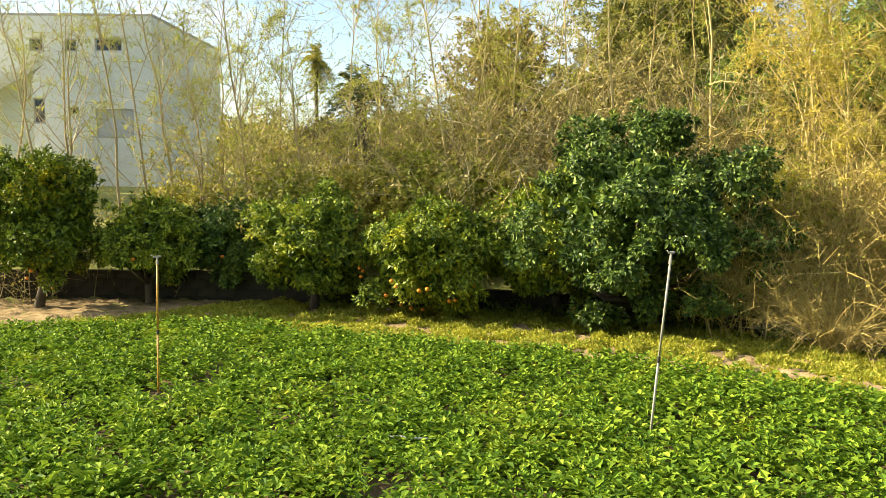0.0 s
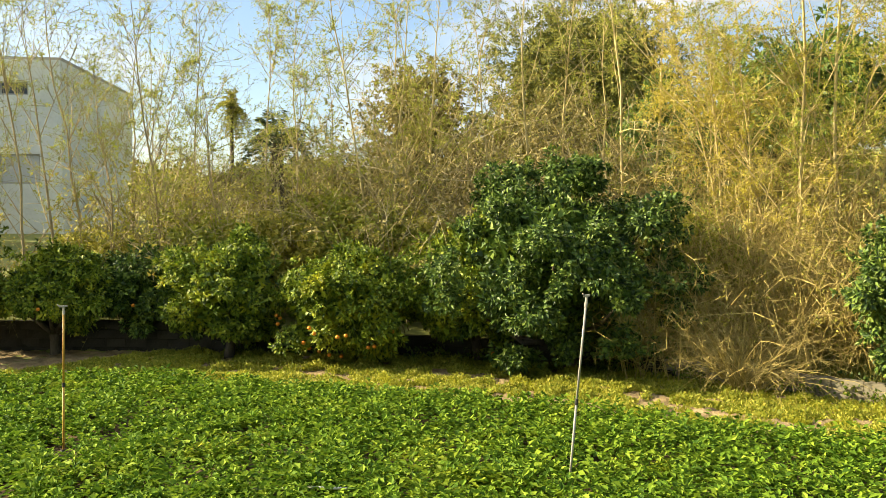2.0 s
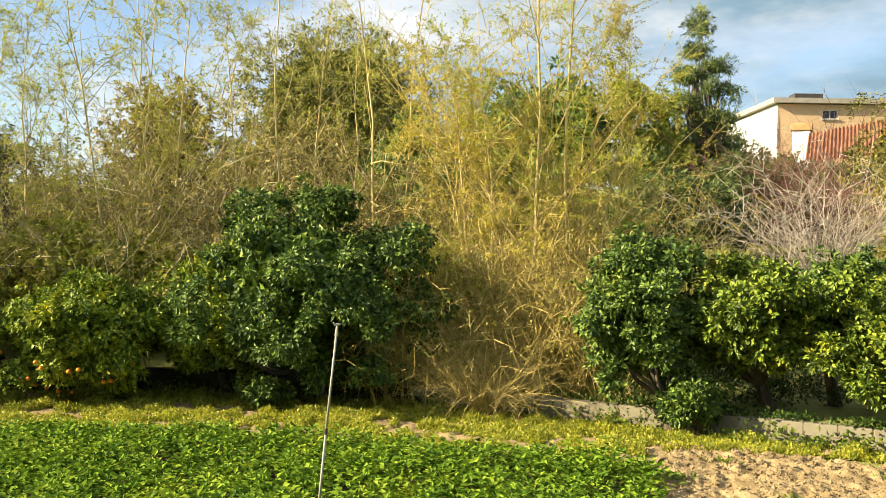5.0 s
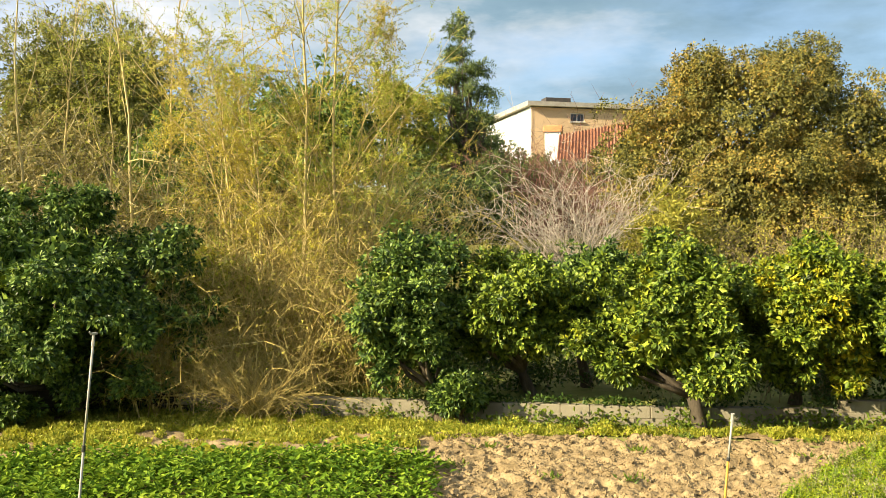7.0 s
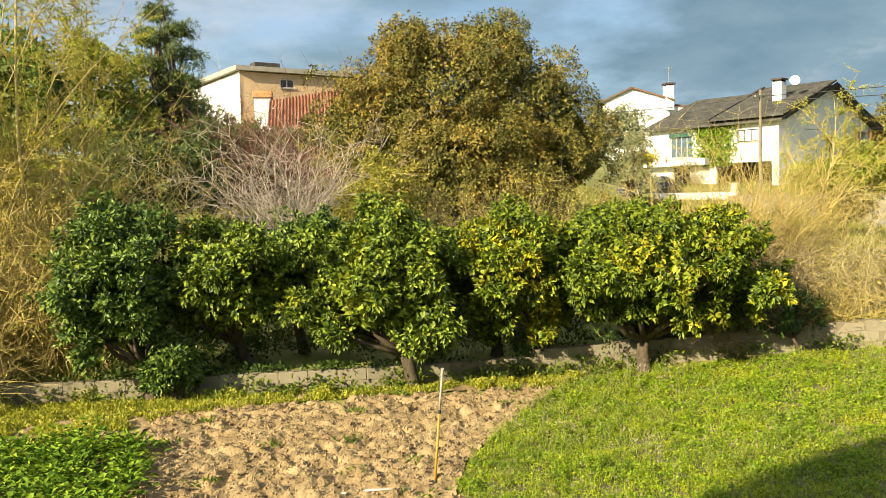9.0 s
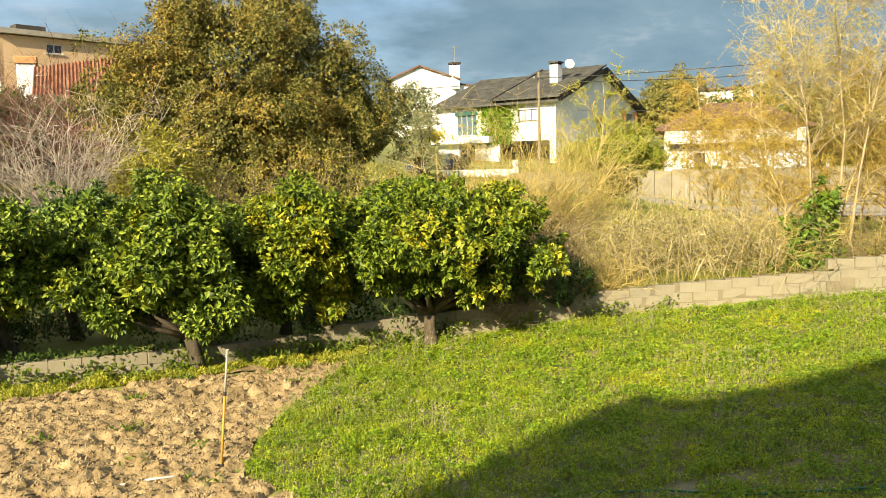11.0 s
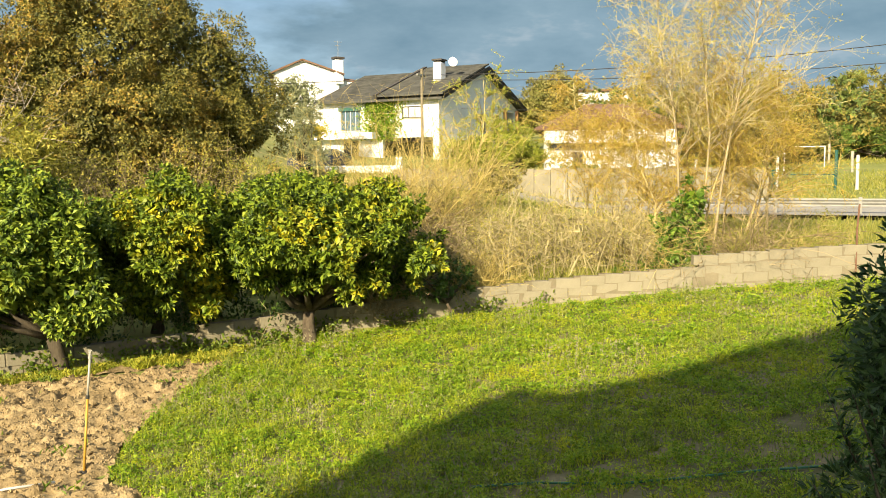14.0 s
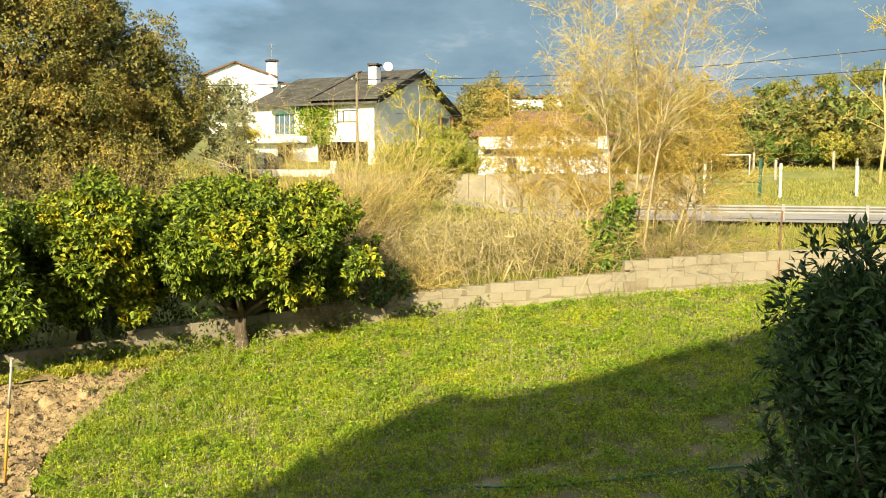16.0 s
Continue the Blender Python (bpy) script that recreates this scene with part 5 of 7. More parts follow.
rng = np.random.default_rng(95)
n = 130000
az, r = np.radians(rng.uniform(-20, 66, n)), 16 + 42 * rng.random(n) ** 1.6
x, y = r * np.sin(az), r * np.cos(az)
near_road = ((x - 30.5) * 0.785 + (y - 21.0) * 0.62) > -2.2
keep = (y > wall_y(x) + 0.2) & ~((az > radians(-14)) & (az < radians(23)) & (r < 21)) & ~(near_road & (az > radians(38)))
x, y, r = x[keep], y[keep], r[keep]
b = Build()
way = np.stack([rng.normal(0, 0.35, len(x)), rng.normal(0, 0.35, len(x)), np.ones(len(x))], -1)
s0 = np.stack([x, y, ground_z(x, y) - 0.03], -1)
for lo, hi in ((16, 24), (24, 36), (36, 60)):
    k = (r >= lo) & (r < hi)
    b.leaves(s0[k], way[k], rng, 0.26, 0.024 * lo / 18, 0.1, 0.5, True)
stuff("meadow_grass", b, M["meadow"], "rough yellow-green meadow grass behind the wall", "grass")

n = 60000
az, r = np.radians(rng.uniform(30, 68, n)), rng.uniform(42, 84, n)
x, y = r * np.sin(az), r * np.cos(az)
past = ((x - 30.5) * 0.785 + (y - 21.0) * 0.62) > 10.5
low = np.array([noise.noise(Vector((p * 0.12, q * 0.12, 2.0))) for p, q in zip(x, y)])
keep = past & (low + rng.normal(0, 0.2, n) > -0.15)
x, y = x[keep], y[keep]
b = Build()
b.leaves(np.stack([x, y, ground_z(x, y) - 0.03], -1), np.stack([rng.normal(0, 0.4, len(x)), rng.normal(0, 0.4, len(x)), np.ones(len(x))], -1), rng, 0.20, 0.06, 0.1, 0.5, True)
stuff("field_grass", b, M["meadow"], "rough tufted grass of the field beyond the road", "grass")

thicket("dry_thicket", (22, 31, 18.2, 22), 2200, 1.6, 5000, "brush", "twig_tan", 35, "rosy-tan dry thicket behind the wall", (0.9, 2.2), 0.07, (0.006, 0.014))
thicket("dry_thicket", (30, 43.5, 18.5, 22.5), 2600, 1.3, 7000, "brush_green", "twig_grey", 38, "low grey-tan thicket behind the wall", (0.7, 1.8), 0.07, (0.006, 0.014))
thicket("dry_thicket", (44, 55, 19.6, 24), 800, 1.2, 9000, "meadow", "twig_gold", 36, "tan bramble thicket behind the wall", (0.3, 0.9), 0.07)
thicket("shade_thicket", (3, 21, 20, 31), 2200, 1.4, 16000, "brush_green", "twig_tan", 39, "dark brush at the foot of the oak", (1.0, 2.4), 0.10)
# the crowns' shade is put into this brush's dark leaf colour
thicket("shade_thicket", (-14, 22, 16.2, 20.5), 1700, 0.9, 26000, "ivy_dark", "twig_grey", 37, "thin brush under the orange trees, leaves coloured dark for shade", (0.3, 1.1), 0.10)

twig_fan("reed_clump", at(27.2, 20.5), 260, 3.9, "twig_gold", 44, "upright golden willow rods behind the wall", 0.42, 0.008, droop=0.05)
twig_fan("reed_clump", at(30.0, 22.0), 240, 3.6, "twig_gold", 45, "golden willow rods beside the dry thicket", 0.5, 0.008, droop=0.05)
twig_fan("twig_shrub", at(25.5, 17.4), 160, 1.6, "twig_tan", 46, "tan shrub of dry twigs by the wall", 0.9, 0.008)
twig_fan("twig_shrub", at(33.0, 18.4), 150, 1.7, "twig_gold", 47, "golden shrub of arching twigs by the wall", 1.0, 0.008)
twig_fan("twig_shrub", at(49.2, 20.6), 150, 3.6, "twig_tan", 48, "sprawling shrub of long bare twigs over the wall", 1.6, 0.008, droop=0.5)
twig_fan("twig_shrub", at(43.0, 20.2), 180, 2.6, "twig_gold", 49, "golden shrub of long arching twigs", 1.2, 0.009, droop=0.45)
WILLOW_GROUP = "yellow willows by the road"
willow(201, 45.6, 20.6, 7.2, -0.10, 170, "willow_gold", wood="stem_grey", twig="twig_pale", fine=0.6, leaves=2, thick=0.034, spread=0.85, low=0.3, group=WILLOW_GROUP, label="tall yellow willow with sparse spring leaves")
willow(203, 46.2, 20.9, 7.8, 0.03, 170, "willow_gold", wood="stem_grey", twig="twig_pale", fine=0.6, leaves=2, thick=0.032, spread=0.85, low=0.3, group=WILLOW_GROUP, label="slim yellow willow with a fine twiggy crown")
willow(202, 46.9, 21.0, 8.0, 0.13, 170, "willow_gold", wood="stem_grey", twig="twig_pale", fine=0.6, leaves=2, thick=0.034, spread=0.85, low=0.3, group=WILLOW_GROUP, label="tall leaning yellow willow with sparse leaves")
for n, (az, r, h, lean) in enumerate(((44.2, 21.4, 3.6, -0.25), (45.2, 22.0, 4.4, -0.1), (46.6, 21.6, 4.6, 0.05), (47.6, 22.2, 4.4, 0.15), (48.8, 22.6, 4.0, 0.3), (43.2, 22.4, 3.4, -0.2), (42.0, 23.0, 3.4, -0.25), (40.6, 24.0, 4.4, -0.12), (42.3, 24.6, 5.0, 0.0), (39.4, 25.0, 3.6, -0.1), (49.8, 23.0, 3.6, 0.2), (45.8, 22.8, 5.0, 0.02))):
    willow(210 + n, az, r, h, lean, 84, "willow_orange", fine=0.8, leaves=3, thick=0.035, spread=1.3, low=0.2, group=WILLOW_GROUP, label="low orange-yellow willow with drooping twigs", twig="twig_orange", weep=0.5)
willow(205, 50.6, 26.0, 4.6, 0.05, 60, "willow_gold", leaves=14, thick=0.05, spread=0.9, low=0.2, group=WILLOW_GROUP, label="low golden willow near the road")
willow(206, 32.0, 26.0, 4.7, 0.02, 46, "willow_leaf", leaves=11, thick=0.05, spread=0.7, low=0.15, group=WILLOW_GROUP, label="yellow-green willow before the white house")
willow(207, 30.9, 24.0, 3.0, -0.02, 26, "willow_leaf", leaves=8, thick=0.04, spread=0.7, low=0.15, group=WILLOW_GROUP, label="small yellow-green willow before the white house")
willow(208, 60.5, 58.0, 12.0, 0.02, 60, "willow_gold", leaves=16, thick=0.10, spread=0.9, low=0.2, group=WILLOW_GROUP, label="tall golden willow beyond the road")
x0, y0 = at(45.0, 19.35)
clump_tree("ivy_mound", 70, (x0, y0), [(-0.45, 0.2, 0.85, 0.8, 0.45, 0.5), (0.35, 0.0, 1.15, 0.8, 0.5, 0.55), (0.3, 0.3, 1.75, 0.5, 0.4, 0.7), (0.85, 0.3, 2.2, 0.4, 0.3, 0.8)], M["ivy"], "green ivy round the willow's foot", 0.09, 0.07, 0.22, 60, 1.0, 0.04, category="ivy")
x0, y0 = at(23.0, 17.6)
clump_tree("dark_shrub", 71, (x0, y0), [(0, 0, 1.3, 1.1, 0.8, 0.8), (1.1, 0.2, 1.0, 0.9, 0.7, 0.5)], M["citrus_dark"], "dark green shrub behind the wall's end", 0.09, 0.04, 0.25, 70, 0.8, 0.04, category="shrub")
# added shrub whose dark leaves stand for shade over the tan thicket
x0, y0 = at(31.2, 17.3)
clump_tree("dark_shrub", 78, (x0, y0), [(0, 0, 0.95, 0.9, 0.5, 0.4), (-1.0, 0.3, 1.05, 0.8, 0.5, 0.5)], M["ivy_dark"], "shrub added in dark leaf to deepen the orange tree's shade", 0.08, 0.04, 0.25, 60, 0.6, 0.04, category="shrub")
x0, y0 = at(34.0, 51.0)
clump_tree("round_shrub", 72, (x0, y0), [(0, 0, 4.6, 2.6, 1.8, 1.5), (-2.2, 0, 4.1, 1.7, 1.4, 1.2), (2.2, 0.4, 4.0, 1.5, 1.2, 1.0)], M["broad_yellow"], "round yellow-green shrub before the houses", 0.12, 0.06, 0.4, 100, 0.9, 0.06, category="shrub")
x0, y0 = at(33.5, 36.0)
clump_tree("grey_shrub", 73, (x0, y0), [(0, 0, 2.8, 1.4, 1.2, 0.9)], M["olive"], "grey-green shrub before the houses", 0.12, 0.05, 0.35, 80, 0.9, 0.05, category="shrub")
x0, y0 = at(38.9, 52.0)
clump_tree("clipped_hedge", 74, (x0, y0), [(0, 0, gz(x0, y0) + 0.6, 2.0, 1.0, 0.7)], M["broad"], "clipped green hedge beside the low house", 0.14, 0.08, 0.35, 80, 0.9, 0.05, category="hedge")
x0, y0 = at(22.6, 46.0)
clump_tree("round_shrub", 75, (x0, y0), [(0, 0, 2.7, 1.3, 1.0, 0.5)], M["olive"], "grey-green shrub below the white house", 0.14, 0.06, 0.4, 80, 0.9, 0.05, category="shrub")
x0, y0 = at(21.6, 62.0)
clump_tree("flowering_shrub", 76, (x0, y0), [(0, 0, 6.0, 1.6, 1.0, 0.6)], M["willow_gold"], "yellow flowering shrub by the white house", 0.14, 0.08, 0.35, 70, 0.9, 0.05, category="shrub")
x0, y0 = at(20.6, 70.0)
clump_tree("broadleaf_tree", 77, (x0, y0), [(0, 0, 8.6, 2.0, 1.8, 2.2), (-2.5, 0, 7.8, 2.0, 1.8, 1.8)], M["blossom"], "grey-green tree between the white houses", 0.2, 0.1, 0.5, 80, 0.9, 0.1)

# shaded bush close to the house
rng = np.random.default_rng(99)
bush = thing("oleander_bush", (4.06, 1.97, gz(4.06, 1.97)), "dark narrow-leaved evergreen bush in the house's shade", "bush")
z0 = gz(3.75, 2.0)
f, t = Build(), Build()
tips = []
for dx, dy, cz, rr, rz in ((0.15, -0.05, 1.1, 0.9, 0.85), (0.0, 0.0, 1.75, 0.58, 0.6), (0.0, -0.02, 2.25, 0.36, 0.42), (-0.4, 0.3, 1.05, 0.5, 0.5), (0.3, -0.18, 2.45, 0.42, 0.55), (-0.08, 0.28, 2.3, 0.34, 0.5)):
    c = foliage(f, (dx, dy, cz - z0), rr, rr, rz, 95, 0.17, 80, 0.060, 0.021, rng, droop=-0.25, fill=0.35)
    tips += list(c[rng.choice(len(c), 7, replace=False)])
for k in range(60):
    u = unit(rng, 1)[0]
    u[2] = abs(u[2])
    s = np.array([0.05, 0.0, 1.55 - z0]) + u * [0.68, 0.68, 0.6]
    e = s + (u * 0.5 + [0, 0, 0.75]) * rng.uniform(0.18, 0.40)
    t.tube([s, (s + e) / 2 + rng.normal(0, 0.015, 3), e], [0.006, 0.005, 0.003], 5)
    q = rng.uniform(0.1, 1, 34)[:, None]
    f.leaves(s + (e - s) * q, unit(rng, 34) * 0.8 + (e - s) * 1.5, rng, 0.052, 0.016)
for top in ((-0.06, 0.06, 3.04), (0.05, 0.0, 2.9), (-0.2, 0.25, 2.95), (-0.1, 0.35, 2.85), (-0.3, 0.3, 2.7)):
    s, e = np.array([0.0, 0.0, 2.3 - z0]), np.array([top[0], top[1], top[2] - z0])
    t.tube([s, (s + e) / 2, e], [0.008, 0.006, 0.003], 5)
    q = rng.uniform(0.2, 1, 80)[:, None]
    f.leaves(s + (e - s) * q, unit(rng, 80) * 0.9 + [0, 0, 0.5], rng, 0.05, 0.015)
limbs(t, (0.1, -0.1, 0), (0.1, -0.1, 1.4), tips, 0.05, rng, 0.25)
part("leaves", f, M["shade_leaf"], bush)
part("stem", t, M["bark"], bush, smooth=True)


# ---- houses ----
def frame_at(p, d):
    """A matrix at p whose x runs along d on the level, y to the left of it."""
    return pose(p[0], p[1], p[2] if len(p) > 2 else 0, 0, 0, math.degrees(math.atan2(d[1], d[0])))


def panel(b, m, length, z0, z1, openings, thick=0.25):
    """A wall along x with openings (x0, x1, z0, z1) that go through it; its outside is at y = 0, its inside at y = -thick."""
    xs = sorted({0.0, length, *[v for o in openings for v in o[:2]]})
    zs = sorted({z0, z1, *[v for o in openings for v in o[2:]]})
    nx, nz = len(xs), len(zs)
    v = [(x, y, z) for y in (0, -thick) for x in xs for z in zs]
    at_ = lambda k, i, j: k * nx * nz + i * nz + j
    full = {(i, j) for i in range(nx - 1) for j in range(nz - 1)
            if not any(o[0] < (xs[i] + xs[i + 1]) / 2 < o[1] and o[2] < (zs[j] + zs[j + 1]) / 2 < o[3] for o in openings)}
    f = []
    for i, j in full:
        f.append((at_(0, i, j), at_(0, i, j + 1), at_(0, i + 1, j + 1), at_(0, i + 1, j)))
        f.append((at_(1, i, j), at_(1, i + 1, j), at_(1, i + 1, j + 1), at_(1, i, j + 1)))
        for di, dj, p, q in ((-1, 0, (i, j), (i, j + 1)), (1, 0, (i + 1, j + 1), (i + 1, j)), (0, -1, (i + 1, j), (i, j)), (0, 1, (i, j + 1), (i + 1, j + 1))):
            if (i + di, j + dj) not in full:
                f.append((at_(0, *p), at_(1, *p), at_(1, *q), at_(0, *q)))
    b.add((np.c_[np.array(v, float), np.ones(len(v))] @ np.array(m).T)[:, :3], f)


def window(parent, m, o, frame_mat="white_paint", bars=1, pane="glass", sill=True, shutter=False):
    """A window in the opening o: frame, mullions, pane and sill."""
    xa, xb, za, zb = o
    w = new("window")
    w.parent = parent
    fr = Build()
    e = 0.07
    for lo, hi in (((xa, za), (xb, za + e)), ((xa, zb - e), (xb, zb)), ((xa, za + e), (xa + e, zb - e)), ((xb - e, za + e), (xb, zb - e))):
        fr.box((lo[0], -0.16, lo[1]), (hi[0], -0.08, hi[1]), m)
    for k in range(1, bars + 1):
        xm = xa + (xb - xa) * k / (bars + 1)
        fr.box((xm - 0.03, -0.155, za + e), (xm + 0.03, -0.09, zb - e), m)
    part("window_frame", fr, M[frame_mat], w)
    part("pane", Build().box((xa + 0.02, -0.135, za + 0.02), (xb - 0.02, -0.125, zb - 0.02), m), M[pane], w)
    if sill:
        part("sill", Build().box((xa - 0.06, -0.1, za - 0.07), (xb + 0.06, 0.08, za - 0.003), m), M["concrete"], w)
    return w


def slab(b, p, u, v, thick):
    """A flat slab: corner p, edges u and v, thickened downwards."""
    p, u, v = np.array(p, float), np.array(u, float), np.array(v, float)
    n = np.cross(u, v)
    n *= thick / np.linalg.norm(n) * (-1 if n[2] > 0 else 1)
    q = [p, p + u, p + u + v, p + v]
    b.add(q + [c + n for c in q], [(0, 1, 2, 3), (7, 6, 5, 4), (0, 4, 5, 1), (1, 5, 6, 2), (2, 6, 7, 3), (3, 7, 4, 0)])


def tiled(name, p, u, v, mat, parent, courses, thick=0.12, label=""):
    """A roof slope laid in stepped courses; u runs along the eave, v up the slope."""
    p, u, v = np.array(p, float), np.array(u, float), np.array(v, float)
    prof = []
    for k in range(courses):
        prof += [p + v * k / courses + [0, 0, 0.05], p + v * (k + 1) / courses + [0, 0, 0.012]]
    prof += [p + v - [0, 0, thick], p - [0, 0, thick]]
    n = len(prof)
    b = Build().add(prof + [q + u for q in prof], [(i, (i + 1) % n, n + (i + 1) % n, n + i) for i in range(n)])
    b.f.append(np.array([list(range(n))[::-1]]))
    b.f.append(np.array([[n + i for i in range(n)]]))
    return part(name, b, mat, parent, label)


house_origin = (37.1, 64.8)
d1, d2 = np.array([-0.55, 0.835, 0]), np.array([0.835, 0.55, 0])
K = np.array([*house_origin, 0.0])
white = thing("white_house", (*house_origin, 4.0), "two-storey white house with a dark tiled roof", "house")
white.matrix_world = Matrix.Identity(4)
L1, L2, EAVE, RIDGE = 12.0, 17.5, 9.35, 12.55
front_open = [(2.05, 4.2, 6.75, 8.8), (8.4, 10.25, 7.75, 8.75), (2.3, 4.0, 4.4, 6.0), (6.5, 11.4, 3.3, 6.1)]
front = [(L1 - o[1], L1 - o[0], o[2], o[3]) for o in front_open]
b = Build()
mf2 = frame_at(K, d1)
panel(b, mf2, L1, 3.2, EAVE, front)
part("front_wall", b, M["plaster"], white)
for k, o in enumerate(front[:3]):
    window(white, mf2, o, "dark" if k == 1 else "white_paint", (3, 2, 1)[k], ("pane_blue", "white_paint", "glass")[k])
part("window_header", Build().box((front[0][0] - 0.1, -0.05, front[0][3] - 0.25), (front[0][1] + 0.1, 0.09, front[0][3] + 0.06), mf2, 0.01), M["green_paint"], white)
b = Build()
mg = frame_at(K + d2 * L2, -d2)
gable_open = [(7.6, 9.2, 6.9, 8.5), (0.6, 3.6, 6.6, 9.0), (4.6, 5.6, 6.6, 8.6)]
panel(b, mg, L2, 3.2, EAVE, gable_open)
a0, a1, a2 = K + d2 * 0.05 + [0, 0, EAVE], K + d2 * (L2 - 0.05) + [0, 0, EAVE], K + d2 * L2 / 2 + [0, 0, RIDGE - 0.1]
i0, i1, i2 = (q + d1 * 0.25 for q in (a0, a1, a2))
b.add([a0, a1, a2, i0, i1, i2], [(0, 1, 2), (5, 4, 3)])
b.add([a0, a2, i2, i0, a1, i1], [(0, 1, 2, 3), (1, 4, 5, 2)])
part("gable_wall", b, M["plaster"], white)
window(white, mg, gable_open[0], "white_paint", 1)
window(white, mg, gable_open[2], "dark", 0)
b = Build()
panel(b, frame_at(K + d1 * L1 + d2 * L2, -d1), L1, 3.2, EAVE, [])
part("rear_wall", b, M["plaster"], white)
b = Build()
panel(b, frame_at(K + d1 * L1, d2), L2, 3.2, EAVE, [])
part("side_wall", b, M["plaster"], white)
run = d2 * (L2 / 2 + 0.7)
up = np.array([0, 0, RIDGE - EAVE + 0.15])
roof = tiled("roof", K - d1 * 0.6 - d2 * 0.7 + [0, 0, EAVE - 0.05], d1 * (L1 + 1.2), run + up, M["roof_dark"], white, 26)
tiled("roof_step", K - d1 * 0.75 - d2 * 0.75 + [0, 0, EAVE + 0.34], d1 * 6.4, (run + up) * 1.0, M["roof_dark"], white, 26)
tiled("rear_roof", K - d1 * 0.6 + d2 * (L2 + 0.7) + [0, 0, EAVE - 0.05], d1 * (L1 + 1.2), -d2 * (L2 / 2 + 0.7) + up, M["roof_dark"], white, 12)
b = Build()
for s in (-0.7, 0.0):
    slab(b, K - d1 * 0.78 - d2 * 0.8 + [0, 0, EAVE + 0.12], -d1 * 0.08, run + up, 0.28)
    slab(b, K - d1 * 0.78 + d2 * (L2 + 0.8) + [0, 0, EAVE + 0.05], -d1 * 0.08, -run + up, 0.28)
part("bargeboard", b, M["dark"], white)
b = Build()
slab(b, K + d1 * 5.66 - d2 * 0.85 + [0, 0, EAVE + 0.44], d1 * 0.3, run + up, 0.5)
part("verge_board", b, M["dark"], white)
b = Build()
b.box((-0.1, -0.05, 6.05), (6.0, 1.0, 6.6), Matrix.Translation(Vector(d1 * (L1 - 5.9))) @ frame_at(K, d1))
part("balcony", b, M["plaster"], white)
ch = Build()
mc = pose(39.2, 68.4, 0, 0, 0, 33)
ch.box((-0.45, -0.4, 10.4), (0.45, 0.4, 12.75), mc, 0.03)
part("chimney", ch, M["plaster"], white)
part("chimney_cap", Build().box((-0.55, -0.5, 12.9), (0.55, 0.5, 13.05), mc, 0.03).box((-0.4, -0.35, 12.75), (-0.25, 0.35, 12.9), mc).box((0.25, -0.35, 12.75), (0.4, 0.35, 12.9), mc), M["dark"], white)
bm = bmesh.new()
bmesh.ops.create_uvsphere(bm, u_segments=20, v_segments=12, radius=0.42)
for v in bm.verts:
    v.co.z = v.co.z * 0.18 + (v.co.x ** 2 + v.co.y ** 2) * 0.35
bmesh.ops.transform(bm, matrix=pose(40.0, 67.4, 12.75, 80, 0, -20), verts=bm.verts)
dish = bpy.data.meshes.new("satellite_dish")
bm.to_mesh(dish)
bm.free()
dish.materials.append(M["plaster_grey"])
part("satellite_dish", dish, None, white)
for k in (0.4, 3.4):
    q = K + d2 * (L2 - k) - d1 * 0.12
    part("porch_column", Build().tube([(q[0], q[1], 6.6), (q[0], q[1], 9.2)], [0.17, 0.17], 10), M["terracotta"], white)
b = Build()
rng = np.random.default_rng(120)
m = 2600
p = K + d1 * (5.6 + rng.normal(0, 0.9, m))[:, None] - d2 * rng.uniform(0.02, 0.3, m)[:, None] + np.stack([np.zeros(m), np.zeros(m), 9.3 - 3.4 * rng.random(m) ** 1.3], -1)
b.leaves(p, unit(rng, m) - d2 * 0.4, rng, 0.26, 0.18)
tagged(part("house_ivy", b, M["house_ivy"]), "bright green ivy climbing the white house", "ivy", kind="stuff")

# far white gabled house
far_white = thing("far_white_house", (34.5, 88.5, 9), "far white gabled house with a brown eave", "house")
far_white.matrix_world = Matrix.Identity(4)
P0, e1, e2 = np.array([31.3, 89.6, 0]), np.array([0.935, -0.355, 0]), np.array([0.355, 0.935, 0])
b = Build()
panel(b, frame_at(P0 + e1 * 6.8, -e1), 6.8, 7.5, 13.7, [(4.4, 4.9, 11.6, 12.6)])
panel(b, frame_at(P0 + e1 * 6.8 + e2 * 9, -e2), 9, 7.5, 13.7, [])
panel(b, frame_at(P0, e2), 9, 7.5, 13.7, [])
pa, pb, pc = P0 + [0, 0, 13.7], P0 + e1 * 6.8 + [0, 0, 13.7], P0 + e1 * 3.0 + [0, 0, 14.95]
b.add([pa, pb, pc, pa + e2 * 0.3, pb + e2 * 0.3, pc + e2 * 0.3], [(0, 1, 2), (5, 4, 3)])
part("wall", b, M["plaster"], far_white)
b = Build()
slab(b, P0 - e1 * 0.6 - e2 * 0.4 + [0, 0, 13.5], e2 * 10, e1 * 3.6 + [0, 0, 1.55], 0.16)
slab(b, P0 + e1 * 7.4 - e2 * 0.4 + [0, 0, 13.55], e2 * 10, -e1 * 4.4 + [0, 0, 1.5], 0.16)
part("roof", b, M["roof_red"], far_white)
b = Build()
b.box((37.2, 86.9, 12.5), (38.1, 87.8, 15.0), None, 0.04)
part("chimney", b, M["plaster"], far_white)
part("chimney_cap", Build().box((37.1, 86.8, 15.1), (38.2, 87.9, 15.3), None, 0.03).box((37.3, 87.0, 15.0), (37.5, 87.7, 15.1)).box((37.8, 87.0, 15.0), (38.0, 87.7, 15.1)), M["dark"], far_white)
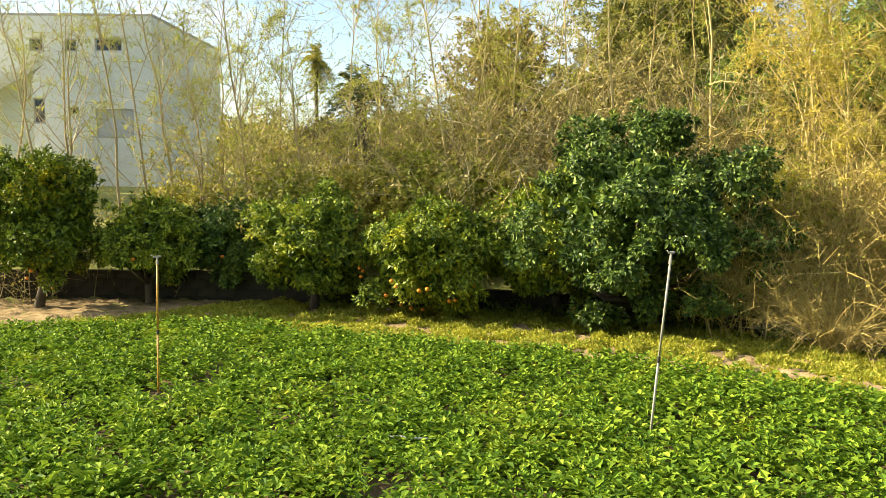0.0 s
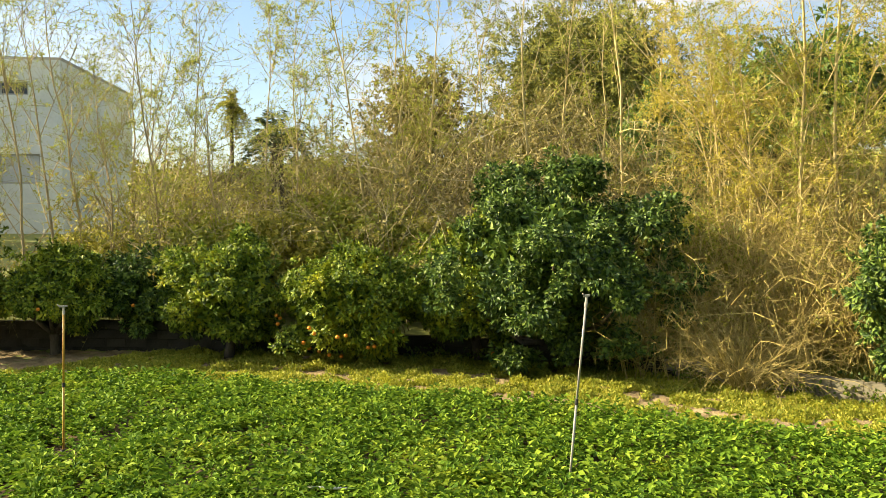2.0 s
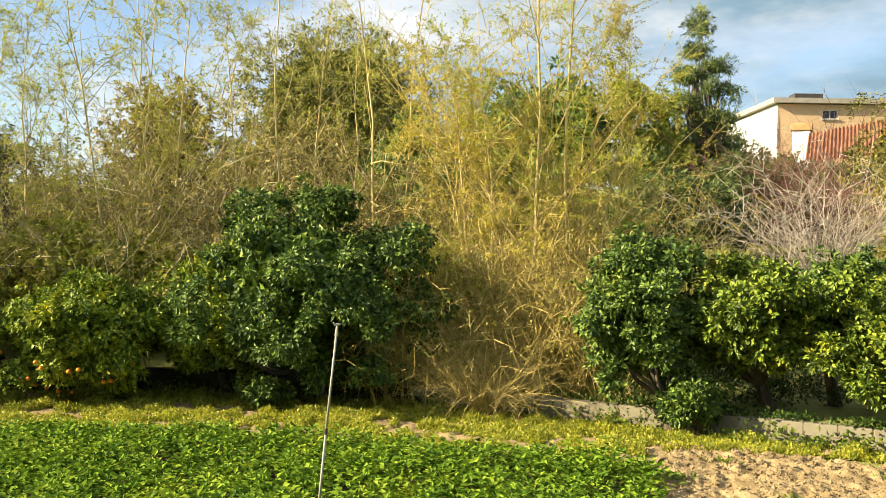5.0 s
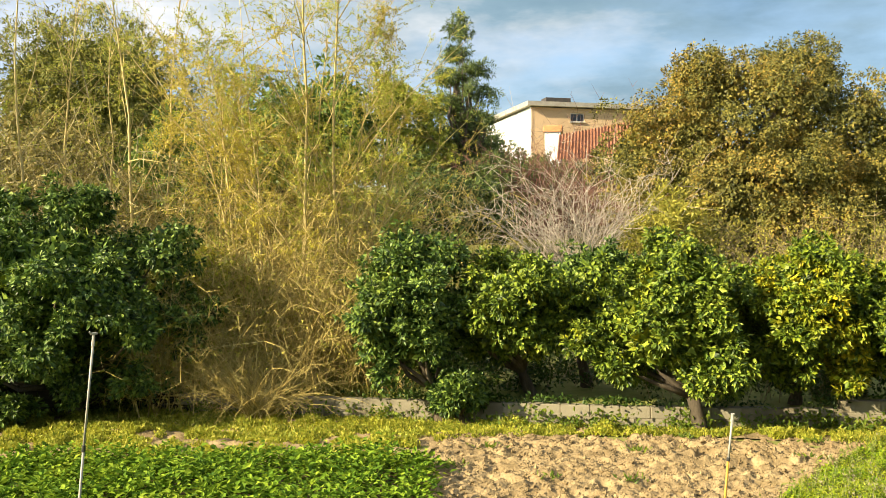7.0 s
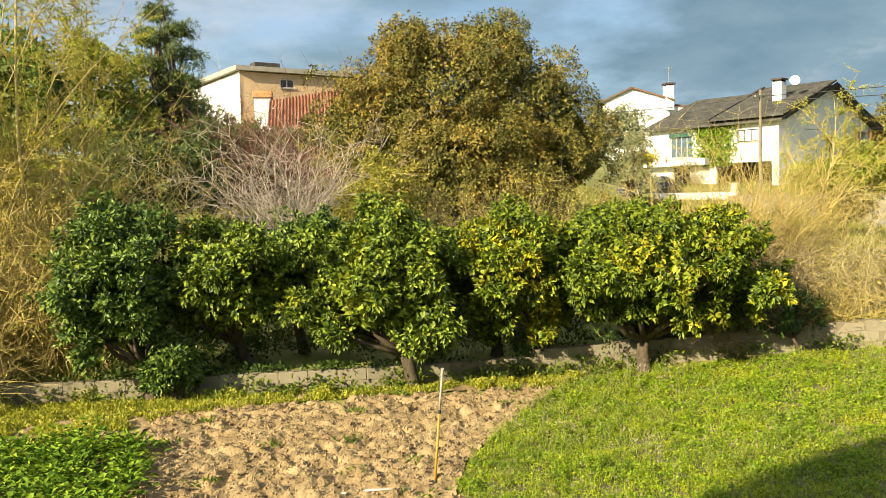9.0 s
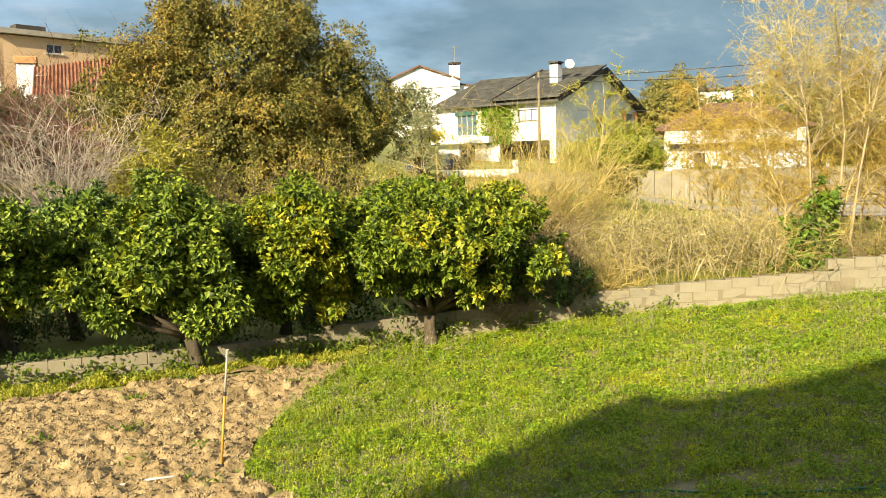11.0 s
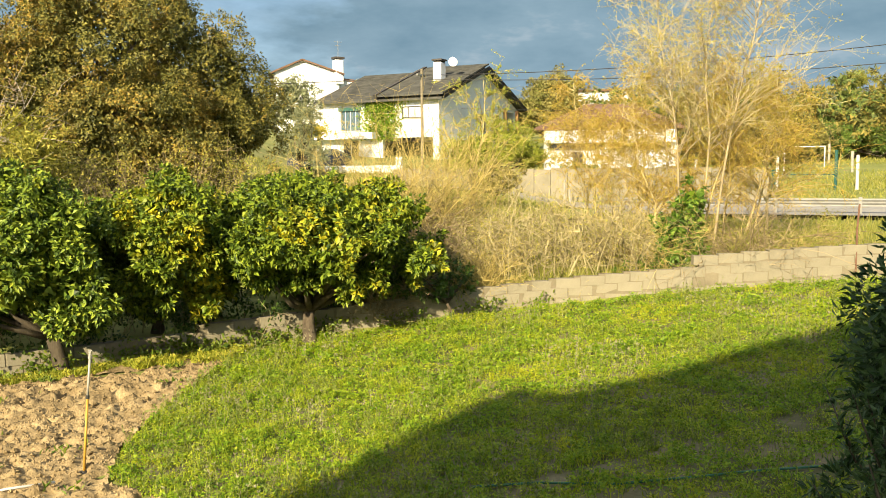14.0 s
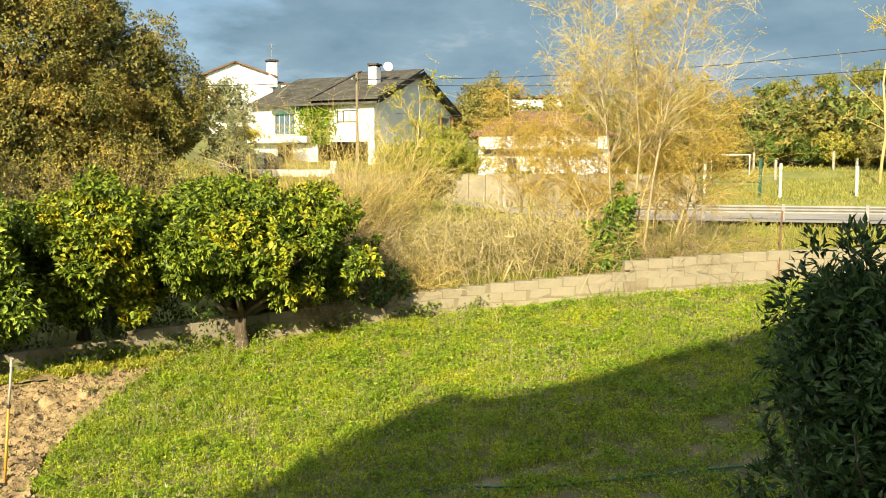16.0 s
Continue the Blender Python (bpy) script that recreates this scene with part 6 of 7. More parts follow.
part("aerial", Build().tube([(37.7, 87.4, 15.3), (37.7, 87.4, 17.0)], [0.03, 0.03], 5).tube([(37.3, 87.4, 16.9), (38.1, 87.4, 16.9)], [0.025, 0.025], 5).tube([(37.4, 87.4, 16.5), (38.0, 87.4, 16.5)], [0.025, 0.025], 5), M["steel"], far_white)
b = Build()
slab(b, P0 + e1 * 6.8 + e2 * 0.5 + [0, 0, 13.2], e2 * 7, e1 * 3.0 + [0, 0, -0.35], 0.25)
part("lean_to_roof", b, M["roof_red"], far_white)
b = Build()
b.box((0, 0.6, 7.5), (2.6, 6.5, 12.9), frame_at(P0 + e1 * 6.85, e1))
part("annex", b, M["plaster_grey"], far_white)

# low house with a red hipped roof
low_house = thing("low_house", (39, 48, 3.4), "low white house with a red tiled roof", "house")
low_house.matrix_world = Matrix.Identity(4)
Q0, h1, h2 = np.array([36.9, 49.8, 0]), np.array([0.765, -0.644, 0]), np.array([0.644, 0.765, 0])
b = Build()
lo_open = [(0.4, 4.2, 4.6, 5.05), (4.5, 8.6, 4.6, 5.05), (2.0, 2.7, 2.9, 4.45)]
panel(b, frame_at(Q0 + h1 * 9, -h1), 9, 2.6, 6.05, [(9 - o[1], 9 - o[0], o[2], o[3]) for o in lo_open])
panel(b, frame_at(Q0, h2), 8, 2.6, 6.05, [])
panel(b, frame_at(Q0 + h1 * 9 + h2 * 8, -h2), 8, 2.6, 6.05, [])
part("wall", b, M["plaster"], low_house)
for o in lo_open[:2]:
    window(low_house, frame_at(Q0 + h1 * 9, -h1), (9 - o[1], 9 - o[0], o[2], o[3]), "dark", 2)
part("door", Build().box((9 - 2.7, -0.2, 2.9), (9 - 2.0, -0.12, 4.45), frame_at(Q0 + h1 * 9, -h1)), M["dark"], low_house)
part("parapet", Build().box((0.1, 0.003, 5.08), (8.9, 0.55, 5.9), frame_at(Q0 + h1 * 9, -h1), 0.02), M["plaster"], low_house)
b = Build()
e0, e1_, e2_, e3 = Q0 - h1 * 0.6 - h2 * 0.6, Q0 + h1 * 9.6 - h2 * 0.6, Q0 + h1 * 9.6 + h2 * 8.6, Q0 - h1 * 0.6 + h2 * 8.6
r0, r1 = Q0 + h1 * 2.8 + h2 * 4, Q0 + h1 * 6.2 + h2 * 4
zz = lambda q, z: np.array([q[0], q[1], z])
b.add([zz(e0, 6.1), zz(e1_, 6.1), zz(e2_, 6.1), zz(e3, 6.1), zz(r0, 8.0), zz(r1, 8.0)], [(0, 1, 5, 4), (2, 3, 4, 5)])
b.f.append(np.array([[0, 4, 3], [1, 2, 5]]))
b.add([zz(e0, 5.95), zz(e1_, 5.95), zz(e2_, 5.95), zz(e3, 5.95), zz(e0, 6.1), zz(e1_, 6.1), zz(e2_, 6.1), zz(e3, 6.1)], [(3, 2, 1, 0), (0, 1, 5, 4), (1, 2, 6, 5), (2, 3, 7, 6), (3, 0, 4, 7)])
part("roof", b, M["roof_red"], low_house)

# distant white block
block = thing("distant_building", (70, 85, 6), "long distant white building on the rise", "building")
block.matrix_world = Matrix.Identity(4)
b = Build()
mb = frame_at((73.3, 82.0), (-0.77, 0.64))
panel(b, mb, 7.8, 5, 12.7, [])
b.box((0, -6, 5), (7.8, -0.3, 12.6), mb)
part("wall", b, M["plaster"], block)
part("roof", Build().box((-0.4, -6.4, 12.75), (8.2, 0.4, 13.0), mb), M["roof_red"], block)

# apricot house on the slope
apricot = thing("apricot_house", (-4, 58, 6), "apricot plastered house with a flat white roof edge", "house")
apricot.matrix_world = Matrix.Identity(4)
A0, f1, f2 = np.array([-3.95, 57.9, 0]), np.array([-0.40, 0.917, 0]), np.array([0.917, 0.40, 0])
b = Build()
ma = frame_at(A0 + f2 * 13, -f2)
ao = [(13 - 3.75, 13 - 2.75, 11.05, 11.65)]
panel(b, ma, 13, 5.5, 11.95, ao)
part("front_wall", b, M["plaster_orange"], apricot)
for name, corner, way, length in (("side_wall", A0, f1, 12), ("rear_wall", A0 + f1 * 12, f2, 13), ("side_wall", A0 + f1 * 12 + f2 * 13, -f1, 12)):
    b = Build()
    panel(b, frame_at(corner, way), length, 5.5, 11.95, [])
    part(name, b, M["plaster" if name == "side_wall" else "plaster_orange"], apricot)
window(apricot, ma, ao[0], "white_paint", 1)
b = Build()
slab(b, A0 - f1 * 0.35 - f2 * 0.35 + [0, 0, 12.3], f2 * 13.7, f1 * 12.7 + [0, 0, 0.1], 0.3)
part("roof", b, M["concrete"], apricot)
part("chimney", Build().box((1.4, 1.0, 12.4), (3.2, 1.9, 12.8), frame_at(A0, f2), 0.03), M["dark"], apricot)
shed = thing("garden_shed", (-2.4, 56.2, 6.5), "small pale shed below the apricot house", "shed")
shed.matrix_world = Matrix.Identity(4)
part("wall", Build().box((-2.95, 55.6, 6.0), (-1.95, 57.0, 10.0), None, 0.03), M["plaster"], shed)
part("lintel", Build().box((-3.05, 55.5, 10.0), (-1.85, 57.1, 10.4), None, 0.04), M["terracotta"], shed)
lean = thing("sheet_roof", (0.2, 52, 7), "orange corrugated sheet roof on posts", "roof")
lean.matrix_world = Matrix.Identity(4)
b = Build()
u = np.linspace(0, 1, 97)
xs = -2.0 + 4.6 * u
wave = 0.06 * np.sin(u * 24 * 2 * np.pi)
top = np.stack([xs, np.full(97, 54.2), 9.62 + 0.17 * (xs + 2) + wave], -1)
bot = np.stack([xs, np.full(97, 50.4), 7.75 + 0.05 * (xs + 2) + wave], -1)
k = np.arange(96)
b.add(np.concatenate([top, bot, top - [0, 0, 0.03], bot - [0, 0, 0.03]]), np.concatenate([np.stack([k, k + 1, k + 98, k + 97], -1), np.stack([k + 194, k + 291, k + 292, k + 195], -1)]))
part("sheeting", b, M["rust"], lean)
for px, py, pz in ((-1.8, 50.6, 7.6), (2.4, 50.6, 7.8), (-1.8, 54.0, 9.4), (2.4, 54.0, 10.1)):
    part("post", Build().box((px - 0.06, py - 0.06, gz(px, py) - 0.2), (px + 0.06, py + 0.06, pz)), M["dark"], lean)

# grey-white building and the gabled house beside it
tall = thing("flat_roofed_building", (-40, 18, 2), "tall pale grey flat-roofed building behind the willows", "building")
tall.matrix_world = Matrix.Identity(4)
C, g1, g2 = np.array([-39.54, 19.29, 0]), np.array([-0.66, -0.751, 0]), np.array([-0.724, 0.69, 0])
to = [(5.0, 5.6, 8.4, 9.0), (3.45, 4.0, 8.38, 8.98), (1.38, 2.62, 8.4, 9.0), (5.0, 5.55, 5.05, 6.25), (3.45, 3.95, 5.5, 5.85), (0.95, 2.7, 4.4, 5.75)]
b = Build()
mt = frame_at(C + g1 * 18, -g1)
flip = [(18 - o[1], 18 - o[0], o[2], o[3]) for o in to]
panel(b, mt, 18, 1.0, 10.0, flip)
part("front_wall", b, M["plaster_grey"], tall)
for name, corner, way, length in (("side_wall", C, g2, 12.6), ("side_wall", C + g1 * 18 + g2 * 12.6, -g2, 12.6), ("rear_wall", C + g2 * 12.6, g1, 18)):
    b = Build()
    panel(b, frame_at(corner, way) @ Matrix.Scale(-1, 4, (0, 1, 0)), length, 1.0, 10.0, [])
    part(name, b, M["plaster_grey"], tall)
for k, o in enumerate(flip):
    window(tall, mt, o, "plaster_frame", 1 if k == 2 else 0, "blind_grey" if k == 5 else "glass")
b = Build()
slab(b, C + [0, 0, 10.16], g1 * 18, g2 * 12.6, 0.16)
part("roof", b, M["concrete"], tall)
gab = thing("gabled_house", (-35, 10, 2), "pale grey house with a steep white-edged roof", "house")
gab.matrix_world = Matrix.Identity(4)
G0, k1, k2 = np.array([-33.9, 11.8, 0]), np.array([-0.45, -0.893, 0]), np.array([-0.97, 0.243, 0])
b = Build()
pts = [(0, 1.5), (8, 1.5), (8, 3.4), (4.5, 3.9), (0, 6.75)]
v = [G0 + k1 * s + [0, 0, z] for s, z in pts]
v += [q + k2 * 7 for q in v]
b.add(v, [(i, (i + 1) % 5, 5 + (i + 1) % 5, 5 + i) for i in range(5)])
b.f.append(np.array([[4, 3, 2, 1, 0], [5, 6, 7, 8, 9]]))
part("wall", b, M["plaster_grey"], gab)
b = Build()
slab(b, G0 - k1 * 0.1 - k2 * 1.0 + [0, 0, 7.0], k1 * 4.9 + [0, 0, -3.05], k2 * 8, 0.36)
part("roof", b, M["white_paint"], gab)

# ---- palms ----


def palm(place, trunk_h, crown_r, fronds, seed, label, thick=0.25, rise=(0.0, 1.45), leaf_mat="palm"):
    rng = np.random.default_rng(seed)
    z = gz(*place)
    tree = thing("palm_tree", (*place, z), label, "tree")
    h = trunk_h - z
    zs = np.linspace(-0.1, h, 24)
    part("trunk", Build().tube(np.stack([0 * zs, 0.02 * np.sin(zs), zs], -1), thick * (1 + 0.08 * (np.arange(24) % 2)), 10), M["bark"], tree)
    for k in range(fronds):
        a = rng.uniform(0, 2 * np.pi)
        el = rng.uniform(*rise)
        t = np.linspace(0, 1, 14)
        d = np.array([math.cos(a), math.sin(a), 0])
        rib = np.array([0, 0, h]) + d * (crown_r * t * (0.12 + 0.85 * math.cos(el)))[:, None] + np.outer(crown_r * (math.sin(el) * t * 1.15 - 0.75 * t ** 2.4 * (0.25 + math.cos(el))), [0, 0, 1])
        fb = Build()
        fb.tube(rib, 0.03 * (1.1 - t), 4)
        side = np.array([-d[1], d[0], 0])
        for s in (-1, 1):
            pp = np.repeat(rib[1:], 3, 0) + rng.normal(0, 0.03, (39, 3))
            fb.leaves(pp, side * s * 0.9 + d * 0.55 + [0, 0, -0.25] + rng.normal(0, 0.1, (39, 3)), rng, 0.34 * crown_r / 1.8, 0.035)
        part("frond", fb, M[leaf_mat], tree)


palm((-35.0, 28.0), 6.5, 2.0, 46, 130, "date palm with arching dark fronds", 0.3)
palm((-32.5, 23.5), 7.75, 0.85, 40, 131, "slim palm with a small tuft of fronds", 0.08, (-1.2, 1.5), "brush_green")
clump_tree("broadleaf_tree", 132, (-38.0, 33.5), [(0, 0, 4.4, 3.5, 2.5, 1.7), (-4, -2.5, 4.2, 3.0, 2.5, 1.6), (4, 3.5, 4.8, 3.0, 2.5, 1.8)], M["olive"], "dark green shrubbery below the palm", 0.14, 0.07, 0.5, 110, 0.9)
clump_tree("broadleaf_tree", 133, (-50.0, 42.0), [(0, 0, 5.0, 5, 3, 2.2), (7, 6, 5.2, 5, 3, 2.0), (-6, -7, 4.8, 5, 3, 2.2)], M["brush"], "distant brown-green hedge trees", 0.3, 0.16, 0.8, 70, 0.9)
clump_tree("broadleaf_tree", 134, (-28.5, 26.0), [(0, 0, 4.0, 2.2, 1.8, 1.6), (2.0, 2.0, 4.3, 2.0, 1.6, 1.8)], M["olive"], "bushy tree among the willows", 0.16, 0.08, 0.5, 80, 0.9)
clump_tree("broadleaf_tree", 135, (-31.0, 20.0), [(0, 0, 3.4, 2.2, 1.8, 1.2)], M["brush"], "low brown bush before the grey building", 0.16, 0.08, 0.5, 80, 0.9)

# ---- road, rail and fences ----
rail_at, rd = np.array([30.5, 21.0]), np.array([0.62, -0.785])
rn = np.array([0.785, 0.62])
b = Build()
for k in np.arange(-10, 60, 2.0):
    q = [rail_at + rd * (k + i) + rn * j for i, j in ((0, -1.6), (2.0, -1.6), (2.0, 8.0), (0, 8.0))]
    b.add([(p[0], p[1], 1.47 + 0.02 * (j > 1)) for j, p in enumerate(q)], [(0, 1, 2, 3)])
tagged(part("road", b, M["asphalt"]), "pale grey asphalt road beyond the meadow", "road", kind="structure")
rail = thing("guard_rail", (30.5, 21.0, 1.45), "galvanised steel guard rail along the road", "guard rail")
rail.matrix_world = Matrix.Identity(4)
b = Build()
for z0, z1, y0, y1 in ((1.74, 1.80, 0.03, 0.0), (1.80, 1.86, 0.0, 0.06), (1.86, 1.92, 0.06, 0.0), (1.92, 1.98, 0.0, 0.06), (1.98, 2.04, 0.06, 0.03)):
    v = [(x, -y, z) for x in (-9, 24) for y, z in ((y0, z0), (y1, z1))]
    v += [(x, y + 0.01, z) for x, y, z in v]
    v = (np.c_[np.array(v), np.ones(8)] @ np.array(frame_at((*rail_at, 0), rd)).T)[:, :3]
    b.add(v, [(0, 2, 3, 1), (4, 5, 7, 6), (0, 1, 5, 4), (2, 6, 7, 3), (0, 4, 6, 2), (1, 3, 7, 5)])
part("rail_beam", b, M["steel"], rail)
for k in np.arange(-9, 24, 3.0):
    p = rail_at + rd * k
    part("post", Build().box((-0.07, -0.06, 1.2), (0.07, 0.06, 2.1), frame_at((*p, 0), rd), 0.01), M["steel"], rail)
kerb = thing("kerb_wall", (41, 28, 2), "low pale kerb wall on the far side of the road", "kerb")
kerb.matrix_world = Matrix.Identity(4)
part("coping", Build().box((-45, -0.15, 1.2), (30, 0.15, 1.72), frame_at((*(np.array([40.2, 28.3])), 0), rd), 0.03), M["concrete"], kerb)
for px, py, hgt in ((41.06, 28.53, 1.72), (43.3, 25.6, 1.55), (38.75, 31.6, 1.7), (36.2, 34.9, 1.6), (46.0, 22.2, 1.55), (48.6, 18.9, 1.55)):
    fp = thing("fence_post", (px, py, gz(px, py)), "white concrete fence post at the edge of the field", "fence post", "posts of the field fence")
    part("post", Build().box((-0.06, -0.06, -0.3), (0.06, 0.06, hgt), None, 0.015), M["white_paint"], fp)
for px, py, hgt in ((50.5, 35.5, 1.3), (54, 32, 1.3), (57, 42, 1.4), (61, 38, 1.4)):
    fp = thing("fence_post", (px, py, gz(px, py)), "thin grey fence post in the far field", "fence post", "posts of the far fence")
    part("post", Build().box((-0.07, -0.07, -0.3), (0.07, 0.07, hgt), None, 0.02), M["concrete"], fp)
gate = thing("green_gate", (40.4, 29.3, gz(40.4, 29.3)), "green metal gate frame by the road", "gate")
part("post", Build().box((-0.06, -0.06, -0.2), (0.06, 0.06, 2.0), None, 0.01), M["green_paint"], gate)
part("post", Build().box((-1.85, 2.35, -0.2), (-1.7, 2.5, 1.0), None, 0.01), M["green_paint"], gate)
part("crossbar", Build().tube([(0, 0, 0.75), (-1.78, 2.42, 0.75)], [0.03, 0.03], 6), M["green_paint"], gate)
goal = thing("goal_frame", (48.3, 38.9, gz(48.3, 38.9)), "white wooden goal frame in the field", "goal")
for x0, y0 in ((0, 0), (1.5, -1.9)):
    part("post", Build().tube([(x0, y0, -0.2), (x0, y0, 1.65)], [0.04, 0.04], 8), M["white_paint"], goal)
part("crossbar", Build().tube([(0, 0, 1.62), (1.5, -1.9, 1.62)], [0.04, 0.04], 8), M["white_paint"], goal)
iron = thing("iron_post", (16.05, 11.05, gz(16.05, 11.05)), "thin rusty iron post leaning before the wall", "post")
part("bar", Build().tube([(0, 0, -0.1), (0.12, 0.08, 1.0), (0.2, 0.1, 1.5)], [0.02, 0.02, 0.02], 6), M["rusty"], iron)
utility = thing("utility_pole", (24.05, 43.85, gz(24.05, 43.85)), "grey concrete power pole before the white house", "pole")
uz = gz(24.05, 43.85)
part("shaft", Build().tube([(0, 0, -0.2), (0, 0, 8.9 - uz)], [0.10, 0.075], 10), M["mortar"], utility)
part("crossarm", Build().box((-0.5, -0.05, 8.5 - uz), (0.5, 0.05, 8.6 - uz), pose(0, 0, 0, 0, 0, 30)), M["steel"], utility)
for label, ends in (("thin black power cable over the meadow", [(24.05, 43.85, 8.55), (43.5, 24.6, 9.55), (75, -6, 11)]), ("thin black power cable over the meadow", [(24.3, 43.5, 8.3), (43.8, 24.9, 8.6), (75, -5, 10)]),
                    ("thin black power cable towards the houses", [(24.05, 43.85, 8.55), (10, 60, 9.2), (-6, 78, 11)]), ("thin black power cable behind the road", [(40, 66, 8.6), (72, 45, 8.8), (105, 24, 10)])):
    q = np.array(ends, float)
    pts = []
    for k in range(2):
        for t in np.linspace(0, 1, 12, endpoint=k == 1):
            pts.append(q[k] * (1 - t) + q[k + 1] * t - [0, 0, 1.6 * t * (1 - t)])
    tagged(part("power_cable", Build().tube(pts, np.full(len(pts), 0.022), 5), M["plastic"]), label, "cable")
stone = thing("field_wall", (28, 38, 2.2), "long low tan stone wall along the lane", "wall")
stone.matrix_world = Matrix.Identity(4)
rng = np.random.default_rng(140)
lane_at, lane_way = np.array([22.4, 44.2]), np.array([0.648, -0.761])
for k in range(22):
    p = lane_at + lane_way * k * 0.9
    z = gz(*p)
    part("stone_panel", Build().box((0, -0.14, -0.3), (0.885, 0.14, 3.3 - z + rng.normal(0, 0.025)), frame_at((*p, z), lane_way), 0.02), M["block"], stone)
lane_side = np.array([-0.761, -0.648])
b = Build()
for k in range(24):
    q = [lane_at + lane_way * (k + i) * 0.9 + lane_side * j for i, j in ((0, 0.6), (1, 0.6), (1, 3.4), (0, 3.4))]
    b.add([(p[0], p[1], gz(*p) + 0.05) for p in q], [(0, 3, 2, 1)])
tagged(part("lane", b, M["asphalt"]), "narrow grey lane along the stone wall", "lane", kind="structure")
for px, py, hgt in ((27.6, 35.4, 1.3), (27.8, 35.2, 1.2)):
    fp = thing("fence_post", (px, py, gz(px, py)), "thin grey fence post beside the lane", "fence post", "posts of the lane")
    part("post", Build().box((-0.045, -0.045, -0.3), (0.045, 0.045, hgt), None, 0.01), M["concrete"], fp)
yard = thing("yard_wall", (24.4, 52.6, gz(24.4, 52.6)), "low white yard wall before the white house", "wall")
part("panel", Build().box((-2.6, -0.12, -0.6), (2.2, 0.12, 0.45), pose(0, 0, 0, 0, 0, -38), 0.03), M["plaster"], yard)
part("pillar", Build().box((2.2, -0.2, -0.6), (2.6, 0.2, 1.0), pose(0, 0, 0, 0, 0, -38), 0.03), M["plaster"], yard)
car_z = gz(22.6, 55.6)
car = thing("parked_car", (22.6, 55.6, car_z), "dark blue car parked by the white house", "car", turn=140)
prof = [(-2.0, 0.35), (2.0, 0.35), (2.05, 0.65), (1.9, 0.85), (1.0, 0.95), (0.35, 1.42), (-1.0, 1.45), (-1.75, 1.05), (-2.0, 0.9)]
b = Build()
n = len(prof)
b.add([(x, -0.82 + 0.1 * (z > 1), z) for x, z in prof] + [(x, 0.82 - 0.1 * (z > 1), z) for x, z in prof], [(i, (i + 1) % n, n + (i + 1) % n, n + i) for i in range(n)])
b.f.append(np.array([list(range(n))[::-1]]))
b.f.append(np.array([[n + i for i in range(n)]]))
part("body", b, M["car"], car)
part("windscreen", Build().add([(0.98, -0.7, 0.98), (0.98, 0.7, 0.98), (0.42, 0.66, 1.39), (0.42, -0.66, 1.39), (1.01, -0.7, 0.99), (1.01, 0.7, 0.99), (0.45, 0.66, 1.4), (0.45, -0.66, 1.4)], [(0, 3, 2, 1), (4, 5, 6, 7)]), M["glass"], car)
for x0 in (-1.3, 1.25):
    for y0 in (-0.8, 0.8):
        part("wheel", Build().tube([(x0, y0 - 0.1, 0.31), (x0, y0 + 0.1, 0.31)], [0.31, 0.31], 16), M["plastic"], car)

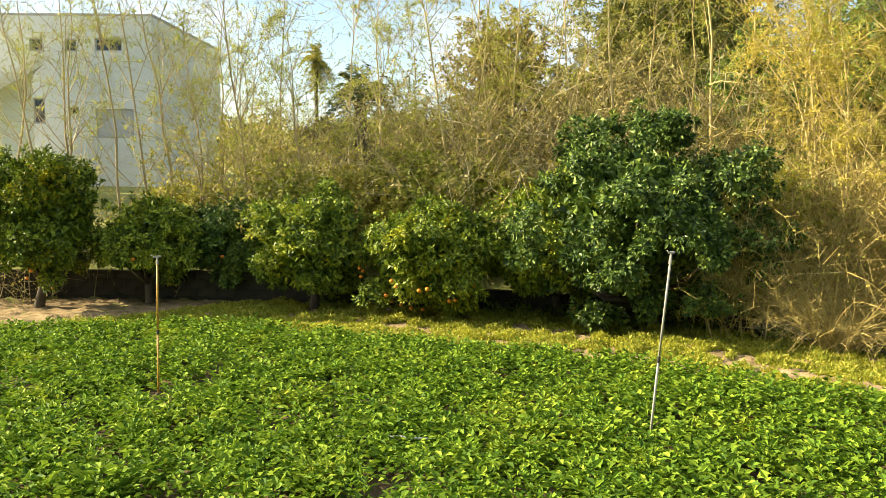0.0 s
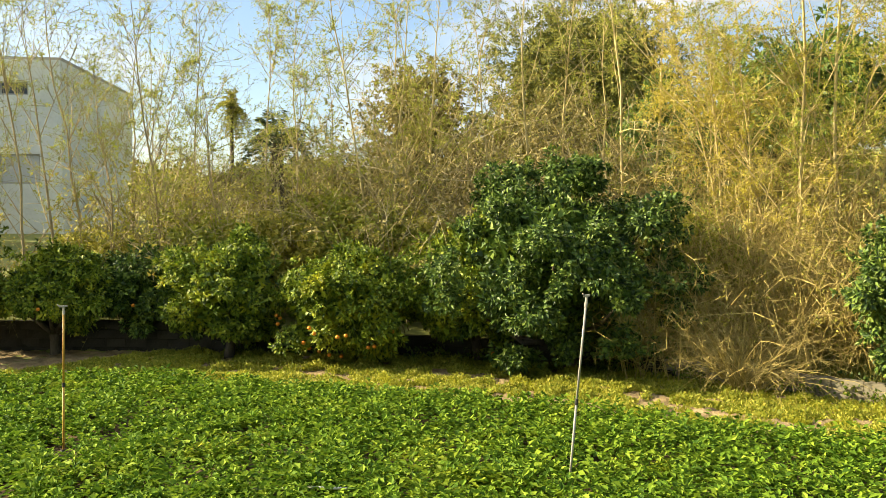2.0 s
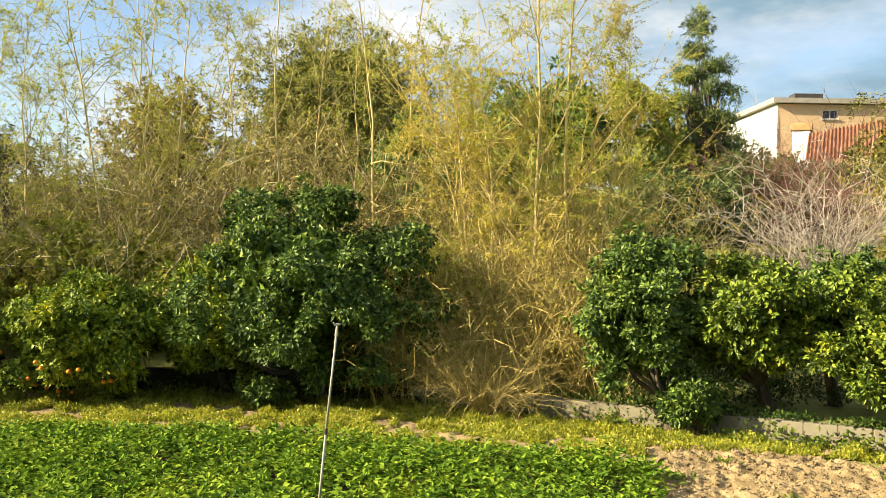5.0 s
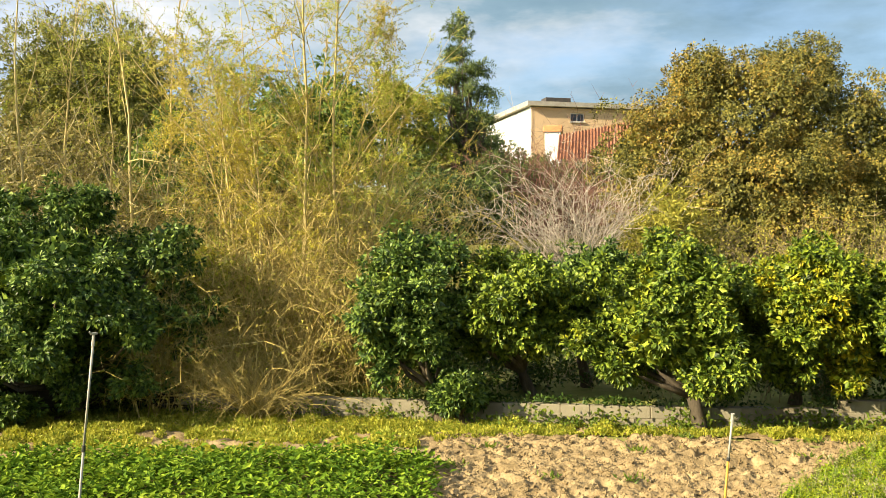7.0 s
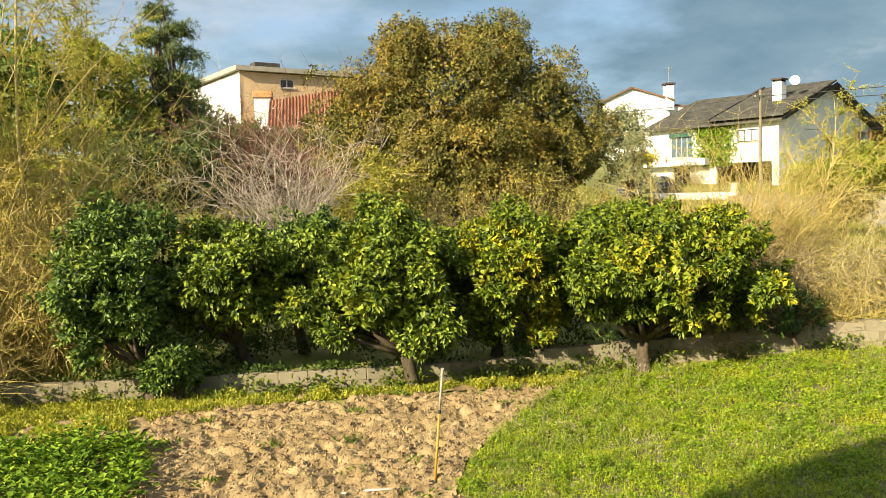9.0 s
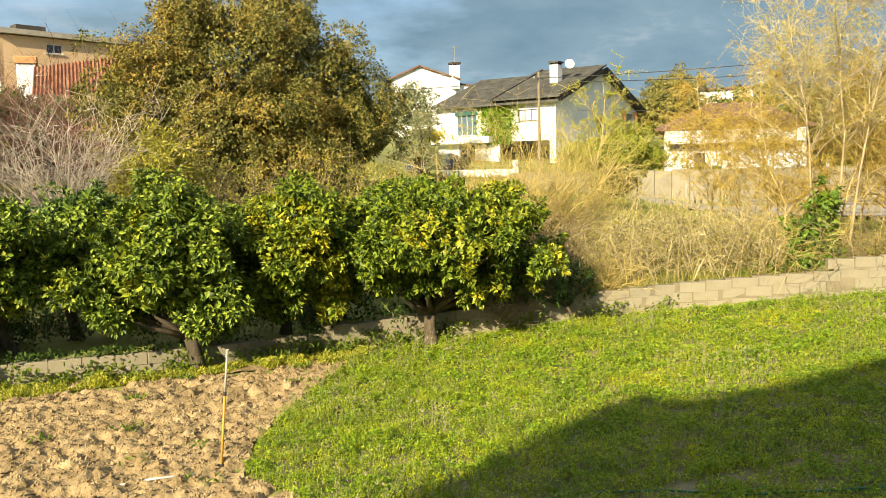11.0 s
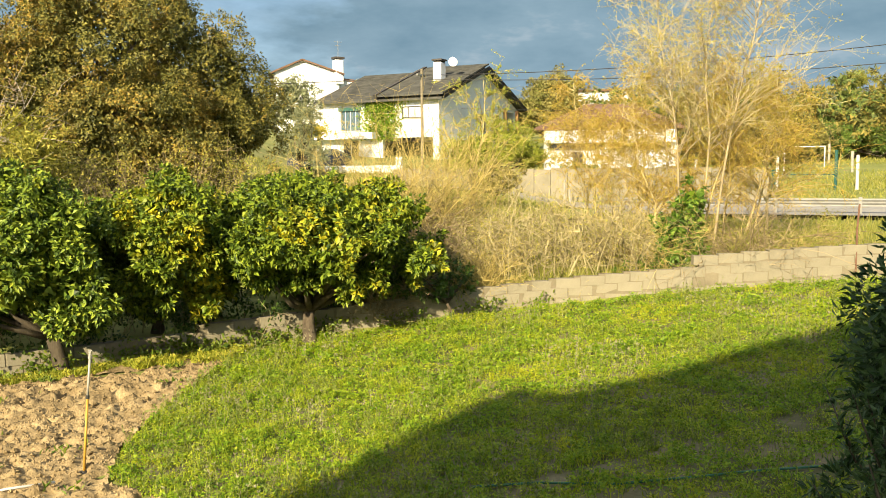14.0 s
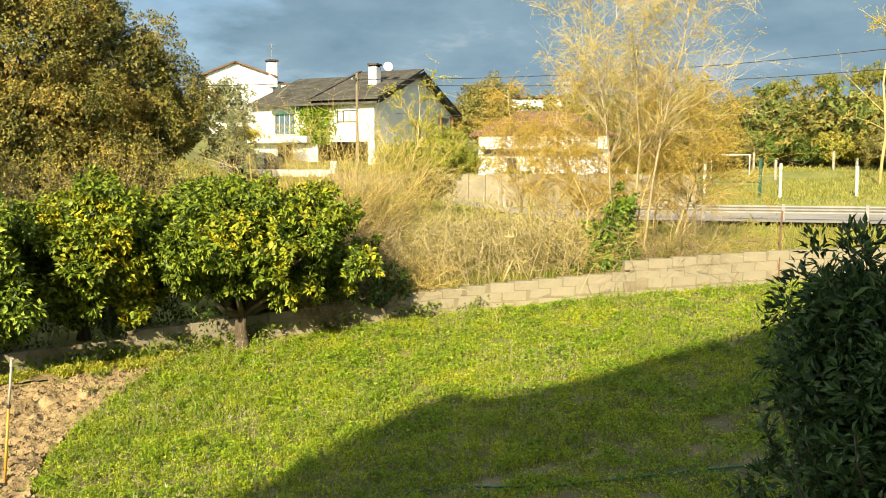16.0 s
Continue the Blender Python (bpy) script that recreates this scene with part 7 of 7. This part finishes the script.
# ---- far woods ----
rng = np.random.default_rng(150)
b = Build()
green = Build()
for k in range(270):
    az = radians(rng.uniform(40, 69))
    r = 76 + 90 * rng.random() ** 1.5
    x, y = r * math.sin(az), r * math.cos(az)
    h = rng.uniform(3.2, 6.4) * (0.75 + r / 330)
    rr = rng.uniform(1.6, 3.2)
    foliage(b if rng.random() < 0.65 else green, (x, y, gz(x, y) + h * 0.55), rr, rr, h * 0.58, 16, 0.7, 32, 0.38, 0.22, rng, fill=0.15, simple=True)
stuff("far_woods", b, M["woods"], "mixed far woods on the hillside", "woods")
stuff("far_woods", green, M["woods_green"], "dark evergreen trees among the far woods", "woods")
b = Build()
for k in range(120):
    az = radians(rng.uniform(-80, 40))
    r = rng.uniform(95, 180)
    x, y = r * math.sin(az), r * math.cos(az)
    h = rng.uniform(3.0, 5.0)
    foliage(b, (x, y, gz(x, y) + h * 0.5), 3.5, 3.5, h * 0.55, 12, 1.0, 30, 0.5, 0.3, rng, fill=0.2, simple=True)
stuff("far_woods", b, M["woods"], "distant trees behind the houses", "woods")
for az, r, h, rr in ((57.6, 150, 8.6, 2.6), (59.6, 155, 9.4, 2.8), (60.8, 150, 9.6, 2.4), (54.8, 165, 8.4, 3.4)):
    x, y = at(az, r)
    clump_tree("umbrella_pine", int(az * 10), (x, y), [(0, 0, gz(x, y) + h, rr, rr, 1.8)], M["dome"], "far umbrella pine above the woods", 0.35, 0.1, 0.8, 75, 0.9, 0.3)
x, y = at(56.3, 88)
clump_tree("evergreen_tree", 160, (x, y), [(0, 0, gz(x, y) + 2.6, 2.2, 2.0, 2.6)], M["woods_green"], "dark green evergreen at the field's end", 0.16, 0.08, 0.5, 130, 0.9, 0.2)
x, y = at(53.0, 80)
clump_tree("blossom_tree", 161, (x, y), [(0, 0, gz(x, y) + 3.2, 1.8, 1.6, 3.0)], M["blossom"], "pale blossoming tree at the field's end", 0.2, 0.12, 0.6, 60, 0.7, 0.12)
for az, r, hh, col in ((50.0, 72, 2.6, "brush"), (54.6, 76, 2.2, "broad"), (58.8, 76, 2.2, "brush_green"), (61.5, 72, 2.4, "brush"), (63.5, 66, 3.0, "brush_green"), (48.0, 68, 3.0, "olive")):
    x, y = at(az, r)
    clump_tree("hedge_tree", int(az * 7), (x, y), [(0, 0, gz(x, y) + hh * 0.7, 3.4, 2.5, hh * 0.75), (2.2, -2.2, gz(x, y) + hh * 0.6, 2.8, 2.2, hh * 0.6)], M[col], "tangled brown hedge tree at the field's edge", 0.15, 0.08, 0.45, 75, 0.8, 0.12)
